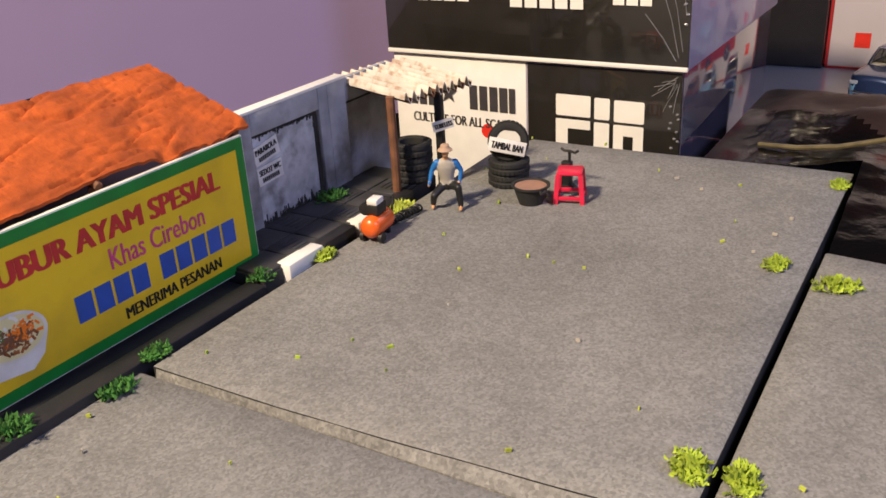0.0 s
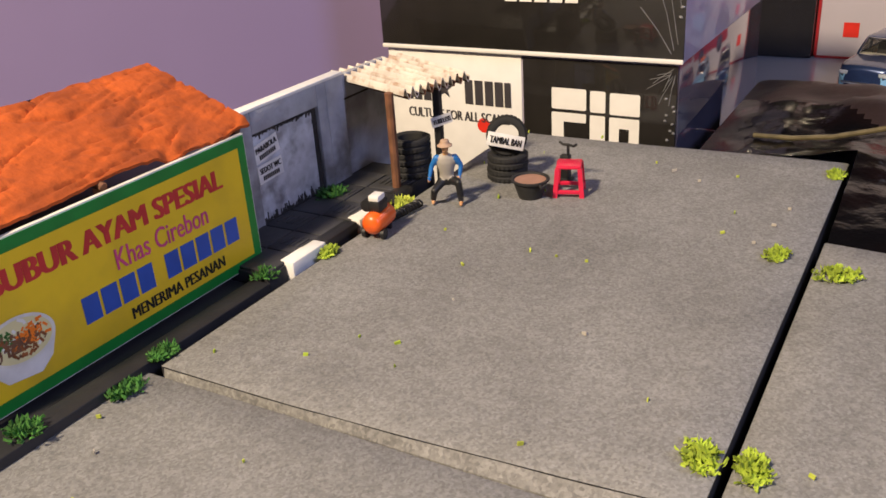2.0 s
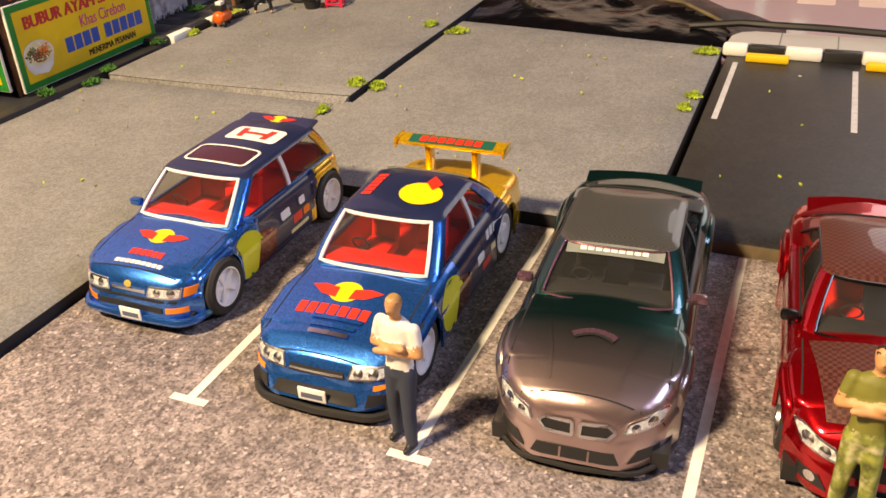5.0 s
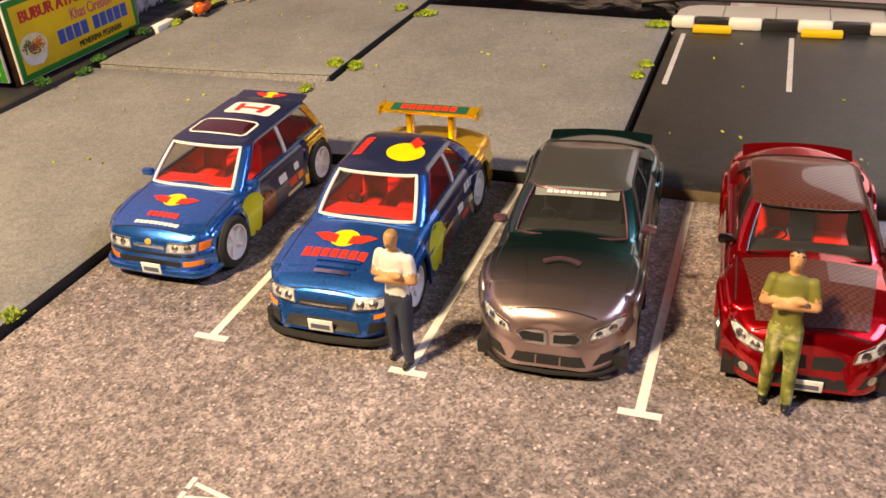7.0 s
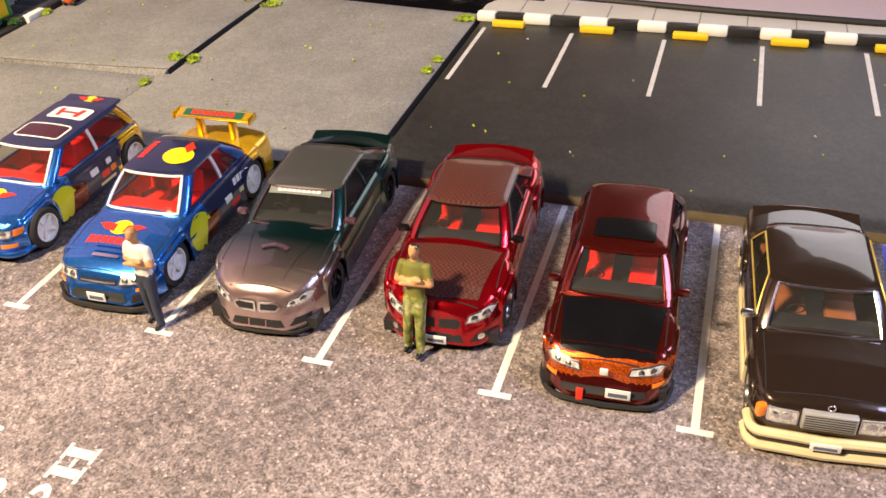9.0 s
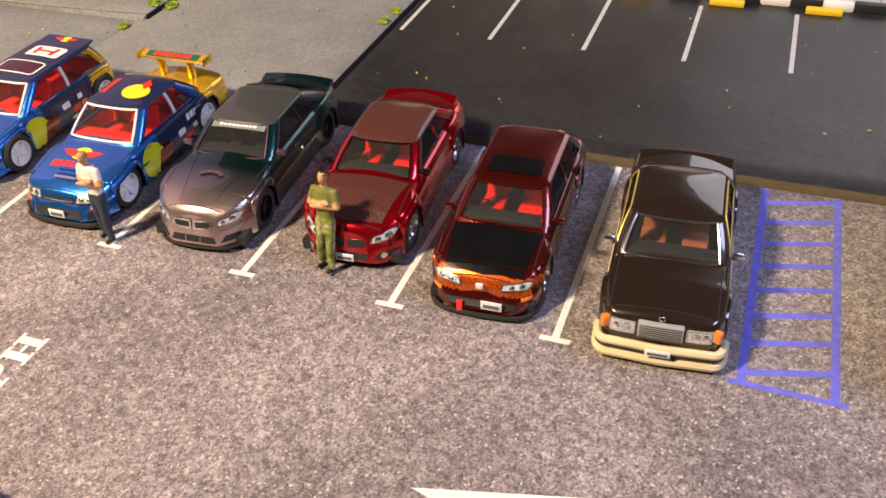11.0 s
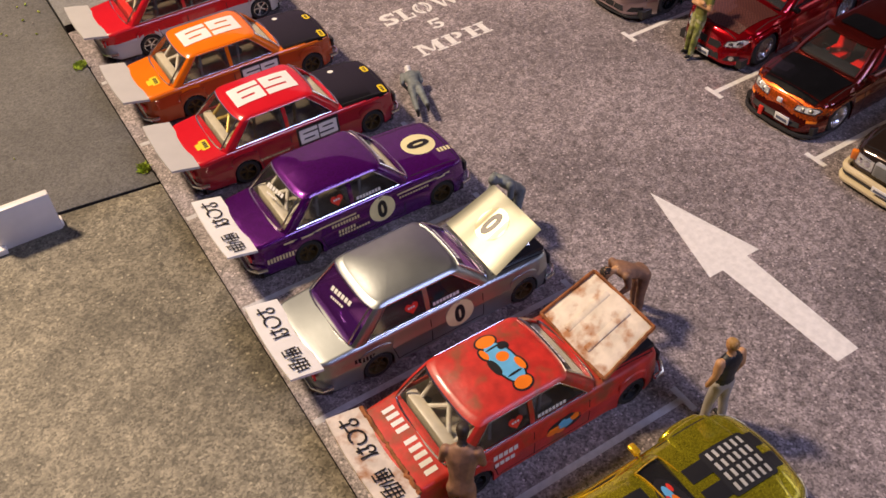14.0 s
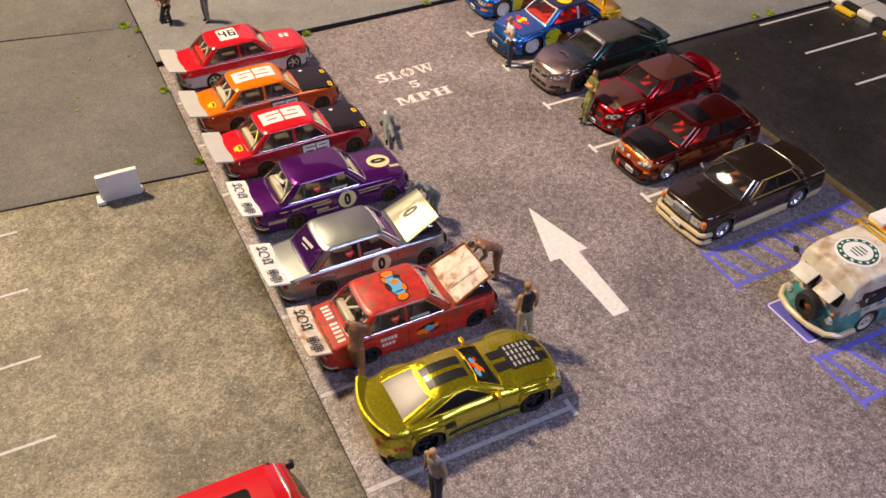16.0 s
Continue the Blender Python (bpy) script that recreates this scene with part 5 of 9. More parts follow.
def engine_bay(T):
    part("engine_bay", Geo().box(15, 29.5, -9.2, 9.2, 11.5, 12.6), M["black_part"], T)
    g = Geo().box(18, 26, -3.2, 3.2, 12.5, 13.6, 0.5).box(19, 25, 3.6, 6.2, 12.5, 13.2, 0.3)
    g.tube([(17, -7, 13), (22, -5, 13.6), (27, -7, 13)], 0.5, 6)
    g.lathe([(0.01, 14.2), (1.6, 14.2), (1.8, 13.4)], 14, "z", (24, -5.8, 0))
    part("engine", g, M["silver"], T)


# bare metal saloon, bonnet open
T, skin, S = car("racing_saloon", "bare polished metal model saloon, bonnet open", row[4][1], row[4][2], 0, 90, SALOON, [M["bare_silver"]], glass_mat=M["violet_glass"], seat=M["violet_glass"], rim=M["bronze"], group=SALOONS, doors=4)
SKINS[row[4][1]] = skin
saloon_fittings(T, skin)
boot_wing(T, M["white_ink"], True)
engine_bay(T)
m = raised_bonnet(T, M["bonnet_metal"], M["silver"], 26, "polished bonnet with scoop, propped open")
for nm, g, lift, ink, words in (("roundel", sheet(ellipse(4.4, 4.2, 28, 0, 0.3), 14), 0.05, "faded_gold", "faded gold number disc"), ("number", letters("0", 6.8, 3.3, 0.06).turn(pose(0, 0.3, 0, 0, 0, 90)), 0.12, "black_ink", "black racing number")):
    wide = 10.7 - 0.075 * 7.6
    g.v = [(x + 7.6, y, 0.55 * (1 - (y / wide) ** 2) + lift + 0.25 * min(1.0, max(0.0, (0.36 - abs(y / wide)) / 0.16))) for x, y, z in g.v]
    part(nm, g.turn(m), M[ink], T, words, smooth=0)
for side, sg in ((RIGHT, 1), (LEFT, -1)):
    roundel(T, skin, (4.3, -sg * 6, 7.6), side, 3.7)
side_writing(T, skin, M["seam"], 8.6, ((-20, 5, 1.6),))

# worn red saloon with rusty open bonnet
T, skin, S = car("racing_saloon", "weathered red model saloon, rusty white bonnet open", row[5][1], row[5][2], 0, 90, SALOON, [M["worn_red"]], seat=M["cream_plastic"], rim=M["black_part"], group=SALOONS, doors=4)
SKINS[row[5][1]] = skin
saloon_fittings(T, skin)
boot_wing(T, M["rusty_white"], True)
cage(T, M["white_tube"])
engine_bay(T)
m = raised_bonnet(T, M["rusty_white"], M["shaded_red"], 26, "rust-stained white bonnet propped open")
for a, b in (((0, -10.7), (14.8, -9.6)), ((14.8, -9.6), (14.8, 9.6)), ((14.8, 9.6), (0, 10.7)), ((0, 10.7), (0, -10.7))):
    pts = []
    for k in range(15):
        s = k / 14
        pts.append((a[0] + (b[0] - a[0]) * s, a[1] + (b[1] - a[1]) * s, 0.1 + 0.25 * noise.noise((a[0] + k, b[1], 3))))
    part("rusty_rim", Geo().tube(pts, 0.42, 6).turn(m), M["rust"], T, "brown rusty bonnet rim")
pts = [(-29.4 + 0.5 * noise.noise((k * 0.7, 5, 1)), -11.6 + 23.2 * k / 40, 12.0 + 0.2 * noise.noise((k * 0.9, 2, 8))) for k in range(41)]
part("rusty_rim", Geo().tube(pts, 0.5, 6), M["rust"], T, "crumbling rust along the boot wing")
# patchwork blot on the roof
blot = ((-0.3, 0, 5.6, 2.2, "blue_ink"), (-6.0, 0.3, 1.3, 1.7, "orange_ink"), (5.7, -0.3, 1.5, 1.9, "orange_ink"), (0.8, 0.3, 1.2, 1.2, "orange_ink"), (-2.2, 2.1, 1.6, 0.7, "orange_ink"), (-0.6, -2.0, 1.9, 0.6, "black_ink"), (3.0, -2.2, 1.4, 0.6, "orange_ink"), (3.0, 1.6, 0.8, 0.9, "black_ink"), (-3.6, 0.1, 0.25, 1.5, "black_ink"), (3.6, 0.0, 0.22, 1.7, "black_ink"))
for rim_width in (0.42, 0.0):
    for k, (dx, dy, rx, ry, ink) in enumerate(blot):
        mat = M["black_ink"] if rim_width else M[ink]
        sticker(T, skin, sheet(ellipse(rx * 1.04 + rim_width, ry * 1.14 + rim_width)).turn(Matrix.Rotation(radians(94), 4, "Z")), (-2.6 + dy * 1.14, dx * 1.04, 19), TOP, mat, "sticker", "blue and orange roof blot", 0.09 if rim_width else 0.13 + 0.004 * k)
sticker(T, skin, bars(5, 2.7, 9.4, 0.42), (-25.2, -4.4, 12), ((0, 1, 0), (-1, 0, 0)), M["white_ink"], "boot_lettering", "white boot lettering as bars")
sticker(T, skin, bars(4, 2.7, 7.6, 0.42), (-25.2, 5.4, 12), ((0, 1, 0), (-1, 0, 0)), M["white_ink"], "boot_lettering")
for side, sg in ((RIGHT, 1), (LEFT, -1)):
    sticker(T, skin, bars(5, 1.5, 6.0, 0.2), (-10, -sg * 6, 9.0), side, M["white_ink"], "side_lettering", "white door lettering as bars")
    sticker(T, skin, bars(4, 1.3, 5.0, 0.2), (-10.4, -sg * 6, 6.9), side, M["white_ink"], "side_lettering")
    for k, (dx, dz, rx, ry, ink) in enumerate(((0, 0, 4.3, 2.1, "black_ink"), (-2.6, -0.5, 1.9, 1.1, "orange_ink"), (0.4, 0.2, 1.9, 1.4, "blue_ink"), (2.6, 0.7, 1.1, 0.9, "orange_ink"), (1.2, 1.7, 1.2, 0.7, "black_ink"), (-0.9, -1.4, 1.1, 0.6, "orange_ink"))):
        sticker(T, skin, sheet(ellipse(rx, ry), 5), (4.2 + sg * dx, -sg * 6, 7.3 + dz), side, M[ink], "sticker", "small blue, orange and black door blot", 0.05 + 0.015 * k)

# heart-shaped red stickers and white bars on the side windows of three saloons
HEART = [(0.105 * 16 * math.sin(a) ** 3, 0.105 * (13 * math.cos(a) - 5 * math.cos(2 * a) - 2 * math.cos(3 * a) - math.cos(4 * a))) for a in [2 * math.pi * k / 28 for k in range(28)]]
for _, x, y in row[3:]:
    T = next(o for o in bpy.data.objects if o.name.startswith("racing_saloon") and o.parent is None and abs(o.location.x - x * MM) < 1e-5)
    for sg in (1, -1):
        side = RIGHT if sg > 0 else LEFT
        sticker(T, SKINS[x], flat(HEART), (-7.0, -sg * 8, 15.4), side, M["red_ink"], "sticker", "red heart-shaped window sticker", 0.05)
        sticker(T, SKINS[x], bars(3, 0.5, 1.9, 0.3), (-7.0, -sg * 8, 15.6), side, M["white_ink"], "sticker", "", 0.1)
        sticker(T, SKINS[x], bars(8, 0.9, 7.0, 0.25), (1.6, -sg * 8, 13.6), side, M["white_ink"], "window_lettering", "white window lettering as bars", 0.05)
    at, ax = screen(SALOON, 0.72)
    sticker(T, SKINS[x], sheet(rect(15.0, 1.5)), at, ax, M["black_ink"] if x == row[5][1] else M["dark_tint"], "screen_banner", "banner strip across the screen top", 0.06)
    sticker(T, SKINS[x], bars(9, 0.9, 11.5, 0.2), at, ax, M["white_ink"], "banner_lettering", "white banner lettering as bars", 0.12)
    at, ax = screen(SALOON, 0.5, True)
    if x != row[5][1]:
        for dy, w, h in ((0.8, 8.0, 1.1), (-0.9, 5.0, 0.5)):
            sticker(T, SKINS[x], bars(6, h, w, 0.25).turn(pose(0, dy, 0, 0, 0, 9)), at, ax, M["white_ink"], "window_lettering", "white script on the rear window as bars", 0.06)

# ---- gold coupe at the end of the near row ----
# rear window: opaque grey puts the pane's reflected light into its colour
M["reflection_grey"] = material("grey_reflection_pane", (0.15, 0.135, 0.12), 0.32, vary=0.2, scale=120, spec=0.22)
COUPE = spec((-32, 32), 13.4, [(-32, 11.6), (-30, 13.2), (-25, 13.2), (9, 12.7), (20, 12.2), (27, 11.2), (30.5, 9.8), (32, 8.4)], (-17.4, 19.4), 5.2,
             dict(ws0=9.4, ws1=0.2, rg1=-11.6, rg0=-24.0, belt=12.9, roof=17.5, wb=10.7, wr=8.1, rear_edge=40, posts=[], cp=(3.5, 7.5), bulge=1.3, dome=1.0, pillar=1.4, frame=0.18, side_trim=0.18, side_trim_mat=M["gold_flake"], corner=2.6, rear_glass=M["reflection_grey"]), sill=1.8, flare=1.0, round=2.6, arch=5.7, nose=(10, 3.6), tail=(9, 3.0), shoulder=2.8, crown=1.0, bow=2.2, rake=1.4, tail_bow=2.2, plan=[(-32, 13.0), (-24, 13.4), (-14, 13.5), (-5, 12.7), (8, 12.7), (20, 13.2), (32, 12.6)])
T, skin, S = car("coupe", "gold-green metallic model coupe with black stripes", 256.0, -115.5, 0, 90, COUPE, [M["lime_gold"]], glass_mat=M["smoke"], rim=M["black_gloss"], trim=M["gold_flake"], mirrors=M["gold_flake"])
for dy in (-2.6, 2.6):
    sticker(T, skin, sheet(rect(13.0, 3.4), 10), (-6.2, dy, 19), TOP, M["black_ink"], "stripe", "black roof stripe", 0.14)
    sticker(T, skin, sheet(rect(20, 3.4), 10), (20.6, dy, 13), TOP, M["black_ink"], "stripe", "black bonnet stripe", 0.12)
sticker(T, skin, sheet(round_rect(11.0, 10.4, 0.8)), (21.0, 0, 13), TOP, M["black_part"], "bonnet_vent", "louvred black bonnet vent", 0.2)
# pale grey stands in for the glint on the metal slits
lv = Geo()
for k in range(6):
    for s in range(4):
        lv = merge(lv, skin.lay(Geo().add([(p, q, 0) for p, q in rect(0.7, 1.7, 17.0 + k * 1.6, -3.6 + s * 2.4)], [(0, 1, 2, 3)]), (0, 0, 13), *TOP, out=0.42))
part("louvre", lv, M["louvre_glint"], T, "bright louvre slits", smooth=0)
rows = []
for k in range(11):
    yy = -12.4 + 24.8 * k / 10
    bow = 3.4 * (yy / 12.4) ** 2
    rows.append([(-29.5 + bow, yy, 13.4), (-32.2 + bow, yy, 15.0), (-32.9 + bow, yy, 14.9), (-31.5 + bow, yy, 12.6)])
part("spoiler", Geo().rings(rows), M["lime_gold"], T)
for side, sg in ((RIGHT, 1), (LEFT, -1)):
    sticker(T, skin, sheet(rect(24, 1.2)), (1.5, -sg * 7, 5.6), side, M["black_ink"], "stripe", "black sill stripe")
    sticker(T, skin, bars(3, 1.6, 4), (-26, -sg * 7, 7.5), side, M["red_ink"], "side_lettering")
at, ax = screen(COUPE, 0.55)
for dx, dy, rx, ry, mt, o in ((0, 0, 4.2, 2.6, "black_ink", 0.05), (-1.8, 0.5, 1.4, 0.7, "blue_ink", 0.1), (-0.2, -0.2, 1.5, 0.8, "orange_ink", 0.12), (1.6, 0.3, 1.3, 0.8, "blue_ink", 0.1), (0.5, 1.0, 0.9, 0.5, "red_ink", 0.14), (2.4, -0.8, 0.7, 0.5, "red_ink", 0.14), (-1.0, -1.2, 1.0, 0.4, "orange_ink", 0.12)):
    sticker(T, skin, sheet(ellipse(rx * 1.35, ry * 1.3), 4).turn(pose(-1.0 + dx * 1.35, dy * 1.3, 0)), at, ax, M[mt], "screen_sticker", "oval many-coloured screen sticker", o)
headlights(T, skin, [(6.4, 8.2), (11.2, 8.8), (11.0, 9.9), (6.6, 9.3)], [(8.0, 8.9, 0.6)], "black_part")
front_panel(T, skin, [(-7.5, 5.6), (7.5, 5.6), (6.4, 8.6), (-6.4, 8.6)], "black_part", "grille")
front_panel(T, skin, [(-8.5, 3.4), (8.5, 3.4), (7.5, 4.6), (-7.5, 4.6)], "black_part", "bumper_slot")
for sg in (1, -1):
    part("side_scoop", Geo().box(-11.5, -8.5, sg * 13.2 - 0.3, sg * 13.2 + 0.3, 8.4, 10.4, 0.25), M["black_part"], T)
    sticker(T, skin, sheet(ellipse(1.2, 1.0, 14)), (-33, sg * 9, 9.5), REAR, M["red_lens"], "tail_light")


# ---- the far row, noses to the aisle ----
def bull_sticker(T, skin, at, axes, k=1.0, s=1):
    """A yellow disc between two red wedges, with a red lettering bar under it."""
    sticker(T, skin, sheet(ellipse(2.3 * k, 2.0 * k)), at, axes, M["yellow_ink"], "sticker", "yellow disc of a sponsor mark", 0.06)
    for sg in (1, -1):
        g = sheet([(sg * 0.9 * k, -1.4 * k), (sg * 3.2 * k, -0.9 * k), (sg * 5.2 * k, 0.7 * k), (sg * 3.4 * k, 1.1 * k), (sg * 1.1 * k, 0.6 * k)][::sg], 4)
        sticker(T, skin, g, at, axes, M["red_ink"], "sticker", "red wedge of a sponsor mark", 0.09)


def nose_plate(T, x, z, w=4.6, h=2.2, y=0, tilt=0):
    m = pose(x, y, z, 0, tilt, 0)
    p = part("number_plate", Geo().box(-0.15, 0.15, -w / 2, w / 2, -h / 2, h / 2, 0.1).turn(m), M["plate"], T)
    part("plate_bar", Geo().box(0.14, 0.2, -w * 0.38, w * 0.38, -h * 0.28, h * 0.12).turn(m), M["plate_ink"], p)


def lamp_pair(T, x, y, z, l, w, h, yaw, mat="lens", name="headlight", slope=0):
    for sg in (1, -1):
        part(name, Geo().box(-l / 2, l / 2, -w / 2, w / 2, -h / 2, h / 2, min(l, h) * 0.3).turn(pose(x, sg * y, z, 0, slope, -sg * yaw)), M[mat], T)


RED_CAB = M["red_plastic"]
# blue hatchback with gold tail
HATCH = spec((-29.5, 29.5), 12.9, [(-29.5, 10.5), (-28, 12.8), (10, 13.0), (20, 12.0), (27, 10.6), (29.5, 9.2)], (-20.2, 19.3), 5.5,
             dict(ws0=11.8, ws1=2.6, rg1=-22.5, rg0=-27.2, belt=12.9, roof=20.0, wb=11.6, wr=9.7, posts=[-8.2], cp=(3.0, 3.0), frame=0.36, bulge=1.0, dash=RED_CAB, pillar=1.0, rear_paint=1, post_mat=M["white_rim"], dome=0.8, seal=M["black_part"]), sill=2.0, arch=5.9, flare=0.6, rake=0.8, bow=0.8, nose=(6, 2.6), tail=(4, 1.6), shoulder=2.0, round=2.2, track=12.2)
T, skin, S = car("hatchback", "blue metallic model hatchback with gold tail and sponsor stickers", 17.2, 43.4, 0, -90, HATCH, [M["blue_flake"], M["gold_flake"], M["navy_ink"]],
                 lambda x, y, z: 1 if x < -14 - (z - 6) * 0.4 else (2 if x < 6 and abs(y) > 11 and z > 3 else 0), roof_mat=M["navy_ink"], trim=M["white_ink"], seat=RED_CAB, rim=M["white_rim"], rim_label="white racing wheel", mirrors=M["blue_flake"])
bull_sticker(T, skin, (18.0, -0.3, 12), ((0, 1, 0), (-1, 0, 0)), 1.1)
sticker(T, skin, bars(6, 1.5, 7.5, 0.2), (23.0, 0.2, 12), ((0, 1, 0), (-1, 0, 0)), M["red_ink"], "bonnet_lettering", "red lettering as bars")
sticker(T, skin, bars(9, 0.9, 10.5, 0.15), (25.6, 0.2, 12), ((0, 1, 0), (-1, 0, 0)), M["white_ink"], "bonnet_lettering", "white lettering as bars")
sticker(T, skin, sheet(round_rect(12.0, 6.8, 1.2)), (-13.9, 1.0, 20), ((0, 1, 0), (-1, 0, 0)), M["white_ink"], "roof_sign", "white rounded roof sign", 0.12)
for poly in ([(-3.0, 2.2), (-2.0, 2.2), (-1.6, -2.2), (-2.6, -2.2)], [(3.0, 2.2), (2.6, -2.2), (1.6, -2.2), (2.0, 2.2)], [(-2.2, 0.5), (2.2, 0.5), (1.9, -0.5), (-1.9, -0.5)]):
    sticker(T, skin, sheet([(1.35 * x, y) for x, y in poly], 4), (-13.9, 1.0, 20), ((0, 1, 0), (-1, 0, 0)), M["red_ink"], "roof_mark", "red mark on the roof sign", 0.24)
sticker(T, skin, sheet(round_rect(13.5, 6.2, 1.0)), (-3.2, 0, 20), ((0, 1, 0), (-1, 0, 0)), M["maroon"], "sunroof", "dark open sunroof showing red cabin", 0.06)
loop = [(x, y) for x, y in round_rect(14.2, 6.9, 1.2)]
part("sunroof_frame", skin.lay(seam(loop + loop[:1], 0.55), (-3.2, 0, 20), (0, 1, 0), (-1, 0, 0), out=0.15), M["white_ink"], T, smooth=0)
g = Geo()
rows = [[(-22.0, y, 19.9), (-26.4, y, 20.1), (-26.6, y, 19.5), (-23.0, y, 18.9)] for y in (-8.6, -8.2, 0, 8.2, 8.6)]
part("roof_spoiler", g.rings(rows), M["navy_ink"], T)
sp = Skin(g)
bull_sticker(T, sp, (-24.3, 0, 20.2), ((0, 1, 0), (-1, 0, 0)), 0.85)
for side, sg in ((RIGHT, 1), (LEFT, -1)):
    sticker(T, skin, sheet(ellipse(5.2, 4.6)), (10.2, -sg * 7, 7.0), side, M["lime_ink"], "sticker", "lime yellow side blot", 0.06)
    sticker(T, skin, sheet([(-3.6, -3.6), (3.2, -2.8), (4.0, 2.0), (-1.0, 3.6)]), (4.6, -sg * 7, 6.2), side, M["maroon"], "sticker", "dark red side blot", 0.09)
    sticker(T, skin, bars(6, 1.5, 7.5, 0.2), (-20.2, -sg * 7, 11.4), side, M["black_ink"], "side_lettering", "black lettering as bars")
    for sx, sz, w, h, mt in ((-3.5, 9.0, 3.4, 1.8, "white_ink"), (-7.5, 6.5, 3.4, 2.0, "red_ink"), (-10, 9.2, 2.2, 1.6, "white_ink"), (-11, 6.6, 2.4, 1.8, "orange_ink"), (-8, 4.2, 7, 0.9, "cream_ink")):
        sticker(T, skin, sheet(round_rect(w, h, 0.4), 3), (sx, -sg * 7, sz), side, M[mt], "sticker", "small sponsor sticker")
headlights(T, skin, [(4.2, 7.5), (10.2, 7.6), (10.5, 9.2), (4.6, 9.3)], [(6.2, 8.4, 0.7), (8.8, 8.4, 0.75)])
front_panel(T, skin, [(10.6, 7.6), (12.0, 7.6), (12.2, 9.1), (10.8, 9.2)], "amber", "indicator", "", 0.2, True)
front_panel(T, skin, [(-3.6, 7.9), (3.6, 7.9), (3.6, 8.5), (-3.6, 8.5)], "chrome", "grille_strip", "", 0.15)
sticker(T, skin, sheet(ellipse(0.8, 0.6, 14), 3), (40, 0, 9.2), FRONT, M["gold_ink"], "badge", "small nose badge", 0.2)
front_panel(T, skin, [(-12.4, 6.5), (12.4, 6.5), (12.4, 6.9), (-12.4, 6.9)], "seam", "bumper_gap")
front_panel(T, skin, [(-6.9, 4.5), (6.9, 4.5), (6.9, 5.5), (-6.9, 5.5)], "black_part", "bumper_slot")
front_panel(T, skin, [(7.6, 4.6), (11.2, 4.7), (11.2, 5.7), (7.6, 5.6)], "amber", "fog_light", "", 0.15, True)
front_lip(T, S, 3.0, 0.8, "blue_flake", "bumper", "blue front bumper", 0.2)
nose_plate(T, 30.7, 4.0, 4.6, 2.3, 0.6)

# blue coupe with gold tail and high wing
GT = spec((-35, 35), 13.3, [(-35, 11.0), (-33.5, 13.0), (-24, 13.6), (9, 13.2), (20, 12.2), (30, 10.4), (33.5, 8.8), (35, 7.6)], (-19.0, 21.8), 5.8,
          dict(ws0=12.3, ws1=3.4, rg1=-12.0, rg0=-21.0, belt=13.2, roof=20.3, wb=11.7, wr=9.3, posts=[-6.0], cp=(5.0, 2.6), frame=0.36, bulge=1.3, dash=RED_CAB, pillar=1.1, dome=0.9, rear_paint=0, post_mat=M["white_rim"], seal=M["black_part"]), sill=2.0, arch=6.2, flare=0.9, round=2.6, rake=1.8, bow=1.4, nose=(8, 3.4), tail=(6, 2.0), shoulder=2.2)
T, skin, S = car("coupe", "blue metallic model coupe with gold tail and high rear wing", 59.8, 39.0, 0, -88.8, GT, [M["blue_flake"], M["gold_flake"], M["navy_ink"]],
                 lambda x, y, z: 1 if x < -17 - (z - 6) * 0.3 else (2 if x < 6 and abs(y) > 11 and z > 3 else 0), roof_mat=M["navy_ink"], trim=M["white_ink"], seat=RED_CAB, rim=M["white_rim"], rim_label="white racing wheel", spokes=6)
bull_sticker(T, skin, (19.6, -1.4, 12), ((0, 1, 0), (-1, 0, 0)), 1.25)
sticker(T, skin, bars(7, 2.5, 13.0, 0.2), (24.2, -1.4, 12), ((0, 1, 0), (-1, 0, 0)), M["red_ink"], "bonnet_lettering", "red lettering as bars")
for k in range(3):
    sticker(T, skin, sheet(round_rect(9 - k, 0.9, 0.3)), (26.0 + k * 1.6, 0, 11), ((0, 1, 0), (-1, 0, 0)), M["chrome"] if k == 2 else M["blue_flake"], "bonnet_vent", "raised bonnet vent rib", 0.35)
sticker(T, skin, sheet(ellipse(3.9, 3.9), 12), (-2.2, 3.3, 21), TOP, M["yellow_ink"], "sticker", "yellow roof disc", 0.2)
sticker(T, skin, sheet([(-2.4, -1.3), (1.0, -1.7), (3.4, 0.2), (0.6, 1.3)]), (-7.2, 4.6, 21), TOP, M["red_ink"], "sticker", "red roof wedge", 0.32)
sticker(T, skin, bars(6, 2.0, 9.0, 0.2), (-4.2, -6.6, 21), TOP, M["red_ink"], "roof_lettering", "red lettering as bars", 0.12)
for side, sg in ((RIGHT, 1), (LEFT, -1)):
    sticker(T, skin, sheet(ellipse(5.0, 4.8)), (9.5, -sg * 7, 7.2), side, M["lime_ink"], "sticker", "lime yellow side blot", 0.06)
    sticker(T, skin, sheet([(-3.6, -3.6), (3.2, -2.8), (4.0, 2.0), (-1.0, 3.6)]), (4.6, -sg * 7, 6.4), side, M["maroon"], "sticker", "dark red side blot", 0.09)
    sticker(T, skin, bars(4, 2.0, 7.5, 0.2), (-12.5, -sg * 7, 10.6), side, M["white_ink"], "side_lettering", "white lettering as bars")
    for sx, sz, w, h, mt in ((-5, 8.0, 3.4, 1.8, "white_ink"), (-8, 5.5, 4.4, 1.6, "red_ink"), (-12, 7.2, 3.0, 1.4, "cream_ink")):
        sticker(T, skin, sheet(round_rect(w, h, 0.4), 3), (sx, -sg * 7, sz), side, M[mt], "sticker", "small sponsor sticker")
wing = Geo()
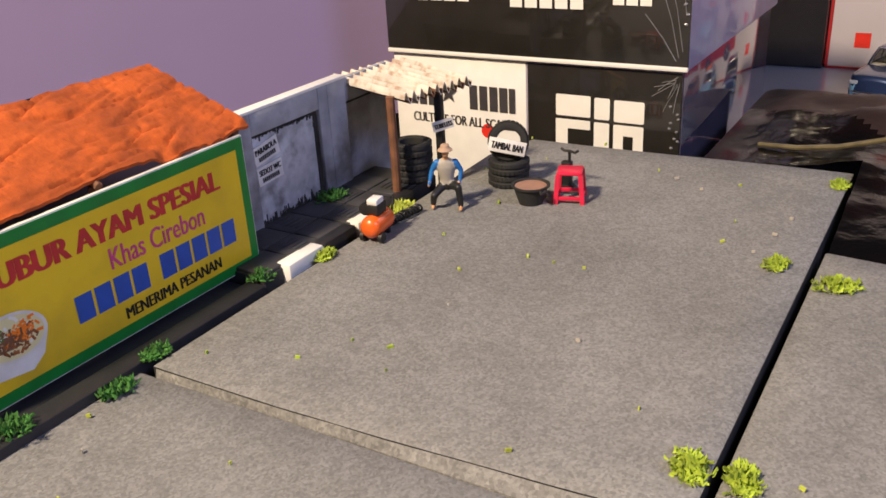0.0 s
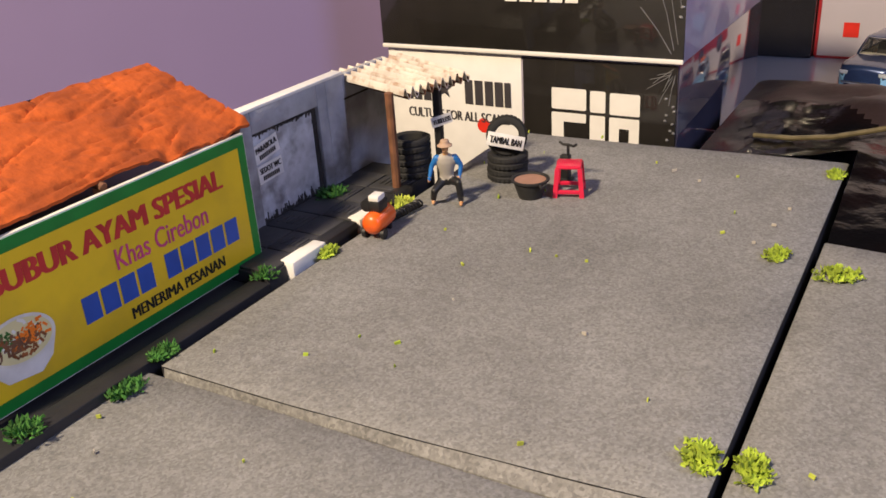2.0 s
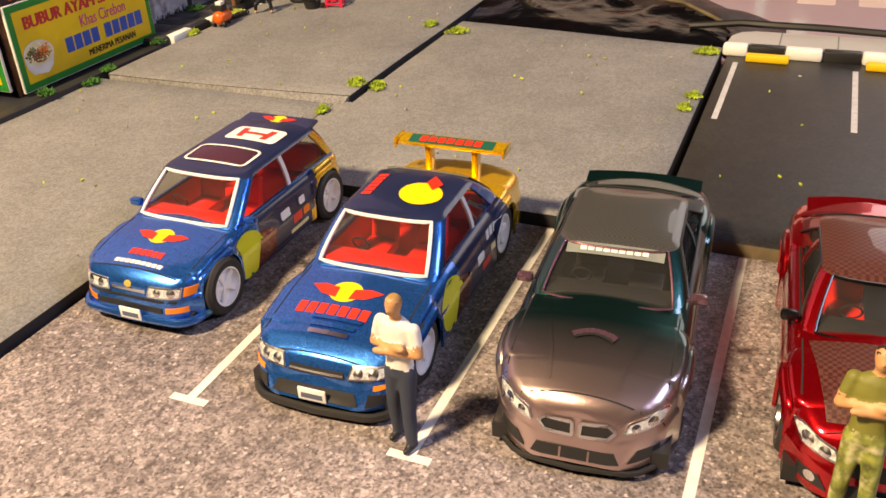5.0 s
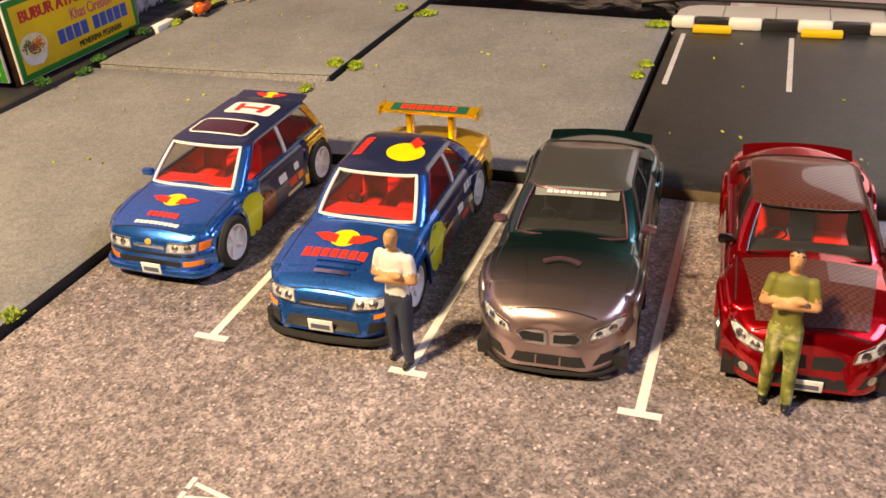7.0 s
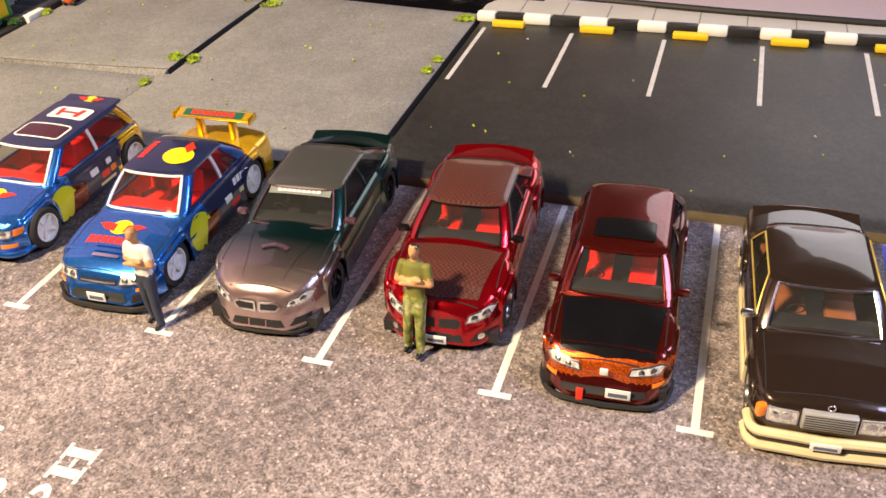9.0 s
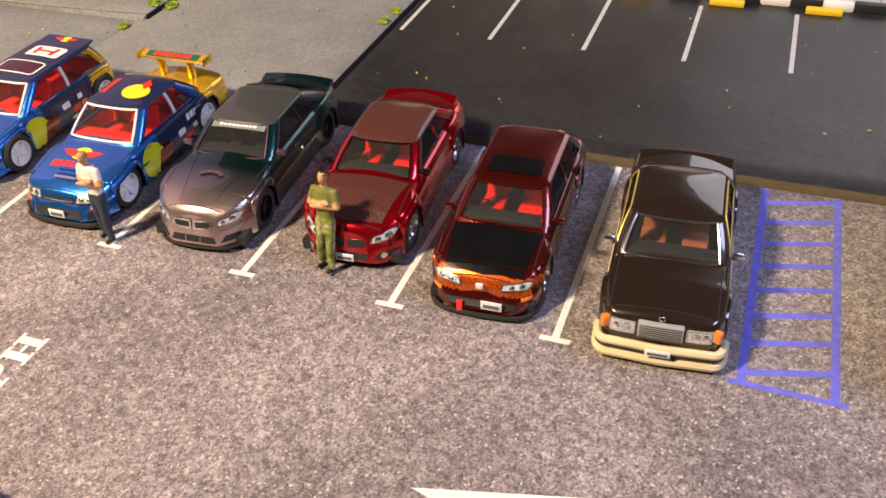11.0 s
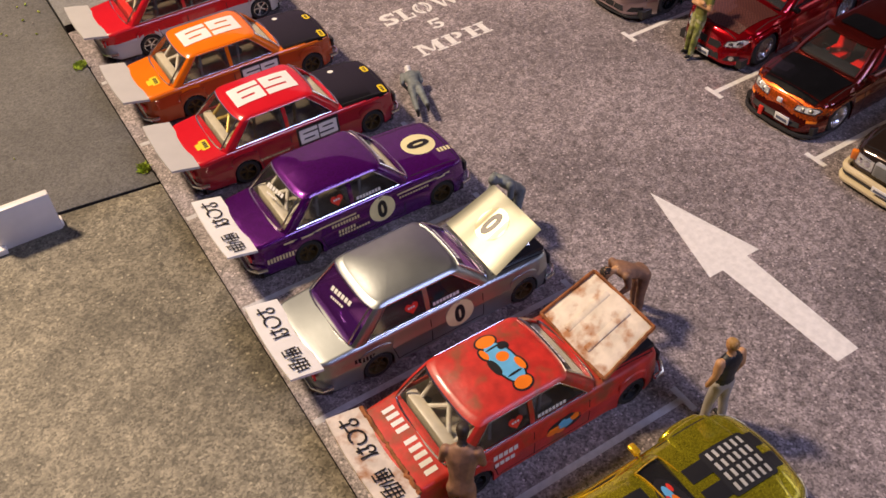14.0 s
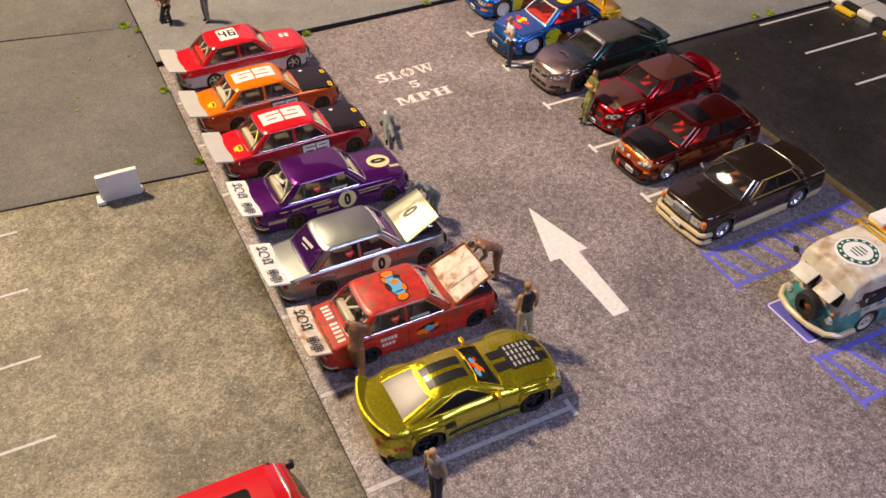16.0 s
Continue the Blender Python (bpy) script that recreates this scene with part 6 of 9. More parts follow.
wing.rings([[(-24.5, y, 20.4), (-28.2, y, 21.0), (-28.3, y, 20.4), (-24.6, y, 19.8)] for y in (-11.4, -11, 0, 11, 11.4)])
for sg in (1, -1):
    wing.box(-28.8, -24.0, sg * 11.5 - 0.25, sg * 11.5 + 0.25, 19.2, 21.3, 0.15)
w_ob = part("rear_wing", wing, M["gold_flake"], T)
for sg in (1, -1):
    part("wing_post", Geo().box(-28.0, -25.4, sg * 5.0 - 0.6, sg * 5.0 + 0.6, 13.0, 20.3, 0.2), M["gold_flake"], w_ob)
wsk = Skin(wing)
sticker(T, wsk, sheet(rect(18, 3.0)), (-26.4, 0, 20.9), ((0, 1, 0), (-1, 0, 0)), M["green_ink"], "wing_panel", "dark green wing panel", 0.06)
sticker(T, wsk, bars(7, 1.9, 13.5, 0.2), (-26.4, 0, 20.9), ((0, 1, 0), (-1, 0, 0)), M["red_ink"], "wing_lettering", "red lettering as bars", 0.12)
headlights(T, skin, [(5.4, 7.2), (10.8, 7.5), (11.6, 9.0), (6.0, 9.1)], [(7.0, 8.1, 0.75), (9.3, 8.2, 0.75)])
front_panel(T, skin, [(-4.8, 6.9), (4.8, 6.9), (4.6, 8.0), (-4.6, 8.0)], "black_part", "grille")
front_panel(T, skin, [(-4.6, 7.3), (4.6, 7.3), (4.6, 7.55), (-4.6, 7.55)], "chrome", "grille_strip", "", 0.3)
front_panel(T, skin, [(-7.4, 3.5), (7.4, 3.5), (6.6, 5.2), (-6.6, 5.2)], "black_part", "bumper_slot")
front_panel(T, skin, [(8.4, 3.2), (11.4, 3.4), (11.0, 5.0), (8.8, 5.2)], "black_part", "side_intake", "", 0.18, True)
front_panel(T, skin, [(9.4, 5.7), (12.0, 5.9), (12.0, 6.5), (9.4, 6.4)], "amber", "indicator", "", 0.15, True)
front_lip(T, S, 1.6, 0.7)
nose_plate(T, 35.9, 4.4, 4.8, 2.3)

# pearl coupe
SPORT = spec((-34.0, 35.5), 13.6, [(-34.0, 12.0), (-32.5, 13.6), (-27, 14.2), (9, 13.8), (20, 13.4), (28, 12.3), (33, 10.8), (35.5, 9.9)], (-20.5, 22.0), 5.5,
             dict(ws0=12.6, ws1=2.6, rg1=-14.5, rg0=-27.0, belt=13.8, roof=19.8, wb=11.9, wr=9.2, posts=[-7.5], cp=(6.0, 4.5), frame=0.22, bulge=1.4, dome=0.9, pillar=1.2, corner=2.6, seal=M["black_part"], side_trim=0.2, side_trim_mat=M["black_part"]), sill=1.6, flare=0.9, round=2.4, arch=5.8, rake=2.0, bow=2.2, nose=(13, 5.0), tail=(8, 2.6), shoulder=2.6, crown=1.0)
T, skin, S = car("coupe", "dark teal to mauve pearl model coupe with grey roof", 98.8, 41.0, 0, -86.2, SPORT, [M["pearl"]], roof_mat=M["carbon_grey"], trim=M["mauve_shift"], rim=M["black_gloss"], mirrors=M["mauve_shift"])
part("boot_spoiler", Geo().rings([[(-29.5, y, 14.0), (-33.2, y, 15.3 - 0.006 * y * y), (-33.6, y, 14.7 - 0.006 * y * y), (-32.8, y, 13.2)] for y in (-11, -8, -4, 0, 4, 8, 11)]), M["pearl"], T)
for sg in (1, -1):
    kid = [(sg * y, z) for y, z in ((0.5, 6.6), (4.4, 6.8), (5.4, 7.9), (4.4, 8.7), (0.6, 8.5))][::sg]
    kd = panel(T, skin, sheet(kid, 8), (40, 0, 0), FRONT, M["black_part"], "grille", "dark kidney-shaped grille", 0.22)
    part("grille_frame", skin.lay(seam(kid + kid[:1], 0.5), (40, 0, 0), *FRONT, out=0.4), M["chrome"], kd, "bright grille rim", smooth=0)
headlights(T, skin, [(6.4, 7.6), (11.0, 8.4), (12.0, 9.8), (11.2, 10.2), (7.0, 9.0)], [(8.0, 8.4, 0.6), (10.0, 9.0, 0.65)])
front_panel(T, skin, [(-6.2, 3.2), (6.2, 3.2), (5.4, 4.8), (-5.4, 4.8)], "black_part", "bumper_slot")
front_panel(T, skin, [(7.2, 3.3), (11.2, 3.5), (11.2, 5.2), (8.4, 5.0)], "black_part", "side_intake", "", 0.18, True)
for yy in (-2.0, 2.0):
    front_panel(T, skin, [(yy - 0.15, 3.2), (yy + 0.15, 3.2), (yy + 0.15, 4.6), (yy - 0.15, 4.6)], "pearl", "grille_bar", "", 0.3)
for sg in (1, -1):
    part("bonnet_crease", skin.lay(seam([(sg * 8.4, 14.5), (sg * 7.2, 20), (sg * 5.6, 26), (sg * 4.8, 31)], 0.5).turn(Matrix(((0, 1, 0, 0), (1, 0, 0, 0), (0, 0, 1, 0), (0, 0, 0, 1)))), (0, 0, 13), *TOP, out=0.12), M["pearl"], T)
front_lip(T, S, 1.7, 0.42)
vent = [(x + 2.6 - 2.6 * math.cos(y / 3.4), y) for x, y in [(21.5, -3.2 + 0.8 * k) for k in range(9)]]
part("bonnet_vent", skin.lay(seam(vent, 1.1), (0, 0, 14), *TOP, out=0.25), M["mauve_shift"], T, "crescent bonnet vent", smooth=0)
part("bonnet_vent", skin.lay(seam([(x + 0.7, y * 0.9) for x, y in vent], 0.5), (0, 0, 14), *TOP, out=0.3), M["black_part"], T, smooth=0)
at, ax = screen(SPORT, 0.76)
sticker(T, skin, sheet(rect(15.5, 2.2)), at, ax, M["pale_screen"], "screen_banner", "pale banner across the screen top", 0.05)
sticker(T, skin, bars(9, 0.9, 11, 0.2), at, ax, M["white_ink"], "banner_lettering", "white banner lettering as bars", 0.1)

# candy red coupe with woven bonnet and roof
SHORT = dict(SPORT)
SHORT.update(len=(-32.5, 32.5), top=[(-32.5, 12.0), (-31, 14.0), (-25, 14.4), (9, 13.8), (20, 13.2), (26, 12.0), (30.5, 10.4), (32.5, 9.6)], wheels=(-18.0, 21.3),
             hw=13.6, plan=[(-32.5, 12.2), (-29, 13.3), (-22, 13.6), (20, 13.6), (28, 13.4), (32.5, 13.0)], low=[(-32.5, 3.2), (-28, 1.9), (0, 1.6), (28, 1.7), (32.5, 1.9)])
SHORT["cab"] = dict(SPORT["cab"], ws0=12.4, ws1=2.6, rg1=-14.5, rg0=-25.0, belt=13.6, roof=19.6, wb=11.6, wr=9.0, dash=M["black_part"])
T, skin, S = car("coupe", "candy red model coupe with woven brown bonnet and roof", 138.8, 43.0, 0, -86.6, SHORT, [M["candy_red"]], roof_mat=M["carbon"], trim=M["black_gloss"], rim=M["silver"], spokes=10, seat=RED_CAB, mirrors=M["black_gloss"])
sticker(T, skin, sheet([(14.2, -10.6), (28.6, -8.2), (29.8, 0), (28.6, 8.2), (14.2, 10.6)], 8), (0, 0, 14), TOP, M["carbon"], "bonnet", "woven carbon bonnet panel", 0.12)
headlights(T, skin, [(6.2, 7.4), (10.8, 8.2), (12.0, 9.8), (11.0, 10.2), (6.8, 9.0)], [(8.0, 8.3, 0.75), (10.2, 9.0, 0.75)])
for sg in (1, -1):
    front_panel(T, skin, [(sg * y, z) for y, z in ((0.4, 5.9), (4.4, 6.0), (5.2, 7.2), (4.2, 8.1), (0.5, 7.9))][::sg], "black_part", "grille", "dark kidney-shaped grille", 0.22)
front_panel(T, skin, [(-6.0, 3.2), (6.0, 3.2), (5.2, 4.8), (-5.2, 4.8)], "black_part", "bumper_slot")
front_panel(T, skin, [(7.2, 3.3), (11.0, 3.5), (11.0, 5.2), (8.4, 5.0)], "black_part", "side_intake", "", 0.18, True)
for sg in (1, -1):
    sticker(T, skin, sheet(ellipse(0.7, 0.7, 14), 3), (40, sg * 9.4, 4.3), FRONT, M["chrome"], "fog_light", "", 0.2)
part("boot_spoiler", Geo().rings([[(-28.5 + y * y * 0.02, y, 14.4), (-31.8 + y * y * 0.02, y, 15.4), (-32.0 + y * y * 0.02, y, 14.9), (-31 + y * y * 0.02, y, 13.8)] for y in (-10.5, -8, -4, 0, 4, 8, 10.5)]), M["candy_red"], T)
nose_plate(T, 33.9, 3.6, 4.6, 2.0)

# copper hatchback with black bonnet
LOW = spec((-32, 32), 13.0, [(-32, 11.0), (-30, 12.6), (-26, 12.8), (9.5, 12.8), (20, 11.8), (27, 10.6), (30.5, 8.8), (32, 7.6)], (-18.0, 20.8), 5.0,
           dict(ws0=13.4, ws1=3.6, rg1=-20.5, rg0=-27.0, belt=12.8, roof=19.2, wb=11.5, wr=9.2, posts=[-7.0], cp=(3.4, 3.4), frame=0.25, bulge=1.2, dome=0.8, pillar=1.1, seal=M["black_part"]), sill=1.6, arch=5.3, flare=0.5, round=2.8, rake=2.2, bow=1.6, nose=(8, 3.2), tail=(5, 1.8), shoulder=2.2)
T, skin, S = car("hatchback", "maroon and copper flake model hatchback with black bonnet", 175.8, 34.3, 0, -87.8, LOW, [M["maroon"], M["copper"]], lambda x, y, z: 1 if (x > 28.6 and z > 6.0) or (x > 22 and 8.0 < z < 9.6) else 0, trim=M["maroon"], rim=M["chrome"], spokes=12, seat=RED_CAB, mirrors=M["maroon"])
sticker(T, skin, sheet([(14.8, -10.4), (28.0, -9.0), (29.2, 0), (28.0, 9.0), (14.8, 10.4)], 8), (0, 0, 13), TOP, M["black_gloss"], "bonnet", "gloss black bonnet", 0.16)
sticker(T, skin, sheet(round_rect(13.0, 7.0, 1.0), 12), (-1.5, 0, 20), ((0, 1, 0), (-1, 0, 0)), M["black_gloss"], "sunroof", "dark glossy sunroof", 0.26)
headlights(T, skin, [(4.6, 7.4), (10.4, 7.8), (11.4, 9.0), (10.6, 9.4), (5.0, 8.7)], [(7.0, 8.1, 0.6), (9.2, 8.4, 0.6)])
part("badge", Geo().box(31.2, 31.9, -0.8, 0.8, 7.8, 9.2, 0.2), M["plate"], T)
front_panel(T, skin, [(-8.2, 3.4), (8.2, 3.4), (8.0, 4.6), (-8.0, 4.6)], "black_part", "bumper_slot")
front_panel(T, skin, [(9.2, 5.2), (11.4, 5.4), (11.4, 6.0), (9.2, 5.9)], "amber", "indicator", "", 0.15, True)
for k, yy in enumerate((-6.6, -5.0, -3.4, 3.4, 5.0, 6.6)):
    part("seat_stripe", Geo().box(-0.06, 0.0, -0.28, 0.28, 0.6, 6.0).turn(pose(-8.6 + 0.9, yy, 10.6, 0, -14, 0)), M["green_ink"], T, "green seat stripe")
front_lip(T, S, 1.4, 0.6)
nose_plate(T, 32.9, 4.4, 4.8, 2.3, 3.0)
part("tow_strap", Geo().box(32.6, 33.2, -5.0, -3.6, 1.4, 4.6, 0.15), M["red_ink"], T, "red tow strap")

# brown-black saloon with cream bumpers
BOXY = spec((-32.5, 33.3), 13.0, [(-32.5, 11.8), (-31.5, 13.0), (-21, 13.6), (10, 13.4), (22, 13.0), (31, 12.0), (32.8, 11.4), (33.3, 10.8)], (-15.6, 23.4), 5.0,
            dict(ws0=14.4, ws1=6.2, rg1=-12.5, rg0=-19.5, belt=13.3, roof=20.0, wb=12.0, wr=9.8, posts=[-3.4], cp=(3.8, 2.6), frame=0.3, bulge=1.0, dome=0.9, pillar=1.1, side_trim=0.2, side_trim_mat=M["gold_ink"]), sill=1.8, arch=5.3, flare=0.8, round=1.6, rake=0.4, bow=0.5, nose=(4, 1.3), tail=(4, 1.2), shoulder=1.7)
T, skin, S = car("saloon", "dark brown-black model saloon with cream bumpers", 214.9, 32.5, 0, -86.6, BOXY, [M["brown_black"], M["cream_paint"]], lambda x, y, z: 1 if z < 5.2 and (abs(x) > 30 or abs(y) > 12) else 0, rim=M["chrome"], spokes=10, seat=M["tan_plastic"], doors=4, mirrors=M["chrome"])
gr = part("grille", Geo().box(32.6, 34.2, -4.6, 4.6, 7.4, 11.2, 0.3), M["grille_grey"], T, "bright upright grille")
for k in range(6):
    part("grille_bar", Geo().box(34.15, 34.3, -4.2, 4.2, 7.8 + k * 0.56, 7.95 + k * 0.56), M["black_part"], gr)
part("badge", Geo().tube([(33.2, 0.6 * math.cos(t), 12.2 + 0.6 * math.sin(t)) for t in [k * math.pi / 6 for k in range(13)]], 0.12, 6), M["chrome"], T, "small chrome ring on the bonnet edge")
headlights(T, skin, [(5.2, 7.6), (10.2, 7.6), (10.2, 10.4), (5.2, 10.4)], [(7.0, 9.0, 1.0), (9.0, 9.0, 0.8)])
lamp_pair(T, 32.4, 11.3, 9.2, 1.6, 1.8, 2.8, 24, "amber", "indicator")
for nm, z, r, mt in (("bumper", 5.2, 0.95, "cream_paint"), ("bumper_strip", 3.9, 0.6, "black_part"), ("lip", 2.1, 1.1, "cream_paint")):
    front_lip(T, S, z, r, mt, nm, "", 0.9)
nose_plate(T, 35.6, 4.9, 5.2, 1.6)
part("boot_spoiler", Geo().rings([[(-27.0 + y * y * 0.012, y, 13.3), (-30.6 + y * y * 0.012, y, 14.1), (-31.0 + y * y * 0.012, y, 13.6), (-30.4 + y * y * 0.012, y, 12.6)] for y in (-11.4, -11, -8, -4, 0, 4, 8, 11, 11.4)]), M["brown_black"], T)
for sg in (1, -1):
    part("sill_strip", Geo().box(-10, 18, sg * 13.3 - 0.35, sg * 13.3 + 0.35, 2.2, 4.6, 0.3), M["cream_paint"], T)


# ---- small vans ----
def van(name, label, x, y, z, rz, L, hw, h, belt, lower, upper, group="", kit=True):
    T = thing(name, label, "model van", x, y, z, rz, group)
    a, b = L
    S = spec(L, hw, [(a, h - 4), (a + 1.5, h - 1.2), (a + 5, h), (b - 10, h), (b - 5.5, h - 1.6), (b - 4.6, h - 2.6), (b - 0.9, belt + 0.5), (b, belt - 1.5)], (a + 13, b - 15), 5.0, {}, sill=2.4, arch=5.2, round=2.6, crown=1.4, tumble=2.2)
    g = body_shell(S, lambda px, py, pz: 1 if pz > belt else 0)
    part("body", g, [lower, upper], T)
    part("chassis", Geo().box(a + 3, b - 3, -hw + 1.2, hw - 1.2, 2.0, 5.0), M["black_part"], T)
    wheel_parts(T, S, M["cream_plastic"], 6)
    skin = Skin(g)
    for side, sg in ((RIGHT, 1), (LEFT, -1)):
        for k in range(3):
            sticker(T, skin, sheet(round_rect(11.5, 6.2, 1.0)), (b - 14 - k * 15, -sg * 5, belt + 5.0), side, M["black_gloss"], "side_window", "dark side window", 0.08)
    for sg in (1, -1):
        sticker(T, skin, sheet(round_rect(8.6, 5.6, 0.9)), (b - 3, sg * 5.2, belt + 4.6), FRONT, M["black_gloss"], "windscreen", "dark split windscreen half", 0.08)
    return T, skin, S


T, skin, S = van("camper_van", "weathered teal and white model camper van, roof loaded", 276.5, 39.5, 0, -90, (-33, 33), 12.8, 25.5, 12.5, M["teal"], M["teal_white"])
for sg in (1, -1):
    part("window_flap", Geo().box(-0.2, 0.3, -3.9, 3.9, -0.3, 5.4, 0.15).turn(pose(31.0, sg * 5.2, 20.6, 0, 118, 0)), M["teal_white"], T, "propped-open front window flap")
    part("mirror", Geo().lathe([(0.01, 0.3), (1.3, 0.2), (1.3, -0.3), (0.01, -0.4)], 12, "x", (28, sg * 15.0, 20)).tube([(27, sg * 12, 17.5), (28, sg * 15, 20)], 0.25, 6), M["black_part"], T)
    part("headlight", Geo().lathe([(0.01, 0.8), (1.2, 0.5), (1.7, -0.3)], 16, "x", (32.6, sg * 9.0, 8.6)), M["lens"], T)
    part("indicator", Geo().lathe([(0.01, 0.5), (0.6, 0.3), (0.8, -0.3)], 12, "x", (32.0, sg * 9.2, 11.4)), M["amber"], T)
sp_w = part("spare_wheel", Geo().lathe([(2.6, 2.4), (4.6, 2.3), (5.2, 1.4), (5.2, 0.0), (4.6, -0.8), (2.6, -0.8)], 24, "x", (34.0, 1.5, 10.5), closed=True), M["tyre"], T)
part("rim", Geo().lathe([(0.01, 1.6), (1.0, 1.4), (2.7, 0.6), (2.7, -0.5)], 18, "x", (34.0, 1.5, 10.5)), M["tan_plastic"], sp_w)
part("bumper", Geo().tube([(24, -13.4, 4.4), (30, -13.2, 4.2), (33.8, -10.5, 4.0), (35.6, -5, 4.0), (35.9, 0, 4.0), (35.6, 5, 4.0), (33.8, 10.5, 4.0), (30, 13.2, 4.2), (24, 13.4, 4.4)], 1.1, 8), M["cream_paint"], T, "worn cream bumper with chrome rubbed through")
sticker(T, skin, sheet(ellipse(7.4, 7.4, 32)), (17.5, 0, 26), TOP, M["white_ink"], "roof_disc", "white roof disc", 0.06)
ring = Geo().rings([[(x, y, 0) for x, y in ellipse(6.6, 6.6, 32)], [(x, y, 0) for x, y in ellipse(5.7, 5.7, 32)], [(x, y, 0) for x, y in ellipse(4.9, 4.9, 32)]], False, False, True)
sticker(T, skin, ring, (17.5, 0, 26), TOP, M["green_ink"], "roof_ring", "dark green roof ring", 0.12)
for k in range(14):
    a = 2 * math.pi * k / 14
    sticker(T, skin, flat(rect(1.1, 0.7)).turn(Matrix.Rotation(a + math.pi / 2, 4, "Z")), (17.5 + 5.75 * math.cos(a), 5.75 * math.sin(a), 26), TOP, M["white_ink"], "roof_mark", "", 0.18)
for k in range(4):
    sticker(T, skin, flat(rect(0.6, 5.2 - abs(k - 1.5) * 1.2)), (15.3 + k * 1.4, 0.3, 26), TOP, M["green_ink"], "roof_mark", "", 0.14)
rk = Geo()
for xx in (6.5, 3.5):
    rk.tube([(xx, -12.6, 26.0), (xx, -11.6, 28.0), (xx, 11.6, 28.0), (xx, 12.6, 26.0)], 0.5, 8)
part("roof_rack", rk, M["gold_flake"], T, "brass roof rack bars")
for sg in (0, 1, 2):
    part("roof_load", Geo().box(-24, 3.4, -10.5 + sg * 7.2, -3.6 + sg * 7.2, 27.2, 30.4, 1.0), [M["white_ink"], M["red_gloss"], M["white_ink"]][sg], T, ["white padded roof load", "red padded roof load", "white padded roof load"][sg])
for side, sg in ((RIGHT, 1), (LEFT, -1)):
    sticker(T, skin, sheet(rect(30, 2.6)), (8, -sg * 6, 11.0), side, M["teal_white"], "side_band", "worn pale side band")
    sticker(T, skin, sheet(round_rect(4.4, 4.4, 1.2)), (20, -sg * 6, 8.0), side, M["white_ink"], "sticker", "pale round door sticker")
# blue and white bay sign under the camper
g = Geo().prism(round_rect(22, 16, 1.5, 275, 9), -0.02, 0.05)
part("bay_sign", g, M["blue_line"], mat_ob, smooth=0)
lp = round_rect(20.5, 14.5, 1.2, 275, 9)
part("bay_sign_border", seam(lp + lp[:1], 0.7).turn(pose(0, 0, 0.07)), M["white_line"], mat_ob, smooth=0)

# red van on the light sheet
T, skin, S = van("van", "bright red model van with black window and chrome trim", 278.0, -203.5, 0.9, 90, (-33, 33), 13.2, 20.5, 9.5, M["red_gloss"], M["red_gloss"])
sticker(T, skin, sheet(round_rect(10, 11, 1.2)), (12, 0, 21), TOP, M["black_gloss"], "roof_hatch", "black roof hatch")
for sg in (1, -1):
    part("gutter", Geo().tube([(-31, sg * 11.6, 19.6), (24.6, sg * 11.4, 19.7)], 0.5, 8), M["black_part"], T, "black roof gutter")
part("roof_trim", Geo().tube([(25.6, -10.8, 20.0), (26.6, 0, 21.0), (25.6, 10.8, 20.0)], 0.4, 8), M["chrome"], T)
for sg in (1, -1):
    part("mirror", Geo().box(29, 31.4, sg * 13.6 - 0.8, sg * 13.6 + 0.8, 11.5, 14.5, 0.4).tube([(28.5, sg * 11.5, 11.8), (30, sg * 13.5, 12.5)], 0.35, 6), M["black_part"], T)

# cream car that only peeps in beside the second hatched zone
T, skin, S = car("hatchback", "cream model hatchback parked beside the blue hatching", 331.0, 33.0, 0, -90, LOW, [M["cream_paint"]], rim=M["chrome"])

# ---- three cars on the white box lid far behind ----
for nm, lab, x, y, m0, m1, spc in (("saloon", "dark blue and pale model saloon on white card", -3, 446, M["dark_blue"], M["pale_blue"], SALOON), ("estate_car", "pale blue model estate with orange roof load", 44, 443, M["pale_blue"], M["pale_blue"], HATCH), ("saloon", "brown-red model saloon with yellow nose mark", 91, 453, M["copper_red"], M["copper_red"], SALOON)):
    T, skin, S = car(nm, lab, x, y, -23.1, -105, spc, [m0, m1], lambda x, y, z: 1 if z < 7 else 0, roof_mat=m0, rim=M["silver"], group="cars on the white card")
    T.scale = (0.9, 0.9, 0.9)
    lamp_pair(T, spc["len"][1] - 0.6, 8.5, 8.2, 1.6, 4.0, 1.8, 10)
    part("bumper", Geo().tube([(spc["len"][1] - 4, -11.5, 4), (spc["len"][1] + 0.3, -8, 4), (spc["len"][1] + 0.6, 0, 4), (spc["len"][1] + 0.3, 8, 4), (spc["len"][1] - 4, 11.5, 4)], 0.6, 6), M["chrome"], T)
    if nm == "estate_car":
        part("roof_load", Geo().box(-14, -2, -6, 6, 20.6, 23.5, 1.2), M["orange_gloss"], T, "orange roof load")
    if lab.startswith("brown"):
        nose_plate(T, 32.6, 5.0, 6.0, 2.4)
        part("boot_wing", Geo().box(-32, -27, -11, 11, 15, 16, 0.3).box(-30.5, -28.5, -7, -6, 11.5, 15.2).box(-30.5, -28.5, 6, 7, 11.5, 15.2), M["red_gloss"], T)


